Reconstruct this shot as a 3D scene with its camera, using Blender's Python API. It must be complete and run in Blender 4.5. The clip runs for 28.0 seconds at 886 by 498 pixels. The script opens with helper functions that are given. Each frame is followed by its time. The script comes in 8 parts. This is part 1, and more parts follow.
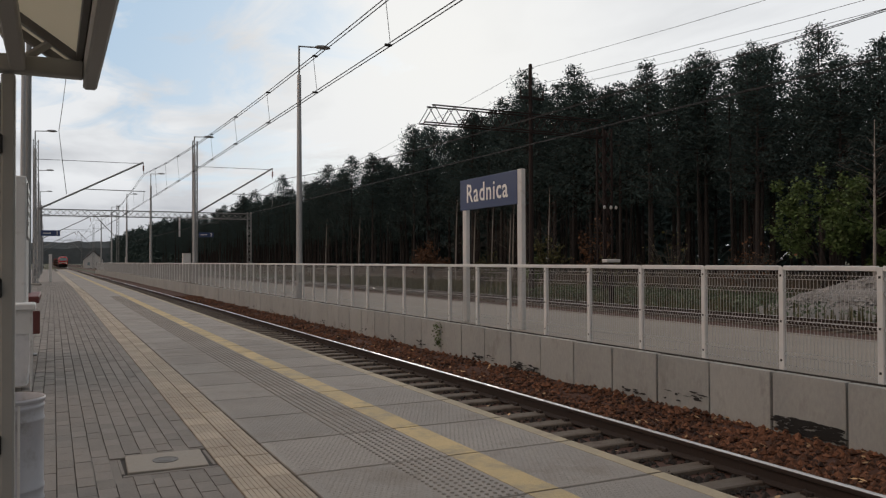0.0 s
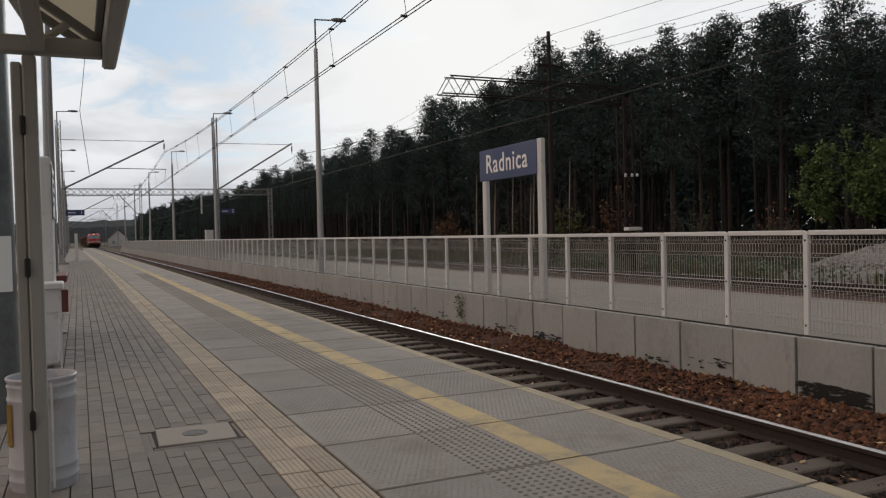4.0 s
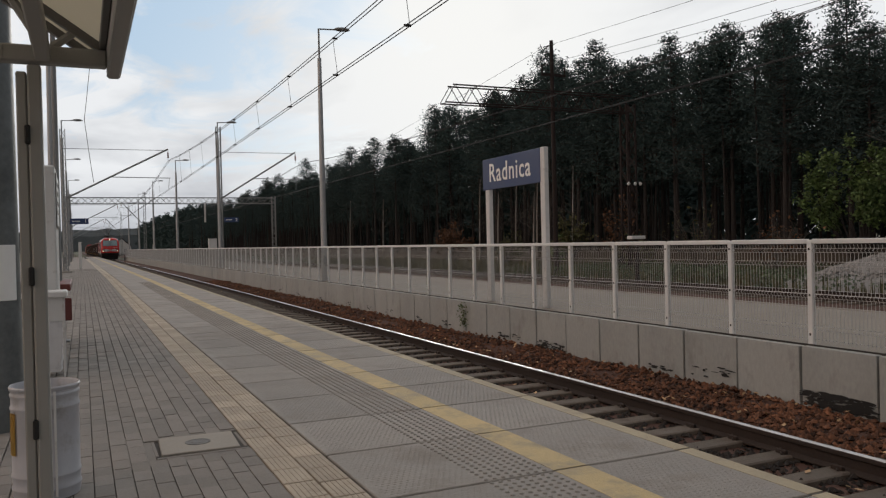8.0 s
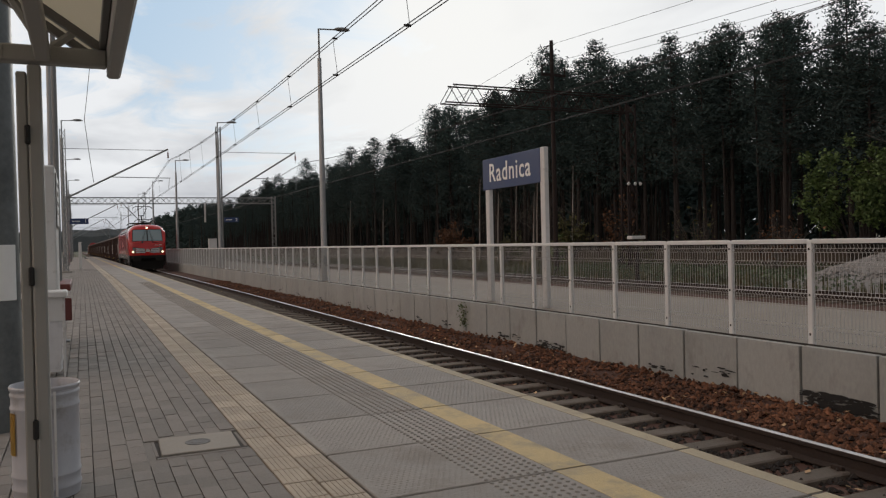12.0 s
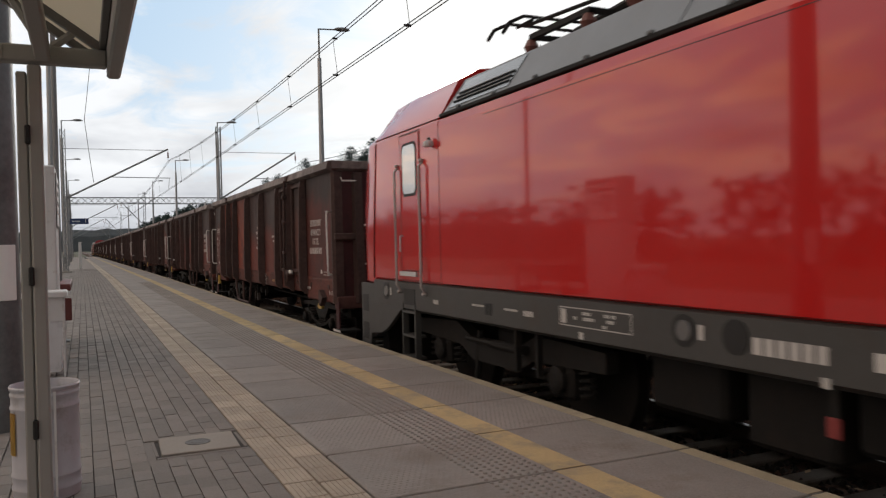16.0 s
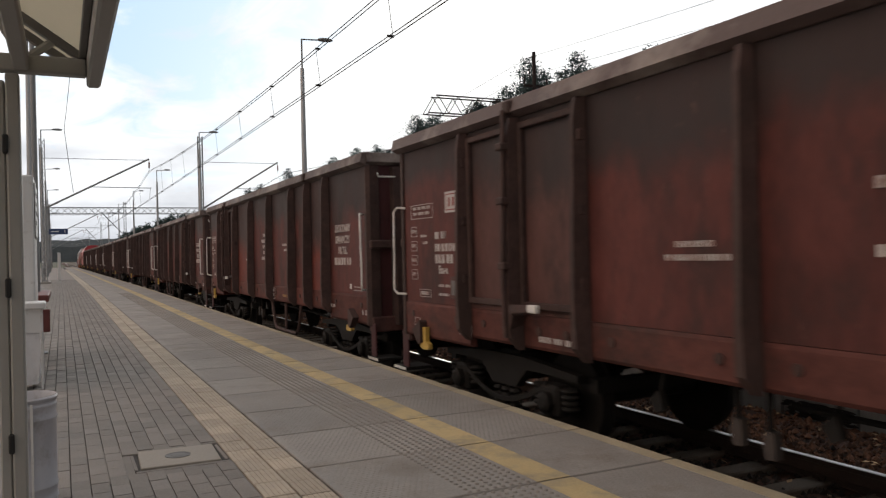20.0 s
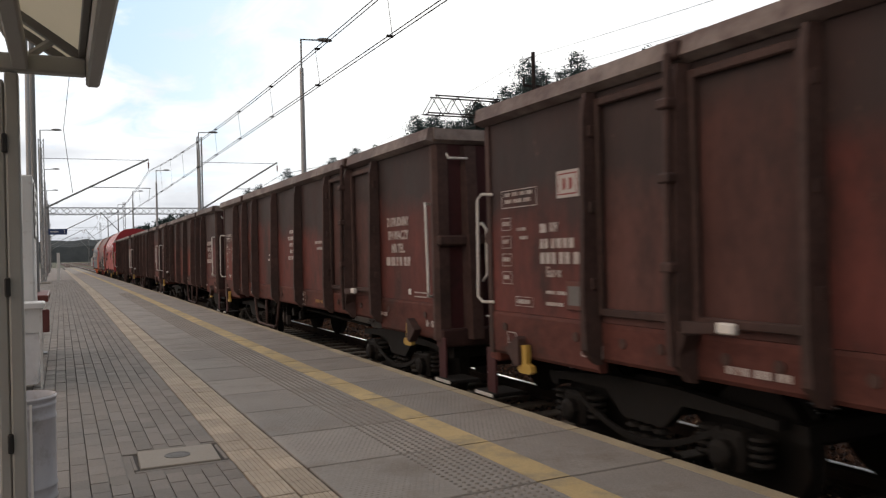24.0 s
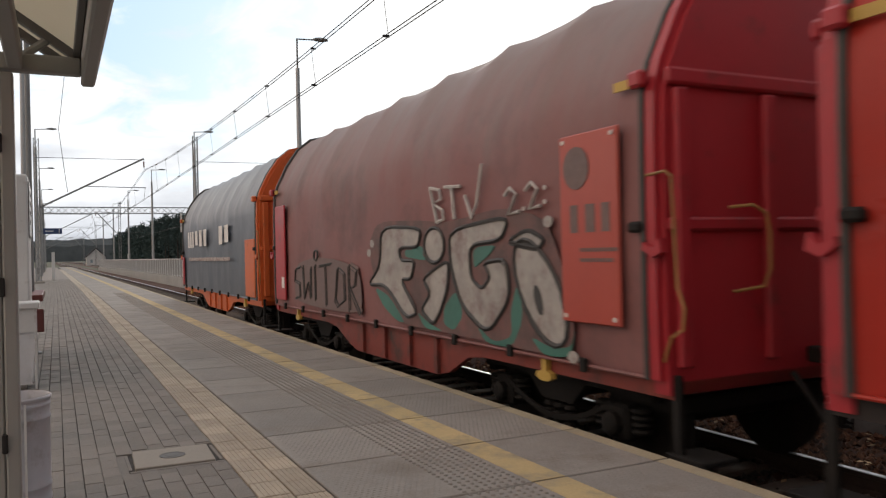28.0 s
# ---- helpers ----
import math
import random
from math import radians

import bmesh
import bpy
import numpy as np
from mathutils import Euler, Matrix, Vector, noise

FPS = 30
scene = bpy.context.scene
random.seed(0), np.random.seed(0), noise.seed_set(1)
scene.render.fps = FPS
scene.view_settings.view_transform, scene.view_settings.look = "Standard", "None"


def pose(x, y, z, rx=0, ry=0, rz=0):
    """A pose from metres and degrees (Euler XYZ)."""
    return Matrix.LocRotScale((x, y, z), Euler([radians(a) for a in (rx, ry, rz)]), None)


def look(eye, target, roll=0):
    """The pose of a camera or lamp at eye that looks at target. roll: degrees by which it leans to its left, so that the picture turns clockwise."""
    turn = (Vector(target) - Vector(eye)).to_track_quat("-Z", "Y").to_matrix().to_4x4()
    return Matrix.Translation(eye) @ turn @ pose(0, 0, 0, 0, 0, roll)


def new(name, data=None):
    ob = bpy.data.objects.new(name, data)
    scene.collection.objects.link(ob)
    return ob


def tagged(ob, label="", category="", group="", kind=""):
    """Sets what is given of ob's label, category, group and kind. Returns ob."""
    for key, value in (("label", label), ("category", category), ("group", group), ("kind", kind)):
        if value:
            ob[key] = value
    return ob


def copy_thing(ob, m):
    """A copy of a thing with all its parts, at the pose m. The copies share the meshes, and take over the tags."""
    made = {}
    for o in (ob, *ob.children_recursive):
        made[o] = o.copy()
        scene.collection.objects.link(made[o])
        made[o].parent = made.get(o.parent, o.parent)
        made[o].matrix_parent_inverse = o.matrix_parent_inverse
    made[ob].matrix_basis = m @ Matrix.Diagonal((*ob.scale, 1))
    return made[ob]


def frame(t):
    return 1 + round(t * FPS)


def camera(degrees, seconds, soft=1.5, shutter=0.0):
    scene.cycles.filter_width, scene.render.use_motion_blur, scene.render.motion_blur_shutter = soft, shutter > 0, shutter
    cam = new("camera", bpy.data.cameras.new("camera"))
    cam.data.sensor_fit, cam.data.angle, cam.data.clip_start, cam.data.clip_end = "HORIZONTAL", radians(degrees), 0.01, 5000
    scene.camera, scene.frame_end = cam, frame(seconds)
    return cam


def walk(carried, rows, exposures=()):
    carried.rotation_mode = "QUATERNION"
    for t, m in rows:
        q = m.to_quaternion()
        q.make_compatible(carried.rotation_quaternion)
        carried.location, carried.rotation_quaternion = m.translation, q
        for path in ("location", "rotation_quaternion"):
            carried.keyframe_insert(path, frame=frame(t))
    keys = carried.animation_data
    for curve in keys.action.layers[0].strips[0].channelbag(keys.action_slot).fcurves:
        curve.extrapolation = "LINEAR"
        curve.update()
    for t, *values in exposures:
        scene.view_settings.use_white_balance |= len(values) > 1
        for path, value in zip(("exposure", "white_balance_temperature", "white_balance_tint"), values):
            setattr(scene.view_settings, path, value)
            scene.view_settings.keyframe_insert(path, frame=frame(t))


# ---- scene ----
cam = camera(58.71, 28.0, soft=1.25, shutter=0.09)
PATH = [
    (0.0, look((0.0017, 0.0076, 1.3556), (4.4379, 8.9685, 1.5066), -0.224)),
    (1.6, look((0.0017, 0.0076, 1.3556), (4.4379, 8.9685, 1.5066), -0.224)),
    (2.0, look((-0.0020, 0.0160, 1.3546), (4.4264, 8.9854, 1.5074), -0.316)),
    (2.5, look((-0.0020, 0.0040, 1.3510), (4.4134, 8.9715, 1.4501), -0.382)),
    (3.0, look((0.0040, 0.0080, 1.3600), (4.2805, 9.0470, 1.1176), -1.089)),
    (3.5, look((0.0006, -0.0007, 1.3554), (4.2146, 9.0648, 1.1131), -1.375)),
    (5.4, look((0.0, 0.0, 1.3565), (4.1594, 9.0934, 1.2615), -1.369)),
    (18.0, look((0.0, 0.0, 1.3565), (4.1594, 9.0934, 1.2615), -1.369)),
    (18.5, look((0.0066, 0.0131, 1.3584), (4.1923, 9.0949, 1.3253), -1.223)),
    (19.0, look((0.0079, 0.0193, 1.3573), (4.3106, 9.0462, 1.3738), -1.365)),
    (19.5, look((0.0035, 0.0136, 1.3583), (4.3601, 9.0147, 1.3889), -1.373)),
    (27.0, look((0.0036, 0.0177, 1.3530), (4.3683, 9.0149, 1.3865), -1.402)),
    (27.5, look((0.0026, 0.0026, 1.3533), (4.3463, 9.0098, 1.3835), -1.485)),
    (28.0, look((0.0043, 0.0141, 1.3568), (4.4161, 8.9882, 1.3888), -1.303)),
]
walk(cam, PATH, [(0.0, -0.04), (2.3, 0.04), (3.0, 0.10), (3.5, 0.0), (14.6, 0.0), (15.4, 0.08), (16.2, 0.24), (17.5, 0.38), (21.0, 0.44), (28.0, 0.48)])

# ---- light: a cloudy evening sky, the low sun veiled behind the clouds ahead ----
SUN_EL, SUN_AZ = radians(15), radians(27)      # azimuth from +Y towards +X


def make_sky():
    w = bpy.data.worlds.new("sky")
    scene.world = w
    w.use_nodes = True
    nt = w.node_tree
    nt.nodes.clear()
    N = nt.nodes.new
    L = nt.links.new
    out = N("ShaderNodeOutputWorld")
    bg = N("ShaderNodeBackground")
    sky = N("ShaderNodeTexSky")
    sky.sky_type = "NISHITA"
    sky.sun_disc = False
    sky.sun_elevation, sky.sun_rotation = SUN_EL, SUN_AZ
    sky.air_density, sky.dust_density, sky.ozone_density = 1.0, 1.5, 1.2
    tc = N("ShaderNodeTexCoord")
    sep = N("ShaderNodeSeparateXYZ")
    L(tc.outputs["Generated"], sep.inputs[0])

    def m(op, a, b=None, clamp=False):
        n = N("ShaderNodeMath")
        n.operation = op
        n.use_clamp = clamp
        for i, v in enumerate((a, b)):
            if v is None:
                continue
            if isinstance(v, (int, float)):
                n.inputs[i].default_value = v
            else:
                L(v, n.inputs[i])
        return n.outputs[0]
    x, y, z = sep.outputs
    zz = m("ADD", m("MAXIMUM", z, 0.0), 0.10)
    comb = N("ShaderNodeCombineXYZ")
    L(m("DIVIDE", x, zz), comb.inputs[0])
    L(m("DIVIDE", y, zz), comb.inputs[1])

    def noise_at(scale, detail, rough, dist, off):
        mp = N("ShaderNodeMapping")
        mp.inputs["Location"].default_value = off
        mp.inputs["Rotation"].default_value = (0, 0, 0.5)
        mp.inputs["Scale"].default_value = (1.0, 0.62, 1.0)
        L(comb.outputs[0], mp.inputs[0])
        n = N("ShaderNodeTexNoise")
        n.inputs["Scale"].default_value = scale
        n.inputs["Detail"].default_value = detail
        n.inputs["Roughness"].default_value = rough
        n.inputs["Distortion"].default_value = dist
        L(mp.outputs[0], n.inputs["Vector"])
        return n.outputs["Fac"]
    big = noise_at(0.75, 8, 0.55, 0.5, (3.1, 1.7, 0))
    fine = noise_at(2.6, 9, 0.6, 0.8, (0.4, 5.2, 2))
    grey = noise_at(1.1, 6, 0.5, 0.3, (7.7, 2.2, 4))
    # how near a direction is to the veiled sun
    sx, sy, sz = math.sin(SUN_AZ) * math.cos(SUN_EL), math.cos(SUN_AZ) * math.cos(SUN_EL), math.sin(SUN_EL)
    dot = m("ADD", m("ADD", m("MULTIPLY", x, sx), m("MULTIPLY", y, sy)), m("MULTIPLY", z, sz))
    near = m("POWER", m("MAXIMUM", dot, 0.0), 40.0)
    # the clouds thin out to blue ahead, left of the sun
    gap = m("POWER", m("MAXIMUM", m("ADD", m("ADD", m("MULTIPLY", x, 0.18), m("MULTIPLY", y, 0.945)), m("MULTIPLY", z, 0.272)), 0.0), 26.0)
    cover = m("ADD", m("ADD", m("MULTIPLY", big, 1.3), m("MULTIPLY", fine, 1.85)), m("ADD", m("MULTIPLY", near, 0.45), 0.06))
    cover = m("SUBTRACT", cover, m("MULTIPLY", gap, 0.70))
    low = m("POWER", m("SUBTRACT", 1.0, m("MAXIMUM", z, 0.0), True), 7.0)
    cover = m("ADD", cover, m("MULTIPLY", m("POWER", low, 2.0), 0.55))
    mask = N("ShaderNodeMapRange")
    mask.inputs["From Min"].default_value = 1.00
    mask.inputs["From Max"].default_value = 1.38
    L(cover, mask.inputs["Value"])
    ramp = N("ShaderNodeMix")
    ramp.data_type = "RGBA"
    ramp.inputs[6].default_value = (0.955, 0.975, 1.0, 1)
    ramp.inputs[7].default_value = (0.56, 0.58, 0.62, 1)
    g = N("ShaderNodeMapRange")
    g.inputs["From Min"].default_value = 0.455
    g.inputs["From Max"].default_value = 0.70
    L(m("MULTIPLY", grey, m("ADD", 0.86, m("MULTIPLY", low, 0.3))), g.inputs["Value"])
    L(g.outputs[0], ramp.inputs[0])
    glow = N("ShaderNodeMix")
    glow.data_type = "RGBA"
    glow.inputs[7].default_value = (1.10, 1.09, 1.05, 1)
    L(m("MULTIPLY", near, 0.75, True), glow.inputs[0])
    L(ramp.outputs[2], glow.inputs[6])
    skys = N("ShaderNodeMix")
    skys.data_type = "RGBA"
    skys.blend_type = "MULTIPLY"
    skys.inputs[0].default_value = 1.0
    skys.inputs[7].default_value = (SKY_GAIN, SKY_GAIN, SKY_GAIN, 1)
    L(sky.outputs[0], skys.inputs[6])
    # the clear air between the clouds is a pale evening blue
    clear = N("ShaderNodeMix")
    clear.data_type = "RGBA"
    clear.inputs[0].default_value = 0.85
    clear.inputs[7].default_value = (0.48, 0.68, 0.90, 1)
    L(skys.outputs[2], clear.inputs[6])
    side = N("ShaderNodeMapRange")
    side.inputs["From Min"].default_value, side.inputs["From Max"].default_value = 0.05, 0.75
    L(m("MULTIPLY", x, -1.0), side.inputs["Value"])
    # evening colour in the clouds on the side behind the platform
    warm = N("ShaderNodeMix")
    warm.data_type = "RGBA"
    warm.blend_type = "MULTIPLY"
    warm.inputs[7].default_value = (2.5, 1.6, 1.05, 1)
    patch = N("ShaderNodeMapRange")
    patch.inputs["From Min"].default_value, patch.inputs["From Max"].default_value = 0.46, 0.60
    L(fine, patch.inputs["Value"])
    L(m("MULTIPLY", side.outputs[0], patch.outputs[0]), warm.inputs[0])
    # the cloud cover is dimmer away from the sun
    away = N("ShaderNodeMapRange")
    away.inputs["From Min"].default_value, away.inputs["From Max"].default_value = 0.1, 0.88
    away.inputs["To Min"].default_value, away.inputs["To Max"].default_value = 0.30, 1.0
    L(dot, away.inputs["Value"])
    dim = N("ShaderNodeVectorMath")
    dim.operation = "SCALE"
    L(glow.outputs[2], dim.inputs[0])
    L(m("ADD", away.outputs[0], m("MULTIPLY", side.outputs[0], 0.36)), dim.inputs["Scale"])
    L(dim.outputs[0], warm.inputs[6])
    mix = N("ShaderNodeMix")
    mix.data_type = "RGBA"
    L(mask.outputs[0], mix.inputs[0])
    L(clear.outputs[2], mix.inputs[6])
    L(warm.outputs[2], mix.inputs[7])
    # a grey-blue haze lies on the horizon
    haze = N("ShaderNodeMapRange")
    haze.inputs["From Min"].default_value, haze.inputs["From Max"].default_value = 0.095, 0.02
    haze.inputs["To Max"].default_value = 0.85
    L(z, haze.inputs["Value"])
    band = N("ShaderNodeMix")
    band.data_type = "RGBA"
    L(haze.outputs[0], band.inputs[0])
    L(mix.outputs[2], band.inputs[6])
    band.inputs[7].default_value = (0.56, 0.58, 0.63, 1)
    L(band.outputs[2], bg.inputs[0])
    bg.inputs[1].default_value = 0.88
    L(bg.outputs[0], out.inputs[0])


SKY_GAIN = 0.10
make_sky()
sun = new("sun", bpy.data.lights.new("sun", "SUN"))
sun.data.energy = 0.5
sun.data.angle = radians(14)
sun.data.color = (1.0, 0.93, 0.84)
sun.matrix_world = look((0, 0, 50), (-50 * math.sin(SUN_AZ) * math.cos(SUN_EL), -50 * math.cos(SUN_AZ) * math.cos(SUN_EL), 50 - 50 * math.sin(SUN_EL)))


# ---- materials ----
def material(name, base, rough=0.7, metal=0.0, grain=0.12, scale=14.0, blotch=0.15, blotch_scale=1.3, bump=0.15,
             bump_scale=None, vary=0.0, dirt=None, dirt_amount=0.5, dirt_scale=2.0, coat=0.0, space="Object", stretch=(1, 1, 1), island=False, spec=0.5):
    """A surface with a base colour, fine grain, larger blotches, optional dirt of another colour, and fine relief."""
    mt = bpy.data.materials.new(name)
    mt.use_nodes = True
    nt = mt.node_tree
    N, L = nt.nodes.new, nt.links.new
    bs = nt.nodes["Principled BSDF"]
    bs.inputs["Metallic"].default_value = metal
    bs.inputs["Coat Weight"].default_value = coat
    bs.inputs["Coat Roughness"].default_value = 0.05
    bs.inputs["Specular IOR Level"].default_value = spec
    tc = N("ShaderNodeTexCoord")
    mp = N("ShaderNodeMapping")
    mp.inputs["Scale"].default_value = stretch
    L(tc.outputs[space], mp.inputs[0])
    info = N("ShaderNodeObjectInfo")
    off = N("ShaderNodeVectorMath")
    off.operation = "ADD"
    sc = N("ShaderNodeVectorMath")
    sc.operation = "SCALE"
    sc.inputs[0].default_value = (37.0, 19.0, 53.0)
    L(info.outputs["Random"], sc.inputs["Scale"])
    L(mp.outputs[0], off.inputs[0])
    L(sc.outputs[0], off.inputs[1])

    def nz(s, d, r=0.6):
        n = N("ShaderNodeTexNoise")
        n.inputs["Scale"].default_value = s
        n.inputs["Detail"].default_value = d
        n.inputs["Roughness"].default_value = r
        L(off.outputs[0], n.inputs["Vector"])
        return n.outputs["Fac"]
    fine, big = nz(scale, 5), nz(blotch_scale, 4)

    def m(op, a, b):
        n = N("ShaderNodeMath")
        n.operation = op
        for i, v in enumerate((a, b)):
            if isinstance(v, (int, float)):
                n.inputs[i].default_value = v
            else:
                L(v, n.inputs[i])
        return n.outputs[0]
    val = m("ADD", m("MULTIPLY", m("SUBTRACT", fine, 0.5), grain * 3), m("MULTIPLY", m("SUBTRACT", big, 0.5), blotch * 3))
    if vary:
        rnd = info.outputs["Random"]
        if island:
            geo = N("ShaderNodeNewGeometry")
            rnd = geo.outputs["Random Per Island"]
        val = m("ADD", val, m("MULTIPLY", m("SUBTRACT", rnd, 0.5), vary * 2))
    val = m("MAXIMUM", m("ADD", val, 1.0), 0.05)
    mul = N("ShaderNodeVectorMath")
    mul.operation = "SCALE"
    mul.inputs[0].default_value = base[:3]
    L(val, mul.inputs["Scale"])
    col = mul.outputs[0]
    if dirt:
        dn = nz(dirt_scale, 7, 0.7)
        r = N("ShaderNodeMapRange")
        r.inputs["From Min"].default_value = 0.62 - 0.25 * dirt_amount
        r.inputs["From Max"].default_value = 0.82 - 0.25 * dirt_amount
        L(dn, r.inputs["Value"])
        mx = N("ShaderNodeMix")
        mx.data_type = "RGBA"
        L(r.outputs[0], mx.inputs[0])
        L(col, mx.inputs[6])
        mx.inputs[7].default_value = (*dirt, 1)
        col = mx.outputs[2]
    L(col, bs.inputs["Base Color"])
    rr = m("ADD", m("MULTIPLY", m("SUBTRACT", big, 0.5), 0.35), rough)
    L(rr, bs.inputs["Roughness"])
    if bump:
        bp = N("ShaderNodeBump")
        bp.inputs["Strength"].default_value = min(1.0, bump * 2)
        bp.inputs["Distance"].default_value = 0.01
        L(nz(bump_scale or scale * 1.5, 6), bp.inputs["Height"])
        L(bp.outputs[0], bs.inputs["Normal"])
    return mt


def glowing(name, colour, strength):
    mt = bpy.data.materials.new(name)
    mt.use_nodes = True
    bs = mt.node_tree.nodes["Principled BSDF"]
    bs.inputs["Base Color"].default_value = (0.8, 0.8, 0.8, 1)
    bs.inputs["Emission Color"].default_value = (*colour, 1)
    bs.inputs["Emission Strength"].default_value = strength
    return mt


def glass(name, colour, rough=0.02, alpha=1.0):
    mt = bpy.data.materials.new(name)
    mt.use_nodes = True
    bs = mt.node_tree.nodes["Principled BSDF"]
    bs.inputs["Base Color"].default_value = (*colour, 1)
    bs.inputs["Roughness"].default_value = rough
    bs.inputs["Transmission Weight"].default_value = alpha
    bs.inputs["IOR"].default_value = 1.45
    return mt


MAT = dict(
    concrete=material("concrete", (0.33, 0.31, 0.28), 0.85, grain=0.10, blotch=0.10, bump=0.2, vary=0.05, scale=30),
    slab=material("slab_concrete", (0.272, 0.253, 0.232), 0.8, grain=0.16, scale=55, blotch=0.22, blotch_scale=1.7, bump=0.25, vary=0.09, dirt=(0.19, 0.165, 0.14), dirt_amount=0.42, dirt_scale=1.6),
    wall_panel=material("wall_panel_concrete", (0.345, 0.360, 0.352), 0.85, grain=0.12, scale=25, blotch=0.20, bump=0.12, vary=0.05, dirt=(0.235, 0.238, 0.228), dirt_amount=0.36, dirt_scale=2.6, stretch=(1, 1, 0.5)),
    paver=material("grey_paver", (0.215, 0.197, 0.180), 0.88, grain=0.16, scale=70, blotch=0.18, blotch_scale=3, bump=0.25, vary=0.10),
    paver_far=material("grey_paver_far", (0.215, 0.197, 0.180), 0.88, grain=0.16, scale=70, blotch=0.2, blotch_scale=0.6, bump=0.25, vary=0.15, island=True),
    tactile=material("beige_tile", (0.40, 0.345, 0.275), 0.85, grain=0.12, scale=60, blotch=0.2, blotch_scale=2.5, bump=0.15, vary=0.12, dirt=(0.30, 0.25, 0.19), dirt_amount=0.4, dirt_scale=4),
    tactile_far=material("beige_tile_far", (0.40, 0.345, 0.275), 0.85, grain=0.08, scale=60, blotch=0.15, bump=0.15, vary=0.10, island=True),
    edge_beige=material("beige_edge_concrete", (0.37, 0.315, 0.215), 0.8, grain=0.14, scale=60, blotch=0.25, bump=0.2, vary=0.08, dirt=(0.29, 0.25, 0.19), dirt_amount=0.45, dirt_scale=3.5),
    yellow=material("yellow_concrete", (0.50, 0.385, 0.195), 0.8, grain=0.12, scale=60, blotch=0.25, bump=0.2, vary=0.08, dirt=(0.31, 0.265, 0.18), dirt_amount=0.62, dirt_scale=3.5),
    joint=material("joint_sand", (0.038, 0.034, 0.03), 0.95, grain=0.2, scale=90),
    asphalt=material("pale_asphalt", (0.27, 0.243, 0.212), 0.9, grain=0.1, scale=60, blotch=0.2, blotch_scale=0.5, bump=0.3),
    ballast=material("rusty_ballast", (0.075, 0.034, 0.022), 0.95, grain=0.3, scale=18, blotch=0.25, bump=0.5, bump_scale=14),
    stone=material("ballast_stone", (0.122, 0.054, 0.029), 0.95, grain=0.3, scale=20, blotch=0.5, blotch_scale=1.2, bump=0.3, vary=0.75, island=True),
    dark_ballast=material("near_black_ballast", (0.024, 0.019, 0.016), 0.9, grain=0.35, scale=18, blotch=0.25, bump=0.5, vary=0.5, island=True),
    sleeper=material("concrete_sleeper", (0.13, 0.107, 0.085), 0.9, grain=0.15, scale=30, blotch=0.2, bump=0.3, vary=0.15, dirt=(0.09, 0.06, 0.045), dirt_amount=0.45, dirt_scale=5),
    rail=material("rusty_rail", (0.038, 0.026, 0.021), 0.85, metal=0.1, grain=0.25, scale=30, bump=0.2),
    rail_top=material("polished_rail_head", (0.60, 0.60, 0.61), 0.36, metal=1.0, grain=0.05, bump=0.05),
    fence=material("grey_galvanised_fence", (0.70, 0.715, 0.72), 0.5, metal=0.1, grain=0.04, blotch=0.08, bump=0.03),
    wire=material("dark_wire", (0.035, 0.035, 0.037), 0.6, metal=0.5, grain=0.1, bump=0.0),
    mesh_wire=material("galvanised_mesh_wire", (0.42, 0.42, 0.41), 0.6, metal=0.1, grain=0.1, bump=0.0),
    galv=material("galvanised_steel", (0.40, 0.41, 0.42), 0.5, metal=0.65, grain=0.12, scale=30, blotch=0.15, blotch_scale=8, bump=0.05),
    mast=material("grey_mast_steel", (0.24, 0.25, 0.255), 0.6, metal=0.3, grain=0.1, blotch=0.15, bump=0.05),
    rust_mast=material("rusty_brown_steel", (0.022, 0.014, 0.013), 0.9, grain=0.2, blotch=0.3, bump=0.15),
    white_steel=material("white_painted_steel", (0.62, 0.625, 0.62), 0.45, grain=0.03, blotch=0.08, bump=0.03, dirt=(0.36, 0.33, 0.30), dirt_amount=0.22, dirt_scale=7),
    grey_steel=material("warm_grey_painted_steel", (0.30, 0.297, 0.28), 0.5, grain=0.04, blotch=0.08, bump=0.03),
    sign_blue=material("dark_blue_sign", (0.028, 0.055, 0.15), 0.5, grain=0.03, blotch=0.05, bump=0.0),
    sign_white=material("white_sign_paint", (0.90, 0.90, 0.89), 0.5, grain=0.02, blotch=0.03, bump=0.0),
    black=material("black_paint", (0.010, 0.010, 0.010), 0.6, grain=0.2, blotch=0.2, bump=0.05),
    grass=material("rough_grass_ground", (0.070, 0.078, 0.045), 0.95, grain=0.3, scale=3, blotch=0.4, blotch_scale=0.25, bump=0.6, bump_scale=6, space="Object"),
    pine=material("pine_needles", (0.047, 0.074, 0.072), 0.9, spec=0.2, grain=0.18, scale=2.0, blotch=0.3, blotch_scale=0.12, bump=0.0, vary=0.12, island=True),
    pine_bark=material("pine_bark", (0.027, 0.023, 0.022), 0.95, grain=0.3, scale=6, blotch=0.3, bump=0.3, vary=0.3),
    forest_floor=material("forest_floor", (0.05, 0.036, 0.022), 0.95, grain=0.3, scale=2, blotch=0.3, bump=0.4),
)


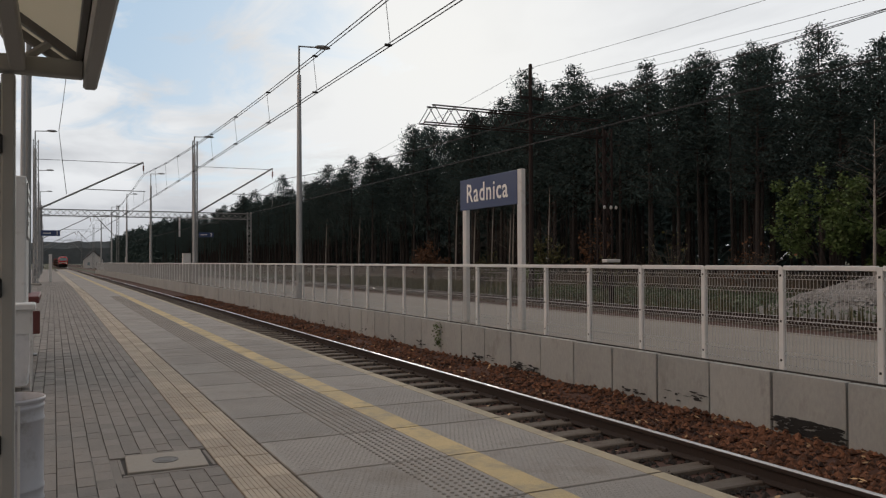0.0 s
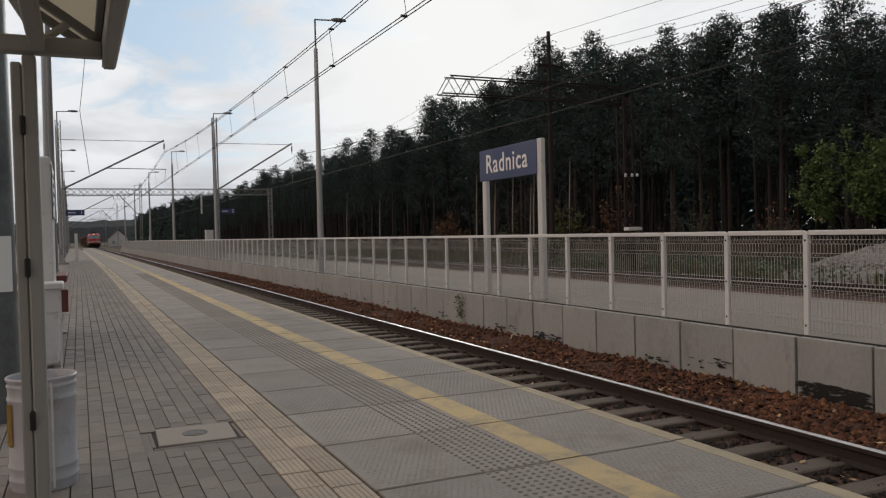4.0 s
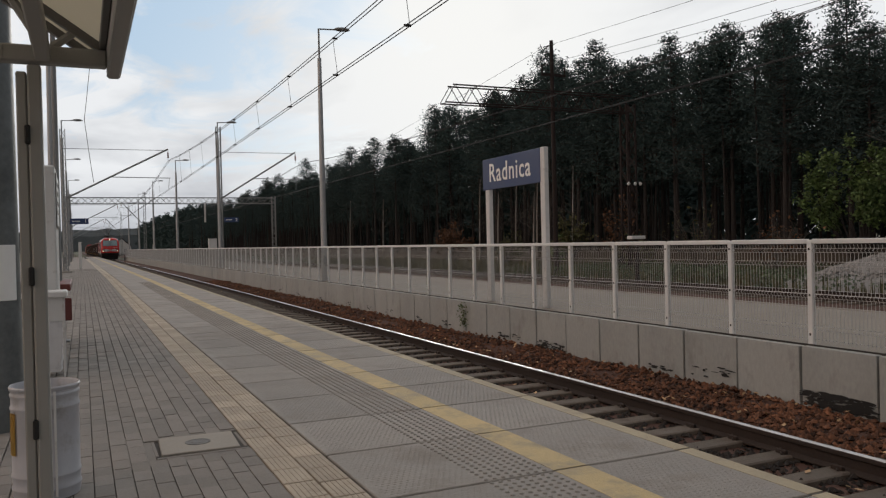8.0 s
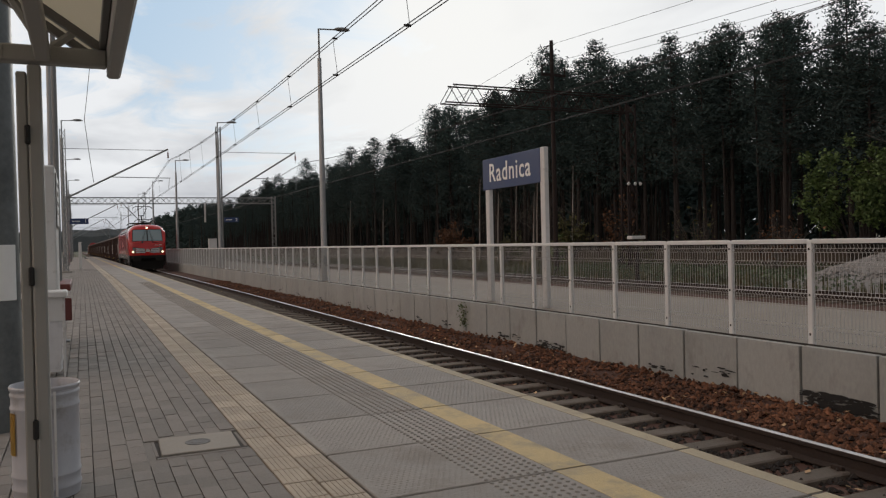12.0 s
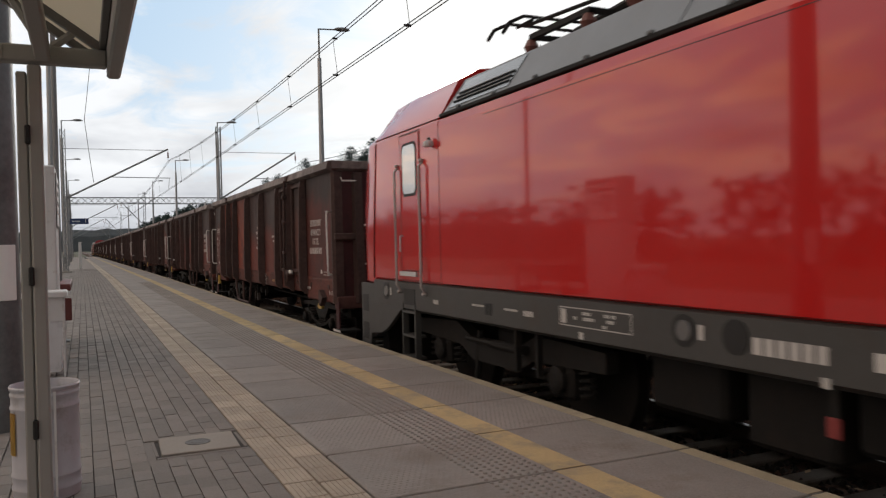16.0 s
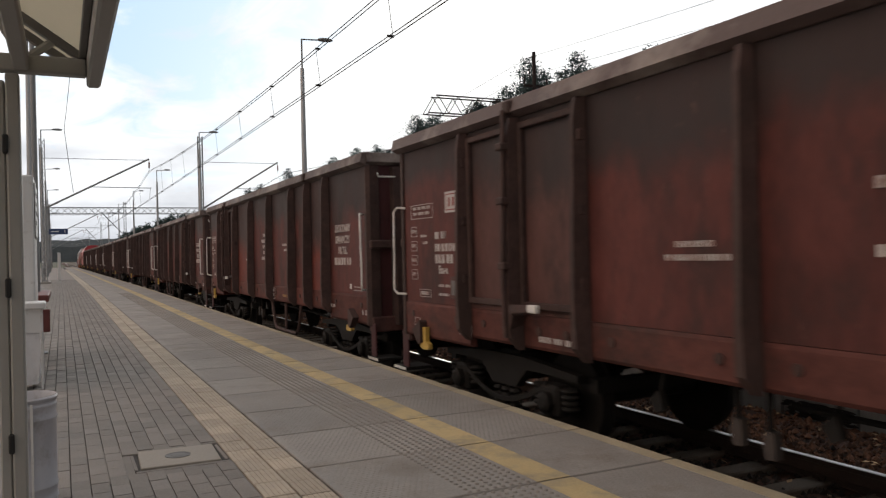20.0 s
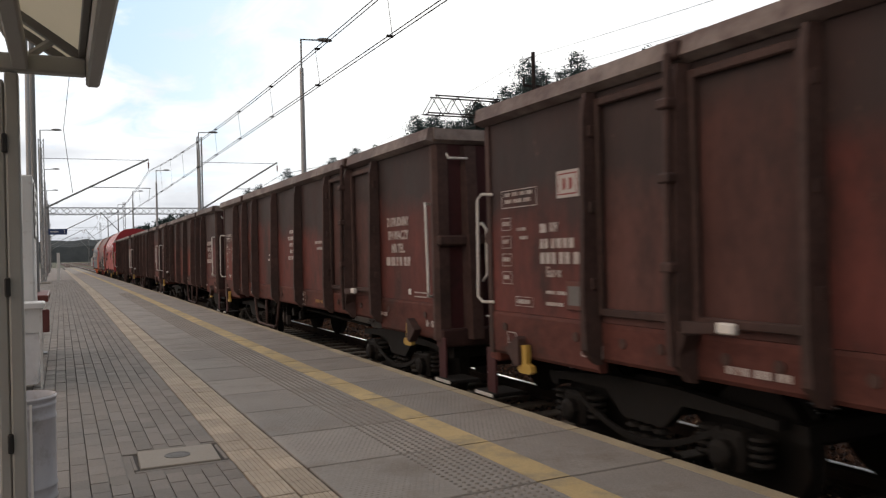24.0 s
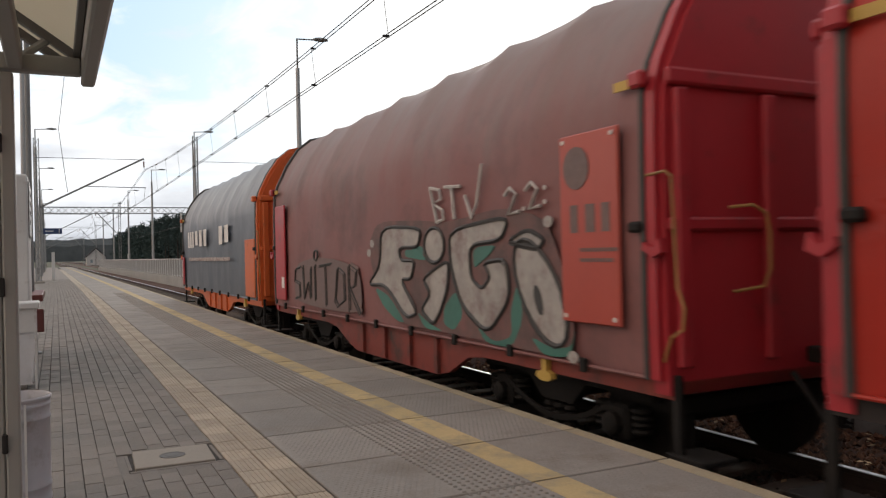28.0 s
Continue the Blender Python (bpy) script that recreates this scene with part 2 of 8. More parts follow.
# ---- mesh tools ----
class Shape:
    """Collects simple solids into one mesh."""

    def __init__(self):
        self.v, self.f = [], []

    def add(self, verts, faces):
        n = len(self.v)
        self.v.extend(verts)
        self.f.extend([tuple(i + n for i in q) for q in faces])
        return self

    def box(self, x0, x1, y0, y1, z0, z1, c=0.0):
        if not c:
            v = [(x, y, z) for x in (x0, x1) for y in (y0, y1) for z in (z0, z1)]
            return self.add(v, [(0, 1, 3, 2), (4, 6, 7, 5), (0, 4, 5, 1), (2, 3, 7, 6), (0, 2, 6, 4), (1, 5, 7, 3)])
        mx, my, mz = (x0 + x1) / 2, (y0 + y1) / 2, (z0 + z1) / 2
        hx, hy, hz = abs(x1 - x0) / 2, abs(y1 - y0) / 2, abs(z1 - z0) / 2
        c = min(c, hx * 0.9, hy * 0.9, hz * 0.9)
        v, idx = [], {}
        for sx in (-1, 1):
            for sy in (-1, 1):
                for sz in (-1, 1):
                    for a in range(3):
                        d = [hx - c, hy - c, hz - c]
                        d[a] += c
                        idx[sx, sy, sz, a] = len(v)
                        v.append((mx + sx * d[0], my + sy * d[1], mz + sz * d[2]))
        f = []
        ring = ((-1, -1), (1, -1), (1, 1), (-1, 1))

        def key(a, s, p, q, which):
            t = [0, 0, 0]
            t[a], t[(a + 1) % 3], t[(a + 2) % 3] = s, p, q
            return idx[t[0], t[1], t[2], which]
        for a in range(3):
            for s in (-1, 1):
                r = ring if s > 0 else ring[::-1]
                f.append(tuple(key(a, s, p, q, a) for p, q in r))
            b, d = (a + 1) % 3, (a + 2) % 3
            for p in (-1, 1):
                for q in (-1, 1):
                    o = (key(a, -1, p, q, b), key(a, 1, p, q, b), key(a, 1, p, q, d), key(a, -1, p, q, d))
                    f.append(o if p * q < 0 else o[::-1])
        for sx in (-1, 1):
            for sy in (-1, 1):
                for sz in (-1, 1):
                    o = tuple(idx[sx, sy, sz, a] for a in range(3))
                    f.append(o if sx * sy * sz > 0 else o[::-1])
        return self.add(v, f)

    def rod(self, p, q, r, r2=None, n=8, caps=True):
        p, q = Vector(p), Vector(q)
        r2 = r if r2 is None else r2
        d = (q - p).normalized()
        u = d.orthogonal().normalized()
        w = d.cross(u)
        v = []
        for c, rr in ((p, r), (q, r2)):
            for i in range(n):
                a = 2 * math.pi * i / n
                v.append(tuple(c + (u * math.cos(a) + w * math.sin(a)) * rr))
        f = [(i, (i + 1) % n, n + (i + 1) % n, n + i) for i in range(n)]
        if caps:
            f += [tuple(range(n))[::-1], tuple(range(n, 2 * n))]
        return self.add(v, f)

    def path(self, pts, r, n=6):
        """A tube swept along points."""
        p = [Vector(q) for q in pts]
        rings, u = [], None
        for i, c in enumerate(p):
            d = (p[min(i + 1, len(p) - 1)] - p[max(i - 1, 0)])
            d = d.normalized() if d.length > 1e-9 else Vector((0, 0, 1))
            u = d.orthogonal() if u is None else u - d * u.dot(d)
            u = u.normalized() if u.length > 1e-6 else d.orthogonal().normalized()
            w = d.cross(u)
            rings.append([tuple(c + (u * math.cos(2 * math.pi * k / n) + w * math.sin(2 * math.pi * k / n)) * r) for k in range(n)])
        return self.loft(rings)

    def lathe(self, prof, cx=0, cy=0, n=20, axis="z", caps=True):
        """prof: (radius, height) pairs up the axis."""
        v, f = [], []
        for r, z in prof:
            for i in range(n):
                a = 2 * math.pi * i / n
                p = (r * math.cos(a), r * math.sin(a), z)
                v.append({"z": (cx + p[0], cy + p[1], p[2]), "x": (p[2], cx + p[0], cy + p[1]), "y": (cx + p[1], p[2], cy + p[0])}[axis])
        for k in range(len(prof) - 1):
            for i in range(n):
                f.append((k * n + i, k * n + (i + 1) % n, (k + 1) * n + (i + 1) % n, (k + 1) * n + i))
        if caps:
            f += [tuple(range(n))[::-1], tuple(range((len(prof) - 1) * n, len(prof) * n))]
        return self.add(v, f)

    def prism(self, poly, a0, a1, axis="y"):
        """A polygon drawn out along an axis: for y the polygon is (x, z), for x (y, z), for z (x, y)."""
        n = len(poly)

        def at(p, a):
            return {"y": (p[0], a, p[1]), "x": (a, p[0], p[1]), "z": (p[0], p[1], a)}[axis]
        v = [at(p, a0) for p in poly] + [at(p, a1) for p in poly]
        f = [(i, (i + 1) % n, n + (i + 1) % n, n + i) for i in range(n)] + [tuple(range(n))[::-1], tuple(range(n, 2 * n))]
        return self.add(v, f)

    def loft(self, rings, closed=True, caps=True):
        n = len(rings[0])
        v = [p for r in rings for p in r]
        f = []
        for k in range(len(rings) - 1):
            for i in range(n if closed else n - 1):
                f.append((k * n + i, k * n + (i + 1) % n, (k + 1) * n + (i + 1) % n, (k + 1) * n + i))
        if caps:
            f += [tuple(range(n))[::-1], tuple(range((len(rings) - 1) * n, len(rings) * n))]
        return self.add(v, f)

    def quad(self, a, b, c, d):
        return self.add([a, b, c, d], [(0, 1, 2, 3)])

    def mesh(self, name, mat, smooth=False, fix=True):
        me = bpy.data.meshes.new(name)
        me.from_pydata(self.v, [], self.f)
        if fix:
            bm = bmesh.new()
            bm.from_mesh(me)
            bmesh.ops.recalc_face_normals(bm, faces=bm.faces)
            bm.to_mesh(me)
            bm.free()
        if smooth:
            me.shade_smooth()
            me.set_sharp_from_angle(angle=radians(35))
        me.materials.append(MAT[mat] if isinstance(mat, str) else mat)
        return me


def part(name, shape, mat, parent=None, label="", smooth=False, fix=True):
    """One mesh object under a thing or a part."""
    ob = new(name, shape.mesh(name, mat, smooth, fix) if isinstance(shape, Shape) else shape)
    if parent is not None:
        ob.parent = parent
    return tagged(ob, label)


def thing(name, label, category, at=(0, 0, 0), group="", rz=0.0, kind=""):
    """A top-level Empty at the base of a thing."""
    ob = new(name)
    ob.empty_display_size = 0.2
    ob.matrix_world = pose(*at, 0, 0, rz)
    return tagged(ob, label, category, group, kind)


def words(text, size, mat, parent, m, name="lettering", extrude=0.002, label="", spacing=1.0, align="CENTER", squash=1.0, bold=0.0):
    """Writing in the built-in font, turned into a mesh."""
    cu = bpy.data.curves.new(name, "FONT")
    cu.body, cu.size, cu.extrude, cu.align_x, cu.align_y = text, size, extrude, align, "CENTER"
    cu.space_character = spacing
    cu.offset = bold
    cu.resolution_u = 3
    tmp = bpy.data.objects.new(name, cu)
    me = bpy.data.meshes.new_from_object(tmp)
    bpy.data.objects.remove(tmp)
    bpy.data.curves.remove(cu)
    me.transform(Matrix.Diagonal((squash, 1, 1, 1)))
    me.materials.clear()
    me.materials.append(MAT[mat])
    ob = new(name, me)
    ob.parent = parent
    ob.matrix_basis = m
    return tagged(ob, label)


def bars(widths, height, gap, mat, parent, m, name="lettering_bar", thick=0.002):
    """Writing that cannot be read: rows of plain bars, drawn in x (along) and y (up)."""
    s = Shape()
    y = 0.0
    for w in widths:
        x = 0.0
        for piece in (w if isinstance(w, (list, tuple)) else [w]):
            if piece > 0:
                k = max(1, round(piece / (height * 0.95))) if height < 0.12 else 1
                for i in range(k):
                    s.box(x + piece * i / k, x + piece * (i + (0.74 if k > 1 else 1.0)) / k, y - height, y, 0, thick)
            x += abs(piece) + 0.03
        y -= height + gap
    ob = part(name, s, mat, parent)
    ob.matrix_basis = m
    ob["kind"] = "stuff"
    return ob


# ---- measures of the place ----
EDGE, RAIL_Z, TRACK_X, WALL_X, FENCE_X = 3.50, -0.54, 5.21, 7.72, 7.90
Y0, Y1 = -14.0, 170.0           # our platform
BALLAST = -0.74


def ground():
    s = Shape()
    s.quad((-1500, -400, -0.95), (1500, -400, -0.95), (1500, 4000, -0.95), (-1500, 4000, -0.95))
    tagged(part("ground", s, "grass", fix=False), "rough autumn grass ground reaching to the horizon", "ground", kind="structure")


def track(x, y0, y1, name, near):
    """Ballast bed with two rails; sleepers are laid later."""
    s = Shape()
    s.prism([(x - 3.0, -0.95), (x - 2.2, BALLAST), (x + 2.2, BALLAST), (x + 3.0, -0.95)] if not near else [(EDGE + 0.02, -0.95), (EDGE + 0.02, BALLAST), (x + 1.5, BALLAST), (x + 1.9, BALLAST + 0.05), (WALL_X, BALLAST + 0.05), (WALL_X, -0.95)], y0, y1)
    bed = tagged(part(name + "_ballast", s, "ballast", fix=True), "rust-brown ballast bed of the railway track", "track bed", kind="structure")
    for k, xr in enumerate((x - 0.7525, x + 0.7525)):
        t = thing("rail", "worn steel rail with a bright polished head", "rail", (xr, 0, RAIL_Z), "rails")
        w = 0.036
        prof = [(-0.075, -0.172), (0.075, -0.172), (0.075, -0.160), (0.012, -0.135), (0.009, -0.05), (w, -0.038), (w, -0.006), (w - 0.008, -0.002), (-w + 0.008, -0.002), (-w, -0.006), (-w, -0.038), (-0.009, -0.05), (-0.012, -0.135), (-0.075, -0.160)]
        part("web_and_foot", Shape().prism(prof, y0, y1), "rail", t)
        part("running_surface", Shape().prism([(-w + 0.006, -0.004), (w - 0.002, -0.004), (w - 0.006, 0.002), (-w + 0.010, 0.002)], y0, y1), "rail_top", t, "bright polished running surface")
    return bed


def sleepers(x, y0, y1, name, count):
    """Concrete sleepers 0.6 m apart, the nearest as parts with their clips."""
    t = thing(name, "row of grey concrete sleepers lying in ballast", "sleepers", (x, 0, 0), kind="structure")
    s = Shape()
    zt = RAIL_Z - 0.165
    s.prism([(-0.15, -0.22), (0.15, -0.22), (0.12, 0.0), (0.10, 0.012), (-0.10, 0.012), (-0.12, 0.0)], -1.3, 1.3, "x")
    me = s.mesh("sleeper", "sleeper")
    c = Shape()
    for xr in (-0.7525, 0.7525):
        for sx in (-1, 1):
            c.box(xr + sx * 0.085 - 0.02, xr + sx * 0.085 + 0.02, -0.06, 0.06, 0.005, 0.05, 0.008)
            c.rod((xr + sx * 0.125, -0.035, 0.01), (xr + sx * 0.06, 0.035, 0.05), 0.012, n=6)
    clip = c.mesh("clip", "rail")
    n = int((y1 - y0) / 0.6)
    far = Shape()
    for i in range(n):
        y = y0 + i * 0.6
        if i < count:
            o = part("sleeper", me, None, t)
            o.location = (0, y, zt)
            k = part("rail_clips", clip, None, t)
            k.location = (0, y, zt)
        else:
            far.prism([(y - 0.12, zt - 0.1), (y + 0.12, zt - 0.1), (y + 0.11, zt + 0.01), (y - 0.11, zt + 0.01)], -1.3, 1.3, "x")
    if far.v:
        part("distant_sleepers", far, "sleeper", t)["kind"] = "stuff"


def platform_bodies():
    s = Shape()
    s.prism([(-7.0, -0.95), (-7.0, -0.06), (EDGE - 0.02, -0.06), (EDGE - 0.02, -0.12), (EDGE - 0.15, -0.14), (EDGE - 0.15, -0.95)], Y0, Y1)
    tagged(part("platform", s, "joint"), "long station platform with a concrete edge wall", "platform", kind="structure")
    s = Shape()
    s.box(WALL_X + 0.13, 12.0, Y0, 157, -0.95, 0.0)
    tagged(part("island_platform", s, "asphalt"), "island platform with a worn pale sandy surface", "platform", kind="structure")
    s = Shape()
    s.box(12.0, 12.2, Y0, 157, -0.95, 0.012, 0.02)
    tagged(part("island_platform_edge", s, "asphalt"), "concrete edge of the island platform", "kerb", kind="structure")


def wall_panels():
    """The retaining wall of the island platform: concrete units one metre wide."""
    t = thing("retaining_wall", "pale grey concrete retaining wall of upright panels with dark joints", "wall", (0, 0, 0), kind="structure")
    part("backing", Shape().box(WALL_X + 0.10, WALL_X + 0.13, Y0, 157, -0.95, 0.034), "joint", t, "raised dark line along the top of the wall")
    me = Shape().box(WALL_X, WALL_X + 0.10, 0.015, 0.985, -0.95, 0.016, 0.006).mesh("panel", "wall_panel")
    k = -19
    y = 5.747 + k
    while y < 156:
        o = part("panel", me, None, t)
        o.location = (random.uniform(-0.006, 0.006), y, random.uniform(-0.006, 0.004))
        y += 1.0


SPAN = 1.2717


def fence():
    t = thing("mesh_fence", "pale grey welded mesh fence with square posts on the retaining wall", "fence", (FENCE_X, 6.725, 0.0), kind="structure")
    post = Shape().box(-0.03, 0.03, -0.035, 0.035, 0.0, 1.27, 0.006).mesh("post", "fence")
    cap = Shape().box(-0.034, -0.030, -0.012, 0.012, 0, 0.026).mesh("clamp", "black")
    rail = Shape().box(-0.028, 0.028, 0.036, SPAN - 0.036, 1.225, 1.283, 0.006).mesh("top_rail", "fence")
    s = Shape()
    n = 25
    w = 0.0028
    for i in range(n):
        y = 0.04 + i * (SPAN - 0.08) / (n - 1)
        z = [(0.06, 0), (0.20, 0), (0.225, -0.03), (0.25, 0), (0.58, 0), (0.605, -0.03), (0.63, 0), (0.96, 0), (0.985, -0.03), (1.01, 0), (1.12, 0), (1.145, -0.03), (1.17, 0), (1.215, -0.012)]
        v, f = [], []
        for zz, xx in z:
            v += [(xx - w, y - w, zz), (xx + w, y - w, zz), (xx, y + w, zz)]
        for k in range(len(z) - 1):
            for a in range(3):
                f.append((k * 3 + a, k * 3 + (a + 1) % 3, k * 3 + 3 + (a + 1) % 3, k * 3 + 3 + a))
        s.add(v, f)
    for zz in (0.09, 0.20, 0.25, 0.58, 0.63, 0.96, 1.01, 1.12, 1.17):
        s.box(-0.006, -0.001, 0.0, SPAN, zz - w, zz + w)
    panel = s.mesh("mesh_panel", "mesh_wire", fix=False)
    k = -15
    while 6.725 + k * SPAN < 156:
        y = k * SPAN
        for me, nm in ((post, "post"), (rail, "top_rail"), (panel, "mesh_panel")):
            part(nm, me, None, t).location = (0, y, 0)
        if -3 < k < 24:
            for zz in (0.13, 0.60, 1.15):
                part("clamp", cap, None, t).location = (0, y, zz)
        k += 1


def station_sign():
    t = thing("station_sign", "dark blue station name sign on two white posts", "sign", (8.3, 14.43, 0.0))
    for y in (-1.16, 1.16):
        part("post", Shape().box(-0.05, 0.05, y - 0.085, y + 0.085, 0.0, 3.17 if y < 0 else 2.5, 0.012), "white_steel", t, "white steel post")
    part("panel", Shape().box(-0.062, -0.022, -1.10, 1.33, 2.48, 3.16, 0.008), "sign_blue", t, "dark blue panel")
    words("Radnica", 0.57, "sign_white", t, Matrix.Translation((-0.066, 0.14, 2.82)) @ pose(0, 0, 0, 90, 0, -90), extrude=0.003, spacing=1.12, label="white station name", squash=0.90, bold=0.005)


def lamp_post(x, y, h, arm, label):
    t = thing("street_lamp", label, "lamp post", (x, y, 0.0), "platform lamps")
    part("base_plate", Shape().box(-0.16, 0.16, -0.16, 0.16, 0, 0.03, 0.005), "galv", t)
    part("pole", Shape().lathe([(0.125, 0.02), (0.12, 1.2), (0.075, h - 1.1)], n=12), "galv", t, smooth=True)
    part("hatch", Shape().box(-0.06, 0.06, -0.13, -0.10, 0.55, 0.95, 0.01), "mast", t)
    part("upright", Shape().rod((0, 0, h - 1.15), (0, 0, h), 0.035, n=8), "mast", t, smooth=True)
    part("arm", Shape().rod((0, 0, h - 0.02), (arm * 0.8, 0, h + 0.02), 0.028, n=8), "mast", t, smooth=True)
    s = Shape()
    rings = []
    for u, w, d in ((0.0, 0.05, 0.03), (0.08, 0.13, 0.07), (0.28, 0.17, 0.09), (0.48, 0.15, 0.07), (0.58, 0.06, 0.03)):
        x0 = arm * (0.62 + u)
        rings.append([(x0, w * math.cos(a), h + 0.03 + (d if math.sin(a) > 0 else d * 0.7) * math.sin(a)) for a in [2 * math.pi * i / 12 for i in range(12)]])
    s.loft(rings)
    part("lantern", s, "mast", t, "grey lantern head", smooth=True)
    return t


def shelter():
    """The waiting shelter beside which the camera stands."""
    t = thing("waiting_shelter", "warm grey steel waiting shelter with a curved translucent roof", "shelter", (0, 3.8, 0))
    part("post", Shape().box(-0.196, -0.142, -0.045, 0.045, 0, 2.15, 0.008), "grey_steel", t)
    pf = part("panel_frame", Shape().box(-0.240, -0.199, -0.03, 0.03, 0.1, 2.12, 0.006), "grey_steel", t, "grey glass panel frame")
    for z in (0.6, 1.25, 1.85):
        part("hinge", Shape().box(-0.21, -0.188, -0.062, -0.031, z - 0.04, z + 0.04, 0.005), "black", pf)
    for y in (0.0, -2.4, -4.8):
        part("post", Shape().box(-1.55, -1.46, y - 0.045, y + 0.045, 0, 2.25, 0.008), "grey_steel", t)
    part("cross_beam", Shape().box(-1.7, 0.12, -0.035, 0.035, 2.16, 2.235, 0.008), "grey_steel", t)
    part("gutter", Shape().box(0.118, 0.176, -4.9, 0.06, 2.125, 2.275, 0.01), "grey_steel", t, "grey steel edge gutter")
    part("gutter_lip", Shape().box(0.088, 0.117, -4.9, 0.10, 2.235, 2.265, 0.004), "dark_frame", t)
    part("long_beam", Shape().box(-0.165, -0.105, -4.9, -0.036, 2.165, 2.235, 0.008), "grey_steel", t)
    # curved roof: ribs and translucent sheets between them
    def arc(u):
        x = 0.10 - 1.75 * u
        return x, 2.27 + 0.62 * math.sin(u * math.pi * 0.62)
    def strip(u0, u1, y0, y1, z, th):
        pts = [arc(u0 + (u1 - u0) * i / 14) for i in range(15)]
        ring = [(x, zz + z) for x, zz in pts] + [(x, zz + z - th) for x, zz in pts[::-1]]
        return Shape().prism(ring, y0, y1)
    for y in (0.24, -0.03, -1.2, -2.4, -3.6, -4.8):
        part("roof_rib", strip(0.0, 1.0, y, y + 0.045, 0.0, 0.05), "dark_frame", t)
    for y, d in ((-4.755, 1.15), (-3.555, 1.15), (-2.355, 1.15), (-1.155, 1.12), (0.016, 0.22)):
        part("roof_sheet", strip(-0.02, 0.98, y, y + d, 0.0, 0.010), "poly_sheet", t, "cream translucent roof sheet")
    part("brace", Shape().rod((-0.13, 0, 2.235), (-0.30, 0, 2.52), 0.02, n=6).rod((-0.10, 0, 2.235), (0.02, 0, 2.33), 0.018, n=6), "grey_steel", t)
    part("joint_plate", Shape().box(-0.335, -0.285, -0.043, -0.036, 2.165, 2.23, 0.003), "grey_steel", t)
    part("bolt", Shape().lathe([(0.011, -0.056), (0.011, -0.044)], 2.20, -0.31, 8, "y"), "dark_frame", t)
    part("purlin", Shape().box(-0.42, -0.37, -4.9, 0.03, 2.50, 2.55, 0.006), "grey_steel", t)


def barrel_bin(x, y, r, h, label):
    t = thing("litter_bin", label, "litter bin", (x, y, 0))
    prof = [(r * 0.93, 0.0), (r * 0.96, 0.02)]
    for z in (0.06, 0.13, 0.50, 0.57):
        prof += [(r * 0.965, z - 0.012), (r * 0.995, z - 0.004), (r * 0.995, z + 0.004), (r * 0.965, z + 0.012)]
    prof += [(r * 0.97, h - 0.02), (r, h - 0.015), (r * 1.02, h), (r * 0.99, h + 0.008), (r * 0.955, h - 0.004), (r * 0.94, 0.1), (0.01, 0.08)]
    part("drum", Shape().lathe(prof, n=36), "bin_paint", t, "white ribbed steel drum", smooth=True)
    # black disc added to stand in for the shade inside the drum
    part("liner", Shape().lathe([(0.01, h - 0.10), (r * 0.93, h - 0.09)], n=24), "black", t, "black disc for the shaded inside of the drum")
    part("seam", Shape().box(r * 0.30 - 0.006, r * 0.30 + 0.006, -r * 0.975, -r * 0.915, 0.02, h - 0.02), "white_steel", t)
    part("label_strip", Shape().loft([[(-(r + k) * math.cos(a), -(r + k) * math.sin(a), z) for a in (0.25, 0.45, 0.62)] + [(-(r + k) * math.cos(a), -(r + k) * math.sin(a), z) for a in (0.62, 0.45, 0.25)] for k, z in ((0.0, 0.25), (0.0, 0.48))]), "hook_yellow", t, "narrow ochre label")


def square_bin():
    t = thing("litter_bin", "white square litter bin with a clear bag inside, beside a bench", "litter bin", (-0.385, 9.6, 0))
    for x in (-0.19, 0.17):
        for y in (-0.19, 0.17):
            part("corner_post", Shape().box(x, x + 0.02, y, y + 0.02, 0, 0.85), "white_steel", t)
    part("lid", Shape().box(-0.22, 0.22, -0.22, 0.22, 0.85, 0.92, 0.012), "white_steel", t, "white flat lid")
    s = Shape()
    rng = random.Random(3)
    rings = []
    for k in range(7):
        z = 0.05 + k * 0.13
        w = 0.165 - 0.02 * abs(k - 3) / 3
        rings.append([(w * c + rng.uniform(-0.012, 0.012), w * d + rng.uniform(-0.012, 0.012), z) for c, d in ((-1, -1), (-0.3, -1.05), (0.3, -0.95), (1, -1), (1.04, -0.2), (0.97, 0.4), (1, 1), (-1, 1), (-1.03, 0))])
    s.loft(rings)
    part("bag", s, "bag", t, "crumpled pale plastic bag", smooth=True)
    part("panel", Shape().box(-0.17, 0.17, -0.18, -0.172, 0.60, 0.848), "white_steel", t)


def bench():
    t = thing("bench", "dark red wooden bench on dark steel legs", "bench", (-0.62, 12.6, 0))
    for k in range(4):
        part("seat_slat", Shape().box(-0.12 + k * 0.12, -0.02 + k * 0.12, -0.9, 0.9, 0.42, 0.46, 0.008), "bench_red", t)
    for k in range(3):
        part("back_slat", Shape().box(-0.20, -0.16, -0.9, 0.9, 0.55 + k * 0.14, 0.66 + k * 0.14, 0.008), "bench_red", t)
    for y in (-0.8, 0.8):
        part("leg", Shape().box(-0.2, -0.14, y - 0.03, y + 0.03, 0, 0.95, 0.006).box(0.28, 0.34, y - 0.03, y + 0.03, 0, 0.82, 0.006).box(-0.2, 0.34, y - 0.03, y + 0.03, 0.36, 0.42), "dark_frame", t)
    part("end_panel", Shape().box(0.32, 0.47, -0.96, -0.92, 0.42, 0.72, 0.01), "bench_red", t, "dark red end panel")
    part("top_board", Shape().box(0.10, 0.46, -0.98, 0.98, 0.82, 0.91, 0.01), "bench_red", t, "dark red top board")


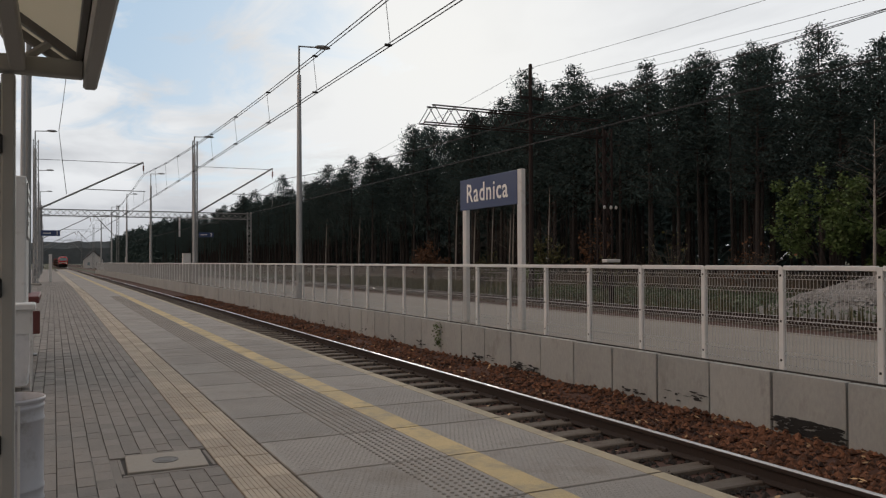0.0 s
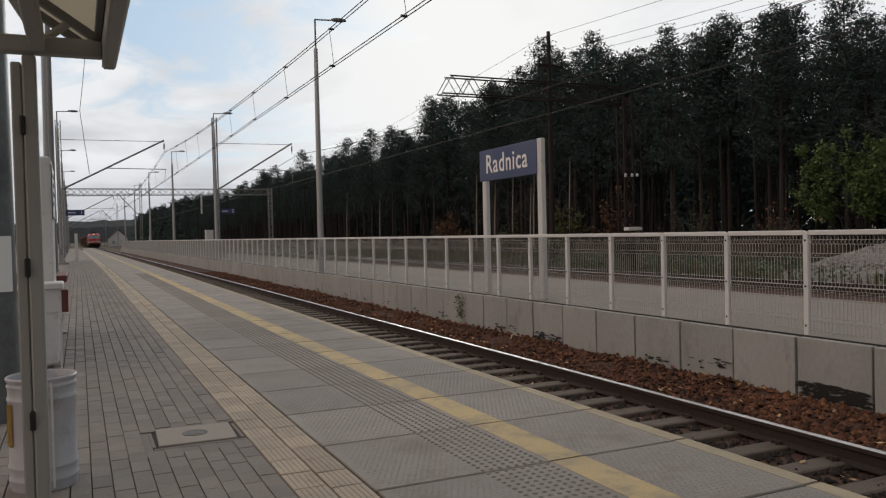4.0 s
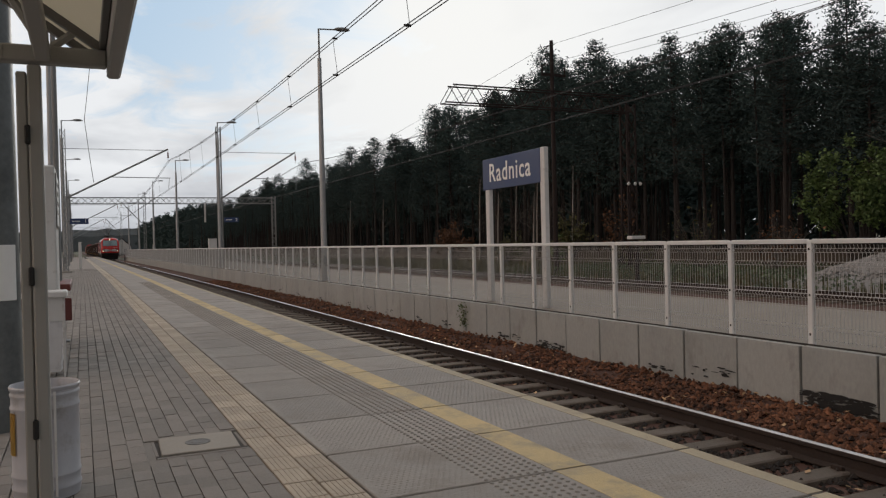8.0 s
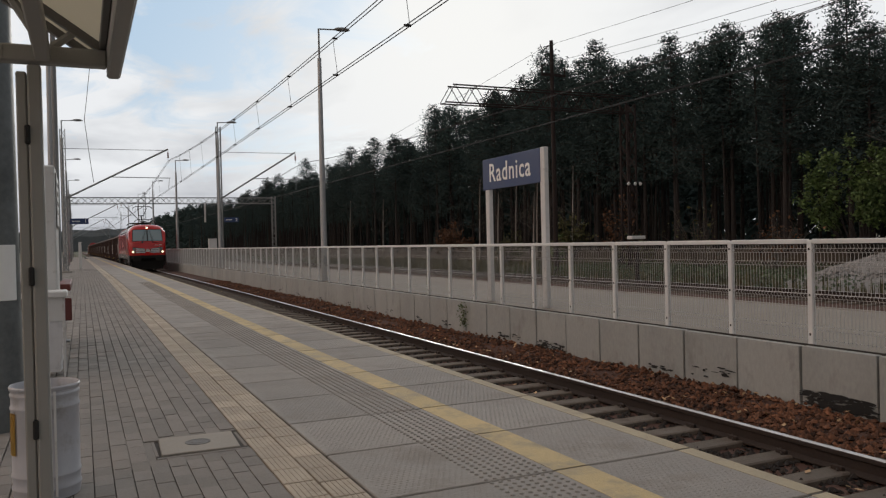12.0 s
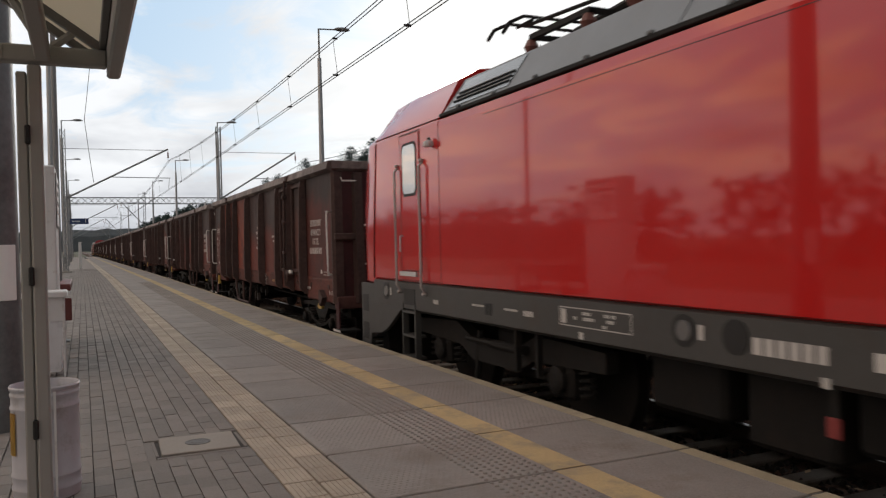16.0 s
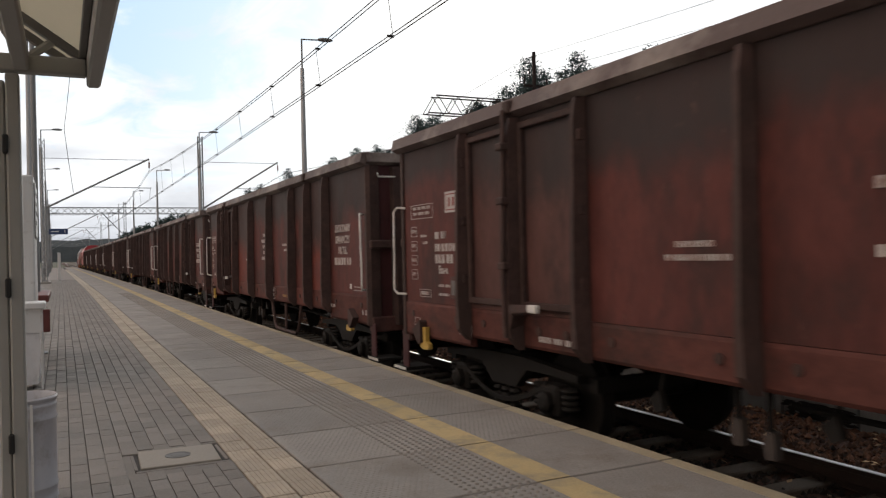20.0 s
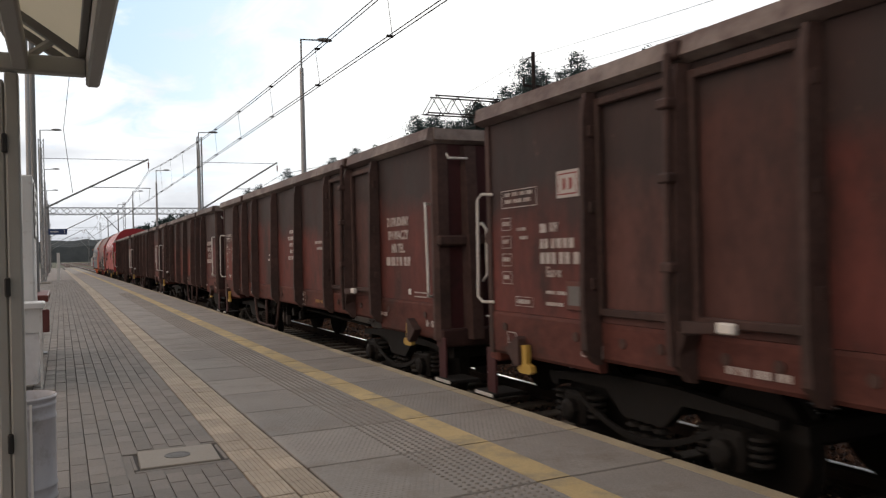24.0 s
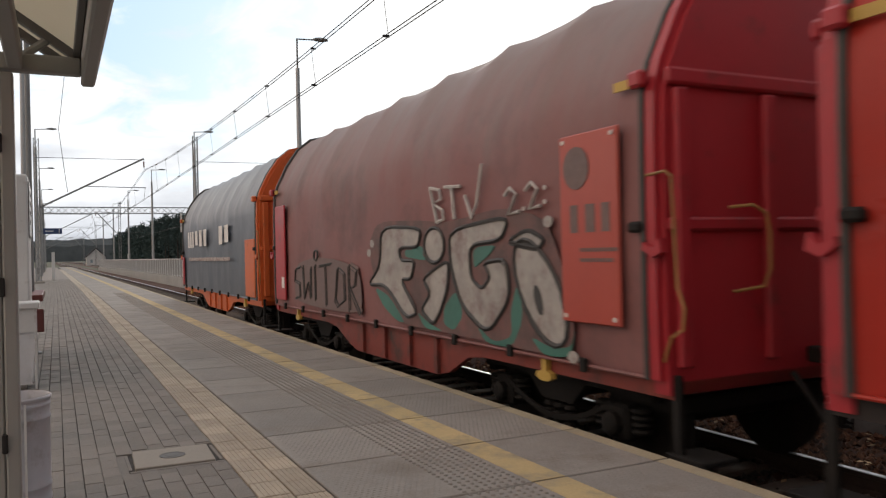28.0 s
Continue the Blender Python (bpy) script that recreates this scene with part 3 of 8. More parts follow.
def info_case():
    t = thing("notice_case", "tall white notice case with a framed timetable panel", "notice board", (-0.42, 10.0, 0))
    part("body", Shape().box(-0.10, 0.15, 0.0, 1.05, 0.05, 2.33, 0.015), "white_steel", t, "white steel body")
    part("foot", Shape().box(-0.06, 0.11, 0.1, 0.95, 0.0, 0.05), "dark_frame", t)
    part("panel_frame", Shape().box(0.152, 0.160, 0.12, 0.98, 1.62, 2.26, 0.003), "dark_frame", t, "dark frame")
    part("poster", Shape().box(0.161, 0.165, 0.15, 0.95, 1.65, 2.23), "sign_white", t, "white poster")
    bars([0.6, 0.45, 0.55, 0.3], 0.05, 0.06, "dark_frame", t, Matrix.Translation((0.166, 0.22, 2.16)) @ pose(0, 0, 0, 90, 0, 90))


def galvanised_pole():
    t = thing("steel_pole", "thick mottled galvanised steel pole with a white notice", "pole", (-0.62, 6.9, 0))
    part("pole", Shape().lathe([(0.185, 0), (0.18, 0.6), (0.165, 3.0), (0.13, 8.0)], n=28), "spangle", t, smooth=True)
    part("notice", Shape().loft([[(0.186 * math.cos(a), 0.186 * math.sin(a), z) for a in (-1.35, -1.15, -0.95, -0.75, -0.58)] + [(0.17 * math.cos(a), 0.17 * math.sin(a), z) for a in (-0.58, -0.75, -0.95, -1.15, -1.35)] for z in (0.99, 1.41)]), "sign_white", t, "white paper notice")


def thin_pole():
    t = thing("steel_pole", "tall slim grey steel pole behind the shelter", "pole", (-0.325, 13.0, 0))
    part("base_plate", Shape().box(-0.12, 0.12, -0.12, 0.12, 0, 0.025, 0.004), "mast", t)
    part("pole", Shape().lathe([(0.042, 0.02), (0.038, 3.0), (0.034, 9.0)], n=12), "mast", t, smooth=True)
    w = thing("hanging_cable", "thin dark cable hanging near a platform lamp", "cable", (0, 30, 0))
    # its course lies at one chosen depth, set to fit the camera's view
    part("cable", Shape().path([(0.55, 0, 9.35), (0.396, 0, 7.83), (0.27, 0, 6.7), (0.167, 0, 5.88), (0.27, 0, 4.9), (0.41, 0, 3.7)], 0.010, 5), "wire", w)


MAT.update(
    bin_paint=material("bluish_white_bin_paint", (0.45, 0.46, 0.50), 0.45, grain=0.05, blotch=0.14, blotch_scale=3, bump=0.03, dirt=(0.30, 0.29, 0.28), dirt_amount=0.3, dirt_scale=5),
    dark_frame=material("dark_grey_frame", (0.115, 0.108, 0.10), 0.5, grain=0.05, blotch=0.1, bump=0.03),
    poly_sheet=material("cream_polycarbonate", (0.70, 0.66, 0.58), 0.5, grain=0.04, scale=8, blotch=0.08, bump=0.03, dirt=(0.42, 0.39, 0.34), dirt_amount=0.1),
    bag=material("pale_plastic_bag", (0.62, 0.63, 0.65), 0.3, grain=0.05, blotch=0.15, blotch_scale=5, bump=0.4, bump_scale=6),
    bench_red=material("dark_red_wood", (0.115, 0.026, 0.022), 0.55, grain=0.15, scale=12, blotch=0.15, bump=0.08),
    spangle=material("mottled_galvanised", (0.15, 0.165, 0.17), 0.5, metal=0.3, grain=0.25, scale=22, blotch=0.30, blotch_scale=4, bump=0.05),
)
# the roof sheet lets some of the sky's light through
pnt = MAT["poly_sheet"].node_tree
through_it = pnt.nodes.new("ShaderNodeBsdfTranslucent")
through_it.inputs[0].default_value = (0.86, 0.80, 0.68, 1)
both = pnt.nodes.new("ShaderNodeMixShader")
both.inputs[0].default_value = 0.6
pnt.links.new(pnt.nodes["Principled BSDF"].outputs[0], both.inputs[1])
pnt.links.new(through_it.outputs[0], both.inputs[2])
pnt.links.new(both.outputs[0], pnt.nodes["Material Output"].inputs[0])


platform_bodies()
ground()
track(TRACK_X, -60, 900, "near_track", True)
sleepers(TRACK_X, -6.63, 400, "track_sleepers", 60)
track(13.8, -60, 900, "far_track", False)
sleepers(13.8, -6.8, 300, "far_track_sleepers", 0)
track(21.2, -60, 900, "siding_track", False)
sleepers(21.2, -6.4, 200, "siding_sleepers", 0)
wall_panels()
fence()
station_sign()
for k, y in enumerate((28.6, 52.3, 76, 100, 124, 148)):
    lamp_post(8.2, y, 9.4, 1.0, "tall galvanised platform lamp on a steel pole behind the fence")
for k, y in enumerate((30, 54, 77, 100, 124, 148)):
    lamp_post(-0.9, y, 9.4, 1.0, "tall galvanised platform lamp at the back of the platform")
shelter()


# ---- train materials ----
def wagon_paint(name, base, bright, share, soot=0.86):
    """Old brown-red wagon paint: one tone for each sheet, soot and rust stains in tall streaks, scratches."""
    mt = material(name, base, 0.68, spec=0.24, grain=0.20, scale=11, blotch=0.48, blotch_scale=1.9, bump=0.18, bump_scale=9, vary=0.22, dirt=(0.040, 0.024, 0.022), dirt_amount=0.60, dirt_scale=1.3, stretch=(1, 1, 0.55))
    nt = mt.node_tree
    N, L = nt.nodes.new, nt.links.new
    bs = nt.nodes["Principled BSDF"]
    old = bs.inputs["Base Color"].links[0].from_socket
    info = N("ShaderNodeObjectInfo")
    r = N("ShaderNodeMapRange")
    r.inputs["From Min"].default_value, r.inputs["From Max"].default_value = 1 - share, 1 - share + 0.12
    L(info.outputs["Random"], r.inputs["Value"])
    nz = N("ShaderNodeTexNoise")
    nz.inputs["Scale"].default_value = 2.2
    nz.inputs["Detail"].default_value = 8
    nz.inputs["Roughness"].default_value = 0.7
    tc = N("ShaderNodeTexCoord")
    L(tc.outputs["Object"], nz.inputs["Vector"])
    k = N("ShaderNodeMapRange")
    k.inputs["From Min"].default_value, k.inputs["From Max"].default_value = 0.40, 0.56
    L(nz.outputs["Fac"], k.inputs["Value"])
    mu = N("ShaderNodeMath")
    mu.operation = "MULTIPLY"
    L(r.outputs[0], mu.inputs[0])
    L(k.outputs[0], mu.inputs[1])
    mx = N("ShaderNodeMix")
    mx.data_type = "RGBA"
    L(mu.outputs[0], mx.inputs[0])
    L(old, mx.inputs[6])
    mx.inputs[7].default_value = (*bright, 1)
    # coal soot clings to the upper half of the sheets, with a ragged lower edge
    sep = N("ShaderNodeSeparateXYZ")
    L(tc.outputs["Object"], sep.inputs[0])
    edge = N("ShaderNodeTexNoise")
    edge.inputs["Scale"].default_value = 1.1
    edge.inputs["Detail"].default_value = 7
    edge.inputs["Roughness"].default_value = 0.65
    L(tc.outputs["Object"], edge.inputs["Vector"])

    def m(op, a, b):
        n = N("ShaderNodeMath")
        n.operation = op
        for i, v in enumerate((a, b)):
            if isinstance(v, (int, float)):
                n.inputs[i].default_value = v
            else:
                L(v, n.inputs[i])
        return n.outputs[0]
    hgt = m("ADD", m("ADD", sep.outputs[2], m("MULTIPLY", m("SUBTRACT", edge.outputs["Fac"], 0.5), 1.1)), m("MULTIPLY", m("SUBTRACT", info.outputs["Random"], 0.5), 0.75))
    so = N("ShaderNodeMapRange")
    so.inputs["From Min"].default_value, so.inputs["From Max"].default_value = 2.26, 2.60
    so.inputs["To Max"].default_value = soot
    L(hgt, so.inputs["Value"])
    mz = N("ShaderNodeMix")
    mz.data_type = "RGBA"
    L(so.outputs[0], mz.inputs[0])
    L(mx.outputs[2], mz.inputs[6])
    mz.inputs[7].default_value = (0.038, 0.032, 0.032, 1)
    # scuffs, rain streaks and flaked patches
    mp = N("ShaderNodeMapping")
    mp.inputs["Scale"].default_value = (1, 1, 0.45)
    L(tc.outputs["Object"], mp.inputs[0])
    ad = N("ShaderNodeVectorMath")
    ad.operation = "ADD"
    L(mp.outputs[0], ad.inputs[0])
    L(info.outputs["Random"], ad.inputs[1])
    last = mz.outputs[2]
    for sc, lo, hi, amt, col in ((3.2, 0.52, 0.70, 0.38, (0.030, 0.022, 0.021, 1)), (9.0, 0.62, 0.68, 0.30, (0.24, 0.13, 0.105, 1))):
        fl = N("ShaderNodeTexNoise")
        fl.inputs["Scale"].default_value = sc
        fl.inputs["Detail"].default_value = 9
        fl.inputs["Roughness"].default_value = 0.72
        L(ad.outputs[0], fl.inputs["Vector"])
        fr = N("ShaderNodeMapRange")
        fr.inputs["From Min"].default_value, fr.inputs["From Max"].default_value = lo, hi
        fr.inputs["To Max"].default_value = amt
        L(fl.outputs["Fac"], fr.inputs["Value"])
        mf = N("ShaderNodeMix")
        mf.data_type = "RGBA"
        L(fr.outputs[0], mf.inputs[0])
        L(last, mf.inputs[6])
        mf.inputs[7].default_value = col
        last = mf.outputs[2]
    L(last, bs.inputs["Base Color"])
    return mt


MAT.update(
    red=material("loco_red_paint", (0.50, 0.010, 0.008), 0.45, spec=0.10, grain=0.02, blotch=0.05, blotch_scale=0.4, bump=0.004, bump_scale=1.2, coat=0.85),
    under=material("loco_dark_grey", (0.050, 0.050, 0.048), 0.5, grain=0.08, blotch=0.15, bump=0.05, dirt=(0.05, 0.04, 0.033), dirt_amount=0.3),
    roof_grey=material("loco_roof_grey", (0.14, 0.15, 0.16), 0.42, grain=0.05, blotch=0.1, bump=0.03),
    bogie=material("oily_black_steel", (0.012, 0.011, 0.010), 0.75, metal=0.1, spec=0.3, grain=0.2, blotch=0.3, bump=0.15, dirt=(0.022, 0.017, 0.014), dirt_amount=0.35),
    deep_red=material("red_seam_shadow_line", (0.10, 0.008, 0.007), 0.5, grain=0.02, bump=0.0),
    roof_glass=material("dark_glossy_louvre", (0.03, 0.034, 0.038), 0.2, grain=0.05, bump=0.0, coat=0.6),
    rail_steel=material("dull_steel_tube", (0.40, 0.37, 0.36), 0.35, metal=0.5, grain=0.05, bump=0.0),
    loco_mark=material("white_stencil", (0.50, 0.49, 0.47), 0.6, grain=0.1, blotch=0.2, bump=0.0),
    silver_paint=material("silver_paint", (0.52, 0.53, 0.54), 0.4, grain=0.03, blotch=0.05, bump=0.0),
    chrome=material("bright_steel", (0.62, 0.62, 0.61), 0.3, metal=0.9, grain=0.03, bump=0.0),
    screen=material("dark_windscreen", (0.28, 0.345, 0.36), 0.10, metal=0.45, grain=0.0, blotch=0.0, bump=0.0, coat=1.0),
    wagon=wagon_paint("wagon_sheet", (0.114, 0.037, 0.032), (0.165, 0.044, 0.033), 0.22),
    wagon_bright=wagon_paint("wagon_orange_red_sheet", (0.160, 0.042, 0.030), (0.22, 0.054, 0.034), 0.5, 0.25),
    wagon_sill=material("wagon_lower_sheet", (0.108, 0.042, 0.035), 0.7, spec=0.16, grain=0.3, scale=12, blotch=0.5, blotch_scale=2.2, bump=0.15, vary=0.18, dirt=(0.045, 0.032, 0.029), dirt_amount=0.45, dirt_scale=1.4, stretch=(1, 0.6, 1)),
    grey_gear=material("dusty_grey_gear", (0.13, 0.125, 0.12), 0.7, grain=0.2, blotch=0.3, bump=0.1),
    emblem_red=material("faded_red_mark", (0.22, 0.035, 0.032), 0.6, grain=0.1, blotch=0.2, bump=0.0),
    label_orange=material("faded_orange_label", (0.28, 0.14, 0.035), 0.6, grain=0.15, blotch=0.2, bump=0.0),
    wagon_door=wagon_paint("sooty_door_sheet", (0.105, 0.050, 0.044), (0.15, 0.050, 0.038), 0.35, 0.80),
    wagon_end=material("wine_brown_end_sheet", (0.060, 0.020, 0.022), 0.65, spec=0.3, grain=0.10, blotch=0.2, bump=0.1, dirt=(0.03, 0.018, 0.018), dirt_amount=0.4, dirt_scale=1.5),
    wagon_rib=material("wagon_rib", (0.066, 0.040, 0.036), 0.7, spec=0.25, grain=0.3, scale=16, blotch=0.4, blotch_scale=3, bump=0.12, vary=0.2, dirt=(0.045, 0.032, 0.028), dirt_amount=0.5, dirt_scale=1.4),
    wagon_rim=material("wagon_rim", (0.085, 0.058, 0.054), 0.65, grain=0.12, scale=16, blotch=0.25, blotch_scale=0.8, bump=0.2, vary=0.25, dirt=(0.26, 0.22, 0.20), dirt_amount=0.62, dirt_scale=1.0),
    white_mark=material("worn_white_lettering", (0.46, 0.42, 0.40), 0.7, grain=0.2, scale=25, blotch=0.2, bump=0.0, dirt=(0.24, 0.12, 0.10), dirt_amount=0.55, dirt_scale=8),
    mark_white=material("white_mark_field", (0.46, 0.43, 0.41), 0.7, grain=0.1, scale=25, blotch=0.15, bump=0.0),
    white_rail=material("white_grab_rail", (0.68, 0.67, 0.64), 0.5, grain=0.04, bump=0.0),
    rail_yellow=material("dull_yellow_rail", (0.30, 0.17, 0.05), 0.5, grain=0.1, blotch=0.3, bump=0.05),
    rib_dust=material("dusty_brake_iron", (0.05, 0.04, 0.035), 0.8, grain=0.2, blotch=0.3, bump=0.1),
    hook_yellow=material("yellow_paint", (0.50, 0.33, 0.07), 0.55, grain=0.08, blotch=0.2, bump=0.05),
    mark_yellow=material("faded_yellow_label", (0.36, 0.25, 0.05), 0.6, grain=0.1, blotch=0.2, bump=0.0),
    orange=material("orange_steel", (0.56, 0.12, 0.025), 0.5, grain=0.05, blotch=0.15, bump=0.05, dirt=(0.16, 0.06, 0.03), dirt_amount=0.2),
    hood_red=material("red_tarpaulin", (0.36, 0.030, 0.020), 0.30, spec=0.28, grain=0.04, scale=10, blotch=0.12, blotch_scale=0.7, bump=0.5, bump_scale=1.1, stretch=(1, 0.5, 1.6), dirt=(0.27, 0.04, 0.03), dirt_amount=0.3, dirt_scale=0.8),
    hood_faded=material("faded_wine_tarpaulin", (0.215, 0.090, 0.086), 0.6, grain=0.06, scale=12, blotch=0.18, blotch_scale=0.6, bump=0.3, bump_scale=1.4, dirt=(0.13, 0.06, 0.058), dirt_amount=0.5, dirt_scale=0.8),
    hood_grey=material("slate_blue_tarpaulin", (0.075, 0.095, 0.125), 0.42, grain=0.05, blotch=0.15, bump=0.3, bump_scale=1.4),
    end_red=material("end_wall_red", (0.36, 0.024, 0.034), 0.45, grain=0.04, blotch=0.12, bump=0.03, dirt=(0.15, 0.03, 0.03), dirt_amount=0.25),
    frame_red=material("underframe_red", (0.20, 0.035, 0.025), 0.6, grain=0.08, blotch=0.2, bump=0.08, dirt=(0.05, 0.03, 0.025), dirt_amount=0.5),
    frame_dark=material("sooty_brown_frame", (0.022, 0.016, 0.015), 0.7, grain=0.15, blotch=0.3, bump=0.1, dirt=(0.10, 0.03, 0.024), dirt_amount=0.1, dirt_scale=1.5),
    board_brown=material("brown_board", (0.15, 0.055, 0.042), 0.5, grain=0.06, blotch=0.15, bump=0.03),
    board_red=material("red_board", (0.40, 0.066, 0.046), 0.4, grain=0.04, blotch=0.1, bump=0.02),
    spray=material("silver_spray_paint", (0.34, 0.325, 0.305), 0.55, grain=0.2, scale=9, blotch=0.35, blotch_scale=2.5, bump=0.05, dirt=(0.19, 0.13, 0.125), dirt_amount=0.5, dirt_scale=3),
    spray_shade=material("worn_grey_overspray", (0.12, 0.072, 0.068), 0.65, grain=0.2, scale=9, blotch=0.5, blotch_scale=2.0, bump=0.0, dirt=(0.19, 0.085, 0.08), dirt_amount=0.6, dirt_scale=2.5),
    spray_white=material("white_spray_paint", (0.48, 0.46, 0.44), 0.6, grain=0.2, scale=9, blotch=0.3, bump=0.0),
    spray_dark=material("black_spray_paint", (0.035, 0.035, 0.035), 0.6, grain=0.2, bump=0.0),
    spray_teal=material("teal_spray_paint", (0.045, 0.16, 0.13), 0.55, grain=0.15, blotch=0.3, bump=0.0),
    spray_grey=material("grey_spray_paint", (0.155, 0.105, 0.098), 0.6, grain=0.2, bump=0.0),
    beam=glowing("headlight", (1.0, 0.84, 0.56), 6.0),
    bowl=glowing("lamp_bowl", (1.0, 0.62, 0.22), 0.30),
    lens=material("headlight_glass", (0.13, 0.13, 0.13), 0.1, grain=0.0, blotch=0.0, bump=0.0, coat=1.0),
)


MAT["red"].node_tree.nodes["Principled BSDF"].inputs["Coat IOR"].default_value = 1.75      # thick clear varnish


def wheelset(t, y, r=0.46, half=0.75):
    s = Shape()
    for sx in (-1, 1):
        x = sx * half
        s.lathe([(0.10, x - 0.09), (r * 0.55, x - 0.05), (r - 0.05, x - 0.068), (r, x - 0.068), (r, x + 0.05), (r + 0.028, x + 0.055 if sx < 0 else x - 0.068), (r - 0.06, x + 0.068), (0.12, x + 0.09)] if sx < 0 else
                [(0.12, x - 0.09), (r - 0.06, x - 0.068), (r + 0.028, x - 0.055), (r, x - 0.05), (r, x + 0.068), (r - 0.05, x + 0.068), (r * 0.55, x + 0.05), (0.10, x + 0.09)], 0, 0, 24, "x")
    s.rod((-half, 0, 0), (half, 0, 0), 0.085, n=10)
    o = part("wheelset", s, "bogie", t, smooth=True)
    o.location = (0, y, r)
    return o


def bogie(t, y, base=1.8):
    """A freight bogie with frame, springs and axle boxes."""
    b = part("bogie_frame", _bogie_shape(base), "bogie", t)
    b.location = (0, y, 0)
    for dy in (-base / 2, base / 2):
        wheelset(t, y + dy)
    return b


def _bogie_shape(base):
    s = Shape()
    h = base / 2
    for sx in (-1, 1):
        x = sx * 1.02
        # bowed side frame
        s.prism([(-h - 0.42, 0.68), (-h - 0.42, 0.75), (-0.4, 0.82), (0.4, 0.82), (h + 0.42, 0.75), (h + 0.42, 0.68), (h + 0.10, 0.70), (0.46, 0.70), (0.24, 0.50), (-0.24, 0.50), (-0.46, 0.70), (-h - 0.10, 0.70)], x - 0.05, x + 0.05, "x")
        bow = [(h * 0.95 * (i / 6 - 1), 0.33 + 0.26 * abs(i / 6 - 1) ** 1.8) for i in range(13)]
        s.prism([(y, z) for y, z in bow] + [(y, z + 0.05) for y, z in bow[::-1]], x + sx * 0.06, x + sx * 0.085, "x")
        for yy in (-0.16, 0, 0.16):
            for k in range(3):
                s.lathe([(0.05, 0.28 + k * 0.07), (0.07, 0.30 + k * 0.07), (0.05, 0.33 + k * 0.07)], x, yy, 8)
        s.box(x - 0.10, x + 0.10, -0.28, 0.28, 0.23, 0.28, 0.01)
        for yy in (-h, h):
            s.box(x - 0.09, x + 0.11 * sx + (0.09 if sx < 0 else 0.0) if sx > 0 else x + 0.09, yy - 0.15, yy + 0.15, 0.32, 0.62, 0.03)
            s.lathe([(0.10, x + sx * 0.06), (0.10, x + sx * 0.15), (0.06, x + sx * 0.17)], yy, 0.46, 10, "x")
            for d in (-0.24, 0.24):
                for k in range(4):
                    s.lathe([(0.075, 0.40 + k * 0.055), (0.09, 0.42 + k * 0.055), (0.075, 0.44 + k * 0.055)], x, yy + d, 10)
    s.box(-1.0, 1.0, -0.2, 0.2, 0.55, 0.85, 0.03)
    for yy in (-h - 0.5, h + 0.5):
        s.box(-0.95, 0.95, yy - 0.06, yy + 0.06, 0.6, 0.72)
    return s


def buffers(t, y, face, mat="bogie", z=1.05):
    """Two buffers whose heads lie at y; face is the way out (-1 front, 1 rear)."""
    for x in (-0.875, 0.875):
        s = Shape()
        s.lathe([(0.11, y - face * 0.62), (0.11, y - face * 0.30), (0.085, y - face * 0.30), (0.085, y - face * 0.06), (0.20, y - face * 0.05), (0.215, y - face * 0.02), (0.12, y)], z, x, 16, "y")
        part("buffer", s, mat, t, smooth=True)
    s = Shape()
    s.box(-0.05, 0.05, y - face * 0.62, y - face * 0.25, z - 0.06, z + 0.06, 0.01)
    s.path([(0, y - face * 0.3, z), (0.02, y - face * 0.12, z - 0.12), (0, y - face * 0.22, z - 0.42)], 0.03)
    part("coupling", s, "bogie", t)
    s = Shape()
    s.path([(-0.35, y - face * 0.5, z - 0.1), (-0.33, y - face * 0.25, z - 0.40), (-0.30, y - face * 0.1, z - 0.15)], 0.025)
    part("brake_hose", s, "bogie", t)


def emblem(t, m, w, mat="white_mark"):
    """A company mark as a plain white field with a red frame line and two red blocks on it."""
    h = w * 0.72
    k = w * 0.075
    o = part("emblem", Shape().box(-w / 2, w / 2, -h / 2, h / 2, 0, 0.002), mat, t, "plain white framed mark")
    o.matrix_basis = m
    a, b = w / 2 - k, h / 2 - k
    r = [(-a, -b), (a, -b), (a, b), (-a, b)]
    c = k * 0.5
    q = [(-a + c, -b + c), (a - c, -b + c), (a - c, b - c), (-a + c, b - c)]
    s = Shape()
    s.add([(x, y, z) for z in (0.0022, 0.0032) for x, y in r + q], [(i, (i + 1) % 4, 4 + (i + 1) % 4, 4 + i) for i in range(4)] + [(8 + i, 8 + (i + 1) % 4, 12 + (i + 1) % 4, 12 + i) for i in range(4)])
    part("frame_line", s, "emblem_red", o)
    for x in (-0.22, 0.07):
        part("red_block", Shape().prism([(x * w, -h * 0.22), ((x + 0.09) * w, -h * 0.22), ((x + 0.15) * w, -h * 0.13), ((x + 0.15) * w, h * 0.13), ((x + 0.09) * w, h * 0.22), (x * w, h * 0.22)], 0.0022, 0.0034, "z"), "emblem_red", o)
    return o


def on_side(x, y, z):
    """Lettering frame on the side that faces the platform: along is towards the train's head on the right."""
    return Matrix.Translation((x, y, z)) @ pose(0, 0, 0, 90, 0, -90)


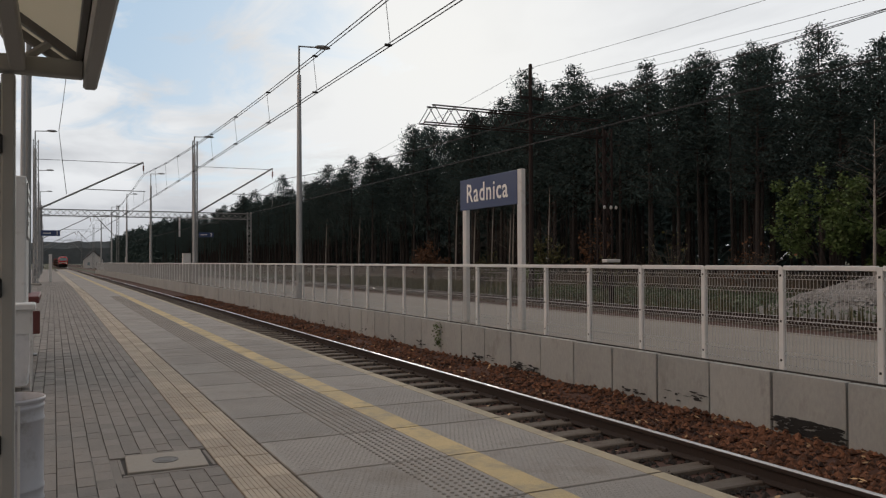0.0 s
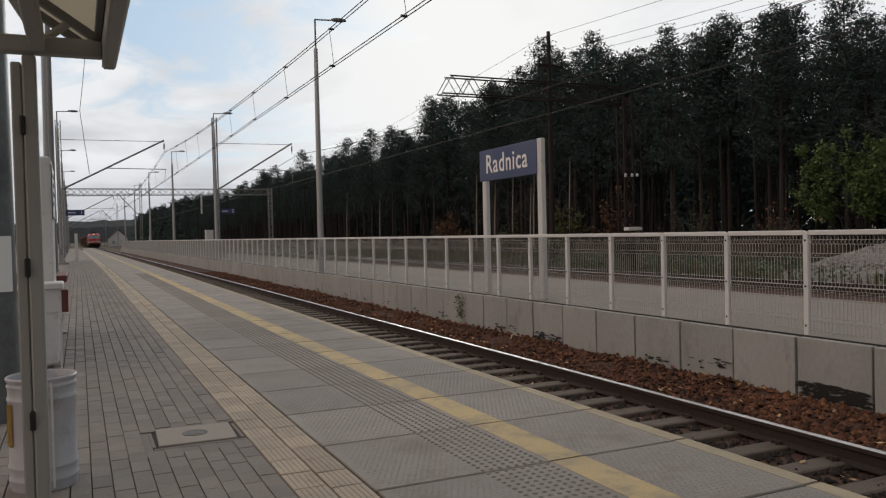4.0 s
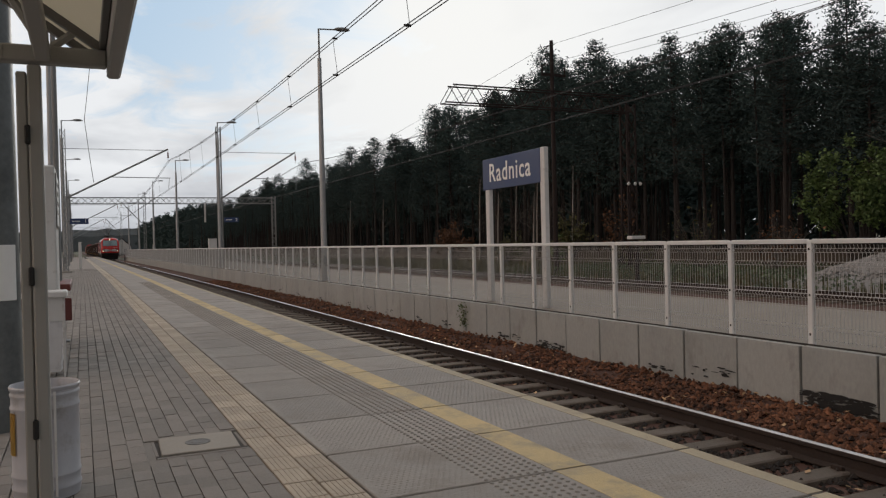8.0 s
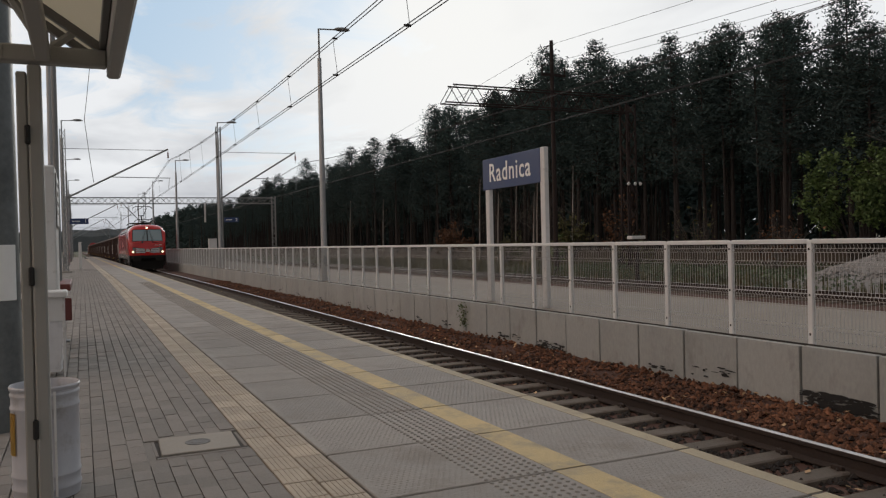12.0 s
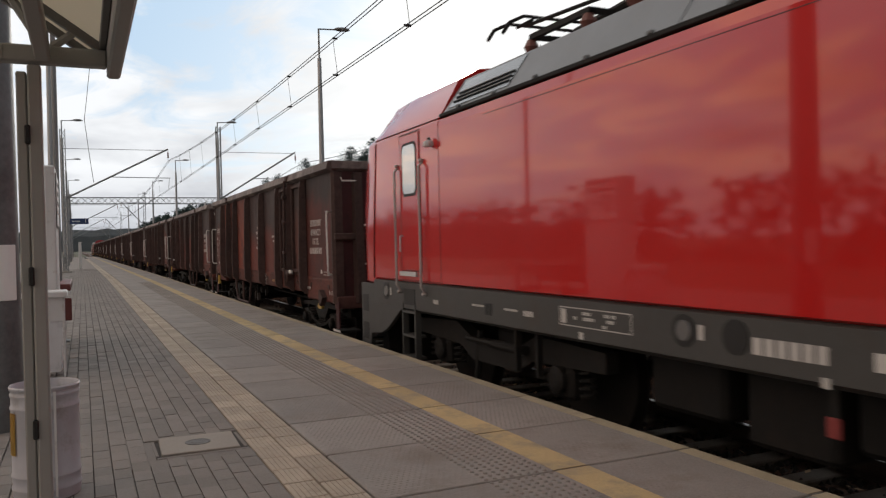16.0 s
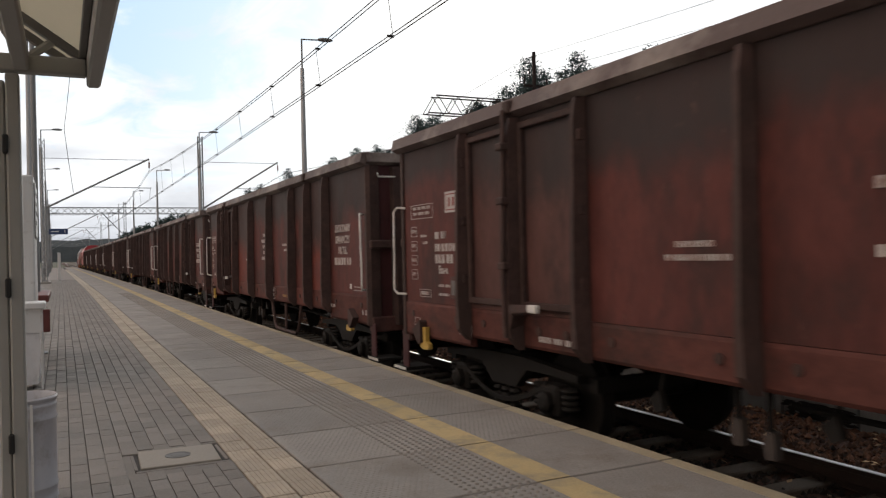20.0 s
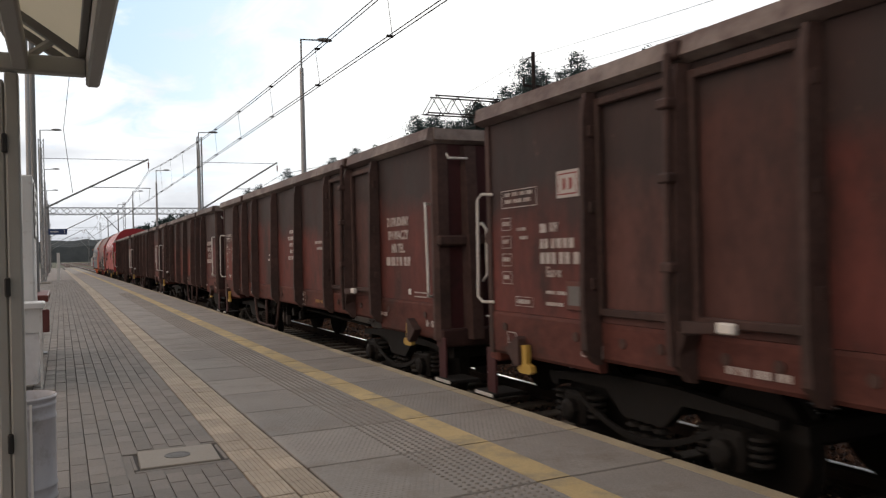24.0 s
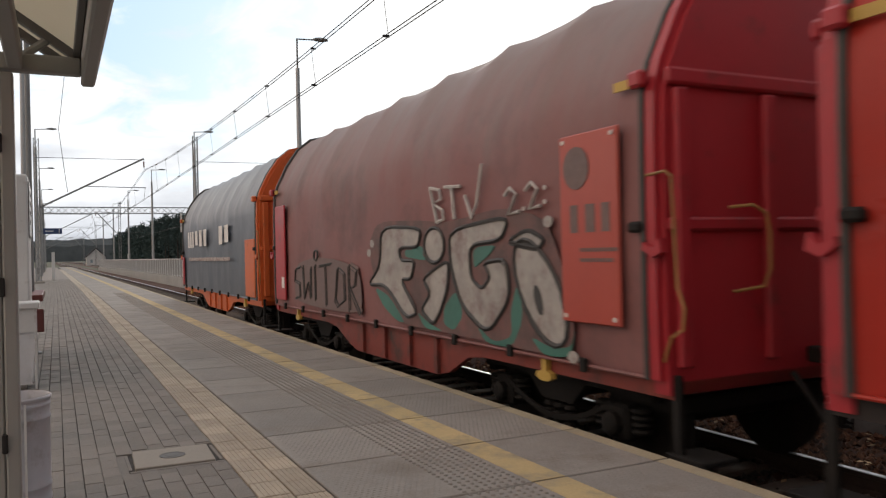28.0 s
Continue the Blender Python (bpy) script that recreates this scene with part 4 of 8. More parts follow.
# ---- locomotive ----
def loco():
    t = thing("electric_locomotive", "bright red electric locomotive with dark grey underframe and roof", "locomotive", (TRACK_X, 0, RAIL_Z))
    LEN = L_LOCO

    def ring(y, hw, zr):
        z0 = 1.33 if y < 1.16 else 1.40
        hs = max(z0 + 0.1, min(3.24, zr - 0.34))
        sh = max(z0 + 0.2, min(3.30, zr - 0.20))
        e = 0.05 + 0.05 * min(1.0, max(0.0, (zr - 3.5) / 0.3))
        g = max(0.0, e - 0.05)
        half = [(hw - 0.03, z0), (hw, z0 + 0.03), (hw, (z0 + hs) / 2), (hw, hs), (hw - 0.02, sh), (hw - 0.28, zr - e - 2.2 * g), (hw - 0.47 - 1.6 * g, zr - 0.012 - g), (hw * 0.3, zr)]
        return [(x, y, z) for x, z in half] + [(-x, y, z) for x, z in half[::-1]]
    nose = [(0.50, 1.22, 2.20), (0.52, 1.29, 2.36), (0.56, 1.36, 2.48), (0.66, 1.42, 2.70), (0.85, 1.455, 3.12), (1.02, 1.475, 3.50), (1.13, 1.485, 3.70), (1.30, 1.49, 3.85), (1.55, 1.50, 3.93), (2.1, 1.50, 3.96)]
    rings = [ring(y, hw, zr) for y, hw, zr in nose] + [ring(3.48, 1.50, 3.96)]
    for a, f in ((0.0, 1), (LEN, -1)):
        cab = part("cab_shell", Shape().loft([[(x, a + f * y, z) for x, y, z in r] for r in rings]), "red", t, "glossy red cab", smooth=True)
        for sx in (-1, 1):
            # thin dark rod draws the shade line of the roof crease
            part("roof_crease", Shape().path([(sx * 1.474, a + f * 1.32, 3.30), (sx * 1.482, a + f * 1.7, 3.302), (sx * 1.482, a + f * 3.46, 3.302)], 0.009, 6), "deep_red", cab)
    # the middle: smooth side walls and a roof drawn in above
    for sx in (-1, 1):
        part("side_wall", Shape().prism([(sx * 1.46, 1.40), (sx * 1.50, 1.42), (sx * 1.50, 3.20), (sx * 1.485, 3.28), (sx * 1.40, 3.30), (sx * 1.40, 1.40)], 3.486, LEN - 3.486), "red", t)
        part("wall_seam", Shape().box(sx * 1.499, sx * 1.502, 4.6, LEN - 4.6, 3.168, 3.174), "deep_red", t)
        part("roof_gutter", Shape().box(sx * 1.40, sx * 1.49, 3.49, LEN - 3.49, 3.302, 3.345, 0.008), "bogie", t)
        for y0, y1 in ((3.52, 7.40), (7.42, LEN - 7.42), (LEN - 7.40, LEN - 3.52)):
            part("roof_flank", Shape().prism([(sx * 1.45, 3.347), (sx * 1.16, 3.75), (sx * 1.05, 3.77), (sx * 1.05, 3.347)], y0, y1), "roof_grey", t, "grey sloping roof flank")
        bolt = Shape().box(sx * 1.45, sx * 1.505, 0, 0.05, 3.335, 3.375, 0.01).mesh("roof_bolt", "roof_grey")
        for k in range(15):
            part("roof_bolt", bolt, None, t).location = (0, 3.9 + k * 0.79, 0)
        for y in (3.62, LEN - 4.98):
            g = part("air_intake", Shape().prism([(sx * 1.425, 3.395), (sx * 1.19, 3.72), (sx * 1.17, 3.71), (sx * 1.405, 3.385)], y, y + 1.36), "roof_glass", t, "dark glossy roof louvre")
            for k in range(3):
                u = 0.06 + 0.05 * k
                part("slat", Shape().box(sx * (1.427 - u * 0.72) - 0.012, sx * (1.427 - u * 0.72) + 0.012, y + 0.04, y + 1.32, 3.40 + u, 3.408 + u), "roof_grey", g)
    part("roof_deck", Shape().box(-1.05, 1.05, 3.49, LEN - 3.49, 3.4, 3.72, 0.02), "roof_grey", t)
    # underframe
    part("underframe", Shape().prism([(-1.46, 1.398), (1.46, 1.398), (1.49, 1.38), (1.49, 1.06), (1.42, 1.02), (-1.42, 1.02), (-1.49, 1.06), (-1.49, 1.38)], 1.17, LEN - 1.17), "under", t, "dark grey underframe")
    for a, f in ((0.0, 1), (LEN, -1)):
        part("buffer_beam", Shape().loft([[(x, a + f * y, z) for x, z in ((-w, 1.328), (w, 1.328), (w, b), (-w, b))] for y, w, b in ((0.49, 1.16, 1.12), (0.62, 1.34, 0.95), (1.15, 1.42, 0.78))]), "bogie", t)
        for sx in (-1, 1):
            for zz in (1.20, 0.86, 0.55):
                part("corner_step", Shape().box(sx * 1.30, sx * 1.46, a + f * 0.70, a + f * 1.0, zz - 0.02, zz + 0.01), "bogie", t)
            part("skirt", Shape().prism([(a + f * y, z) for y, z in ((2.20, 1.05), (2.05, 0.97), (1.80, 0.82), (1.60, 0.72), (1.40, 0.66), (1.0, 0.62), (0.96, 0.42), (0.62, 0.42), (0.60, 0.5), (0.60, 1.326), (1.16, 1.326), (1.16, 1.394), (2.20, 1.394))], sx * 1.425, sx * 1.482, "x"), "under", t, "grey corner skirt with step openings drawn as dark patches")
            for zz in (0.52, 0.92):
                # black boxes on the skirt stand in for the shade in its openings
                part("step_opening", Shape().box(sx * 1.47, sx * 1.485, a + f * 0.66, a + f * 0.90, zz, zz + 0.24), "black", t)
            for zz in (1.02, 0.72, 0.45):
                part("door_step", Shape().box(sx * 1.34, sx * 1.50, a + f * 2.27, a + f * 2.65, zz - 0.015, zz + 0.015), "under", t)
            for yy in (2.24, 2.65):
                part("step_hanger", Shape().box(sx * 1.42, sx * 1.50, a + f * yy, a + f * (yy + 0.03), 0.40, 1.12), "under", t)
            # black plate painted on for the shaded pocket
            part("step_pocket", Shape().box(sx * 1.485, sx * 1.494, a + f * 2.30, a + f * 2.66, 1.11, 1.31), "black", t)
            # buffers with wide heads
            b = Shape()
            b.lathe([(0.13, a + f * 0.5), (0.13, a + f * 0.04)], 1.06, sx * 0.875, 14, "y")
            part("buffer", b, "bogie", t)
            part("buffer_head", Shape().box(sx * 0.875 - 0.32, sx * 0.875 + 0.32, a, a + f * 0.07, 0.84, 1.26, 0.03), "bogie", t)
            # lamps
            part("lamp_recess", Shape().loft([[(sx * x, a + f * y, z) for x, y, z in ((0.17, 0.475, 1.55), (1.12, 0.49, 1.47), (1.30, 0.56, 1.49), (1.33, 0.57, 2.01), (1.16, 0.50, 2.05), (0.22, 0.475, 1.89))],
                                              [(sx * x, a + f * (y + 0.1), z) for x, y, z in ((0.17, 0.475, 1.55), (1.12, 0.49, 1.47), (1.30, 0.56, 1.49), (1.33, 0.57, 2.01), (1.16, 0.50, 2.05), (0.22, 0.475, 1.89))]]), "black", t, "black headlamp surround")
            for k in range(3):
                z = 1.555 + k * 0.125
                part("lamp_stripe", Shape().loft([[(sx * x, a + f * y, zz) for x, y, zz in ((0.20 + 0.02 * k, 0.458, z), (0.92, 0.468, z - 0.012 + 0.02 * k), (0.92, 0.468, z + 0.092 + 0.02 * k), (0.22 + 0.02 * k, 0.458, z + 0.085))],
                                                  [(sx * x, a + f * (y + 0.02), zz) for x, y, zz in ((0.20 + 0.02 * k, 0.458, z), (0.92, 0.468, z - 0.012 + 0.02 * k), (0.92, 0.468, z + 0.092 + 0.02 * k), (0.22 + 0.02 * k, 0.458, z + 0.085))]]), "silver_paint", t, "silver stripe")
            part("lamp_glass", Shape().loft([[(sx * x, a + f * y, z) for x, y, z in ((0.97, 0.466, 1.52), (1.14, 0.478, 1.52), (1.28, 0.54, 1.53), (1.30, 0.545, 1.96), (1.15, 0.486, 1.99), (0.97, 0.466, 1.97))],
                                             [(sx * x, a + f * (y + 0.04), z) for x, y, z in ((0.97, 0.466, 1.52), (1.14, 0.478, 1.52), (1.28, 0.54, 1.53), (1.30, 0.545, 1.96), (1.15, 0.486, 1.99), (0.97, 0.466, 1.97))]]), "lens", t, "grey lamp glass")
            if f > 0:
                hl = part("headlight_bowl", Shape().lathe([(0.11, -0.02), (0.11, 0.006), (0.085, 0.012), (0.05, 0.004)], 0, 0, 18, "y"), "bowl", t, "warm shining lamp bowl")
                hl.location = (sx * 1.17, 0.468, 1.63)
                hl.scale = (1, -1, 1)
                o = part("headlight", Shape().lathe([(0.038, -0.02), (0.038, 0.010), (0.02, 0.02)], 0, 0, 14, "y"), "beam", t, "lit warm headlight")
                o.location = (sx * 1.17, 0.464, 1.63)
                o.scale = (1, -1, 1)
            # side door
            door = part("door", Shape().box(sx * 1.495, sx * 1.510, a + f * 2.31, a + f * 2.92, 1.55, 3.23, 0.012), "red", t, "red cab door")
            w = [(a + f * (2.615 + 0.205 * p), 2.80 + 0.30 * q) for p, q in ((-0.75, -1), (0.75, -1), (1, -0.82), (1, 0.82), (0.75, 1), (-0.75, 1), (-1, 0.82), (-1, -0.82))]
            wide = [(a + f * 2.615 + (y - a - f * 2.615) * 1.16, 2.80 + (z - 2.80) * 1.11) for y, z in w]
            part("window_frame", Shape().prism(wide, sx * 1.508, sx * 1.514, "x"), "black", door)
            part("door_window", Shape().prism(w, sx * 1.512, sx * 1.518, "x"), "pane", door, "reflecting door window")
            part("door_sill", Shape().box(sx * 1.50, sx * 1.53, a + f * 2.26, a + f * 2.80, 1.475, 1.53), "silver_paint", t)
            gap = Shape()
            for q in ((2.285, 2.30, 1.53, 3.25), (2.93, 2.945, 1.53, 3.25), (2.30, 2.93, 3.24, 3.255), (2.30, 2.93, 1.533, 1.546)):
                gap.box(sx * 1.498, sx * 1.504, a + f * q[0], a + f * q[1], q[2], q[3])
            part("door_gap", gap, "deep_red", t)
            part("door_handle", Shape().path([(sx * 1.505, a + f * 2.36, 1.98), (sx * 1.55, a + f * 2.36, 1.98), (sx * 1.55, a + f * 2.36, 1.78)], 0.010, 6), "chrome", door)
            for yy in (2.22, 3.02):
                rail = part("handrail", Shape().path([(sx * 1.50, a + f * yy, 2.86), (sx * 1.555, a + f * yy, 2.80), (sx * 1.555, a + f * yy, 1.36), (sx * 1.50, a + f * yy, 1.28)], 0.017, 8), "rail_steel", t, "thin steel handrail")
                for zz in (2.87, 1.27):
                    part("rail_foot", Shape().lathe([(0.024, sx * 1.492), (0.024, sx * 1.53), (0.016, sx * 1.55)], a + f * yy, zz, 10, "x"), "rail_steel", rail)
            # the cab seam leans back a little towards the roof
            part("panel_seam", Shape().path([(sx * 1.494, a + f * (1.20 + 0.20 * (k / 8) ** 1.5), 1.42 + 1.84 * k / 8) for k in range(9)], 0.010, 5), "deep_red", t)
            part("panel_seam", Shape().box(sx * 1.46, sx * 1.502, a + f * 3.478, a + f * 3.488, 1.42, 3.24), "deep_red", t)
            cam = part("camera_mirror", Shape().loft([[(sx * x, a + f * (3.31 + 0.045 * dy * k), 3.03 + 0.04 * dz * k) for dy, dz in ((-1, -1), (1, -1), (1.3, 0), (1, 1), (-1, 1), (-1.3, 0))] for x, k in ((1.495, 0.7), (1.56, 1.0), (1.60, 0.6))]), "silver_paint", t, "small grey mirror housing")
            part("cap", Shape().rod((sx * 1.54, a + f * 3.31, 3.06), (sx * 1.54, a + f * 3.31, 3.10), 0.022, n=8), "black", cam)
        # windscreen: panes lie on the sloping front
        def slope(z, lift):
            y = 0.60 + (z - 2.55) * 0.445
            return a + f * (y - lift * 0.91), z + lift * 0.41
        def pane(x0, x1, x2, x3, z0, z1, lift, thick=0.02):
            y0, w0 = slope(z0, lift)
            y1, w1 = slope(z1, lift)
            y2, w2 = slope(z0, lift - thick)
            y3, w3 = slope(z1, lift - thick)
            return Shape().loft([[(x0, y0, w0), (x1, y0, w0), (x2, y1, w1), (x3, y1, w1)], [(x0, y2, w2), (x1, y2, w2), (x2, y3, w3), (x3, y3, w3)]])
        part("windscreen_surround", pane(-1.22, 1.22, 1.15, -1.15, 2.51, 3.52, 0.008, 0.05), "black", t)
        for sx in (-1, 1):
            part("windscreen", pane(sx * 0.05, sx * 1.17, sx * 1.105, sx * 0.05, 2.55, 3.475, 0.016, 0.01), "screen", t, "dark reflecting windscreen")
            y0, z0 = slope(2.52, 0.05)
            y1, z1 = slope(3.40, 0.04)
            part("wiper", Shape().path([(sx * 0.42, y0 - f * 0.03, z0 - 0.06), (sx * 0.36, y0, z0 + 0.1), (sx * 0.16 + 0.02, y1, z1)], 0.016).path([(sx * 0.47, y0, z0 + 0.05), (sx * 0.30 + 0.02, y1, z1 - 0.2)], 0.010), "black", t)
            part("wiper_motor", Shape().box(sx * 0.42 - 0.07, sx * 0.42 + 0.07, y0 - f * 0.06, y0 + f * 0.06, z0 - 0.16, z0 - 0.06, 0.02), "black", t)
        part("top_lamp_panel", Shape().loft([[(x, a + f * y, z) for x, y, z in ((-0.36, 1.055, 3.565), (0.36, 1.055, 3.565), (0.33, 1.17, 3.755), (-0.33, 1.17, 3.755))], [(x, a + f * (y + 0.03), z - 0.02) for x, y, z in ((-0.36, 1.055, 3.565), (0.36, 1.055, 3.565), (0.33, 1.17, 3.755), (-0.33, 1.17, 3.755))]]), "deep_red", t)
        if f > 0:
            part("lamp_bowl", Shape().lathe([(0.10, -0.03), (0.10, 0.006), (0.07, 0.012), (0.045, 0.004)], 0, 0, 18, "y"), "bowl", t).matrix_basis = Matrix.Translation((0, 1.10, 3.66)) @ pose(0, 0, 0, -28, 0, 180)
            o = part("top_headlight", Shape().lathe([(0.045, -0.03), (0.045, 0.02), (0.03, 0.035)], 0, 0, 16, "y"), "beam", t, "lit warm top lamp")
            o.matrix_basis = Matrix.Translation((0, 1.09, 3.66)) @ pose(0, 0, 0, -28, 0, 180)
        part("front_ridge", Shape().box(-1.12, 1.12, a + f * 0.49, a + f * 0.56, 2.40, 2.43, 0.01), "red", t)
        # dark block added for the shaded space below the buffers
        part("snow_plough", Shape().loft([[(x, a + f * y, z) for x, z in ((-1.32, 1.0), (1.32, 1.0), (1.22, 0.16), (-1.22, 0.16))] for y in (0.84, 1.10)]), "bogie", t)
    fr = []
    for w, h in ((0.30, 0.215), (0.272, 0.187)):
        fr.append([(p * w, q * h) for p, q in ((-1, -0.8), (-0.86, -1), (0.86, -1), (1, -0.8), (1, 0.8), (0.86, 1), (-0.86, 1), (-1, 0.8))])
    s = Shape()
    s.add([(x, y, z) for z in (0.0, 0.002) for x, y in fr[0] + fr[1]], [(i + k, (i + 1) % 8 + k, 8 + (i + 1) % 8 + k, 8 + i + k) for k in (0, 16) for i in range(8)])
    o = part("emblem", s, "white_rail", t, "plain white framed mark")
    o.matrix_basis = on_side(-1.501, 9.49, 2.27)
    for x in (-0.17, 0.03):
        part("white_block", Shape().prism([(x, -0.13), (x + 0.09, -0.13), (x + 0.15, -0.07), (x + 0.15, 0.07), (x + 0.09, 0.13), (x, 0.13), (x, 0.09), (x + 0.07, 0.09), (x + 0.11, 0.05), (x + 0.11, -0.05), (x + 0.07, -0.09), (x, -0.09)], 0, 0.002, "z"), "white_rail", o)
    emblem(t, pose(0, 0.478, 1.74, 90, 0, 0), 0.30, "white_rail")
    bars([[0.045, 0.045, 0.045, -0.03, 0.045, 0.045, 0.045]], 0.075, 0, "white_rail", t, pose(0.62, 0.488, 2.22, 90, 0, 0))

    def mark(y, z, rows, h, gap=0.0, mat="loco_mark"):
        bars(rows, h, gap, mat, t, on_side(-1.492, y, z))
    mark(10.92, 1.265, [[0.56]], 0.105)
    mark(10.10, 1.265, [[0.12, 0.12, 0.28, -0.03, 0.26, 0.34]], 0.10)
    mark(8.36, 1.25, [[0.42]], 0.085, mat="grey_gear")
    mark(6.22, 1.225, [[0.11, -0.02, 0.20, -0.02, 0.2]], 0.05)
    mark(3.78, 1.37, [[0.2], [-0.02, 0.18], [0.2], [-0.05, 0.15], [-0.08, 0.12], [0.14]], 0.03, 0.035)
    mark(3.34, 1.20, [[0.34]], 0.022)
    mark(14.75, 1.235, [[0.28]], 0.022)
    mark(14.05, 1.235, [[0.26]], 0.022)
    mark(13.68, 1.235, [[0.18]], 0.05)
    mark(15.75, 1.22, [[0.14]], 0.05)
    for y, w, h, z in ((13.07, 0.98, 0.16, 1.32), (6.86, 0.44, 0.10, 1.26)):
        part("data_frame", Shape().box(0, w, -0.008, 0, 0, 0.002).box(0, w, -h, -h + 0.008, 0, 0.002).box(0, 0.008, -h + 0.008, -0.008, 0, 0.002).box(w - 0.008, w, -h + 0.008, -0.008, 0, 0.002), "loco_mark", t).matrix_basis = on_side(-1.492, y, z)
    mark(13.04, 1.30, [[0.07]], 0.12)
    mark(12.86, 1.29, [[-0.1, 0.12, -0.12, 0.07, 0.05], [0.05, -0.03, 0.16, -0.1, 0.10], [-0.35, 0.0, 0.05]], 0.026, 0.018)
    mark(6.82, 1.225, [[0.36]], 0.035)
    # a long orange warning strip: thin outline and broken lines within it
    part("warning_strip", Shape().box(0, 1.0, -0.006, 0, 0, 0.002).box(0, 1.0, -0.10, -0.094, 0, 0.002).box(0, 0.006, -0.094, -0.006, 0, 0.002).box(0.994, 1.0, -0.094, -0.006, 0, 0.002), "label_orange", t).matrix_basis = on_side(-1.492, 5.69, 1.265)
    mark(5.66, 1.24, [[0.13, 0.10, 0.16, 0.12, 0.18, 0.14]], 0.05, mat="label_orange")
    for y in (1.66, 7.28, 11.53, LEN - 1.66):
        # black disc draws the shaded hole round the lamp
        part("lamp_hole", Shape().lathe([(0.115, -1.496), (0.115, -1.488), (0.10, -1.486)], y, 1.25, 18, "x"), "black", t)
        part("side_lamp", Shape().lathe([(0.07, -1.503), (0.075, -1.494), (0.05, -1.49)], y, 1.25, 14, "x"), "lens", t, "clear side lamp")
        part("label_plate", Shape().box(-1.495, -1.488, y - 0.19, y - 0.14, 1.20, 1.30), "loco_mark", t)
    for y in (7.79, 11.06):
        # flat black discs in place of shaded holes
        part("lamp_hole", Shape().lathe([(0.115, -1.496), (0.115, -1.488), (0.10, -1.486)], y, 1.25, 18, "x"), "black", t)
    for y in (4.62, 4.45, 14.42, 14.34):
        # small black plates in place of shaded pockets
        part("valve_pocket", Shape().box(-1.495, -1.487, y - 0.03, y + 0.03, 1.14, 1.26), "black", t)
    for y, z in ((9.0, 1.06), (8.75, 1.05), (6.8, 1.10), (6.05, 1.08), (5.3, 1.10), (10.4, 1.06), (12.75, 1.09), (4.55, 1.08)):
        part("jack_mark", Shape().box(-1.496, -1.488, y - 0.025, y + 0.025, z - 0.03, z + 0.03), "loco_mark", t)
    part("door_number", Shape().box(-1.503, -1.499, 1.94, 1.96, 1.61, 1.72), "white_rail", t)
    # underfloor gear
    for y, w, b in ((6.75, 0.35, 0.52), (7.55, 0.34, 0.45), (8.4, 0.42, 0.55), (9.3, 0.38, 0.48), (10.15, 0.36, 0.58), (11.0, 0.36, 0.46), (11.95, 0.4, 0.55)):
        part("underfloor_box", Shape().box(-1.12, 1.12, y - w, y + w, b, 1.015, 0.04), "bogie", t)
    for y, z, w, h, mt in ((8.85, 0.72, 0.10, 0.14, "grey_gear"), (8.55, 0.62, 0.08, 0.12, "grey_gear"), (7.6, 0.72, 0.12, 0.14, "bogie"), (10.44, 0.79, 0.045, 0.06, "emblem_red"), (5.05, 0.86, 0.12, 0.10, "bogie")):
        part("hanging_plate", Shape().box(-1.40, -1.37, y - w, y + w, z - h, z + h, 0.008), mt, t)
        part("plate_bracket", Shape().box(-1.385, -1.375, y - 0.03, y + 0.03, z + h, 1.02), "bogie", t)
    for y in (3.72, 13.47):
        part("air_tank", Shape().lathe([(0.03, y), (0.09, y + 0.03), (0.10, y + 0.08), (0.10, y + 0.72), (0.09, y + 0.77), (0.03, y + 0.80)], 0.70, -1.34, 16, "y"), "rail_steel", t, "silver air tank", smooth=True)
        for d in (0.18, 0.58):
            part("tank_strap", Shape().box(-1.37, -1.31, y + d, y + d + 0.04, 0.60, 1.02), "bogie", t)
    for yc in (4.2, LEN - 4.2):
        b = part("bogie_frame", Shape().box(-1.05, 1.05, -0.25, 0.25, 0.58, 0.94, 0.04), "bogie", t)
        b.location = (0, yc, 0)
        for sx in (-1, 1):
            x = sx * 1.16
            part("side_frame", Shape().prism([(-2.0, 0.74), (-2.0, 0.92), (-0.9, 0.96), (-0.5, 0.80), (0.5, 0.80), (0.9, 0.96), (2.0, 0.92), (2.0, 0.74), (0.8, 0.70), (0.5, 0.56), (-0.5, 0.56), (-0.8, 0.70)], x - 0.07, x + 0.07, "x"), "bogie", b)
            for d in (-1.3, 1.3):
                part("axle_box", Shape().box(sx * 1.08, sx * 1.24, d - 0.19, d + 0.19, 0.42, 0.72, 0.04).lathe([(0.13, sx * 1.22), (0.13, sx * 1.29), (0.07, sx * 1.31)], d, 0.60, 14, "x"), "bogie", b)
                for e in (-0.34, 0.34):
                    part("coil_spring", Shape().path([(sx * 1.16 + 0.07 * math.cos(k * 1.05), d + e + 0.07 * math.sin(k * 1.05), 0.46 + 0.0115 * k) for k in range(25)], 0.018, 5), "bogie", b)
            part("damper", Shape().rod((sx * 1.27, -0.75, 0.80), (sx * 1.27, -0.1, 0.80), 0.05, n=10).rod((sx * 1.27, -0.1, 0.80), (sx * 1.27, 0.55, 0.80), 0.03, n=8), "bogie", b)
            part("brake_lever", Shape().rod((sx * 1.20, 0.35, 0.90), (sx * 1.22, 0.42, 0.35), 0.035, n=6), "bogie", b)
        for d in (-1.3, 1.3):
            wheelset(t, yc + d, 0.60)
    # roof gear and collectors
    for y in (7.6, 8.6, 10.8, 11.6):
        g = Shape()
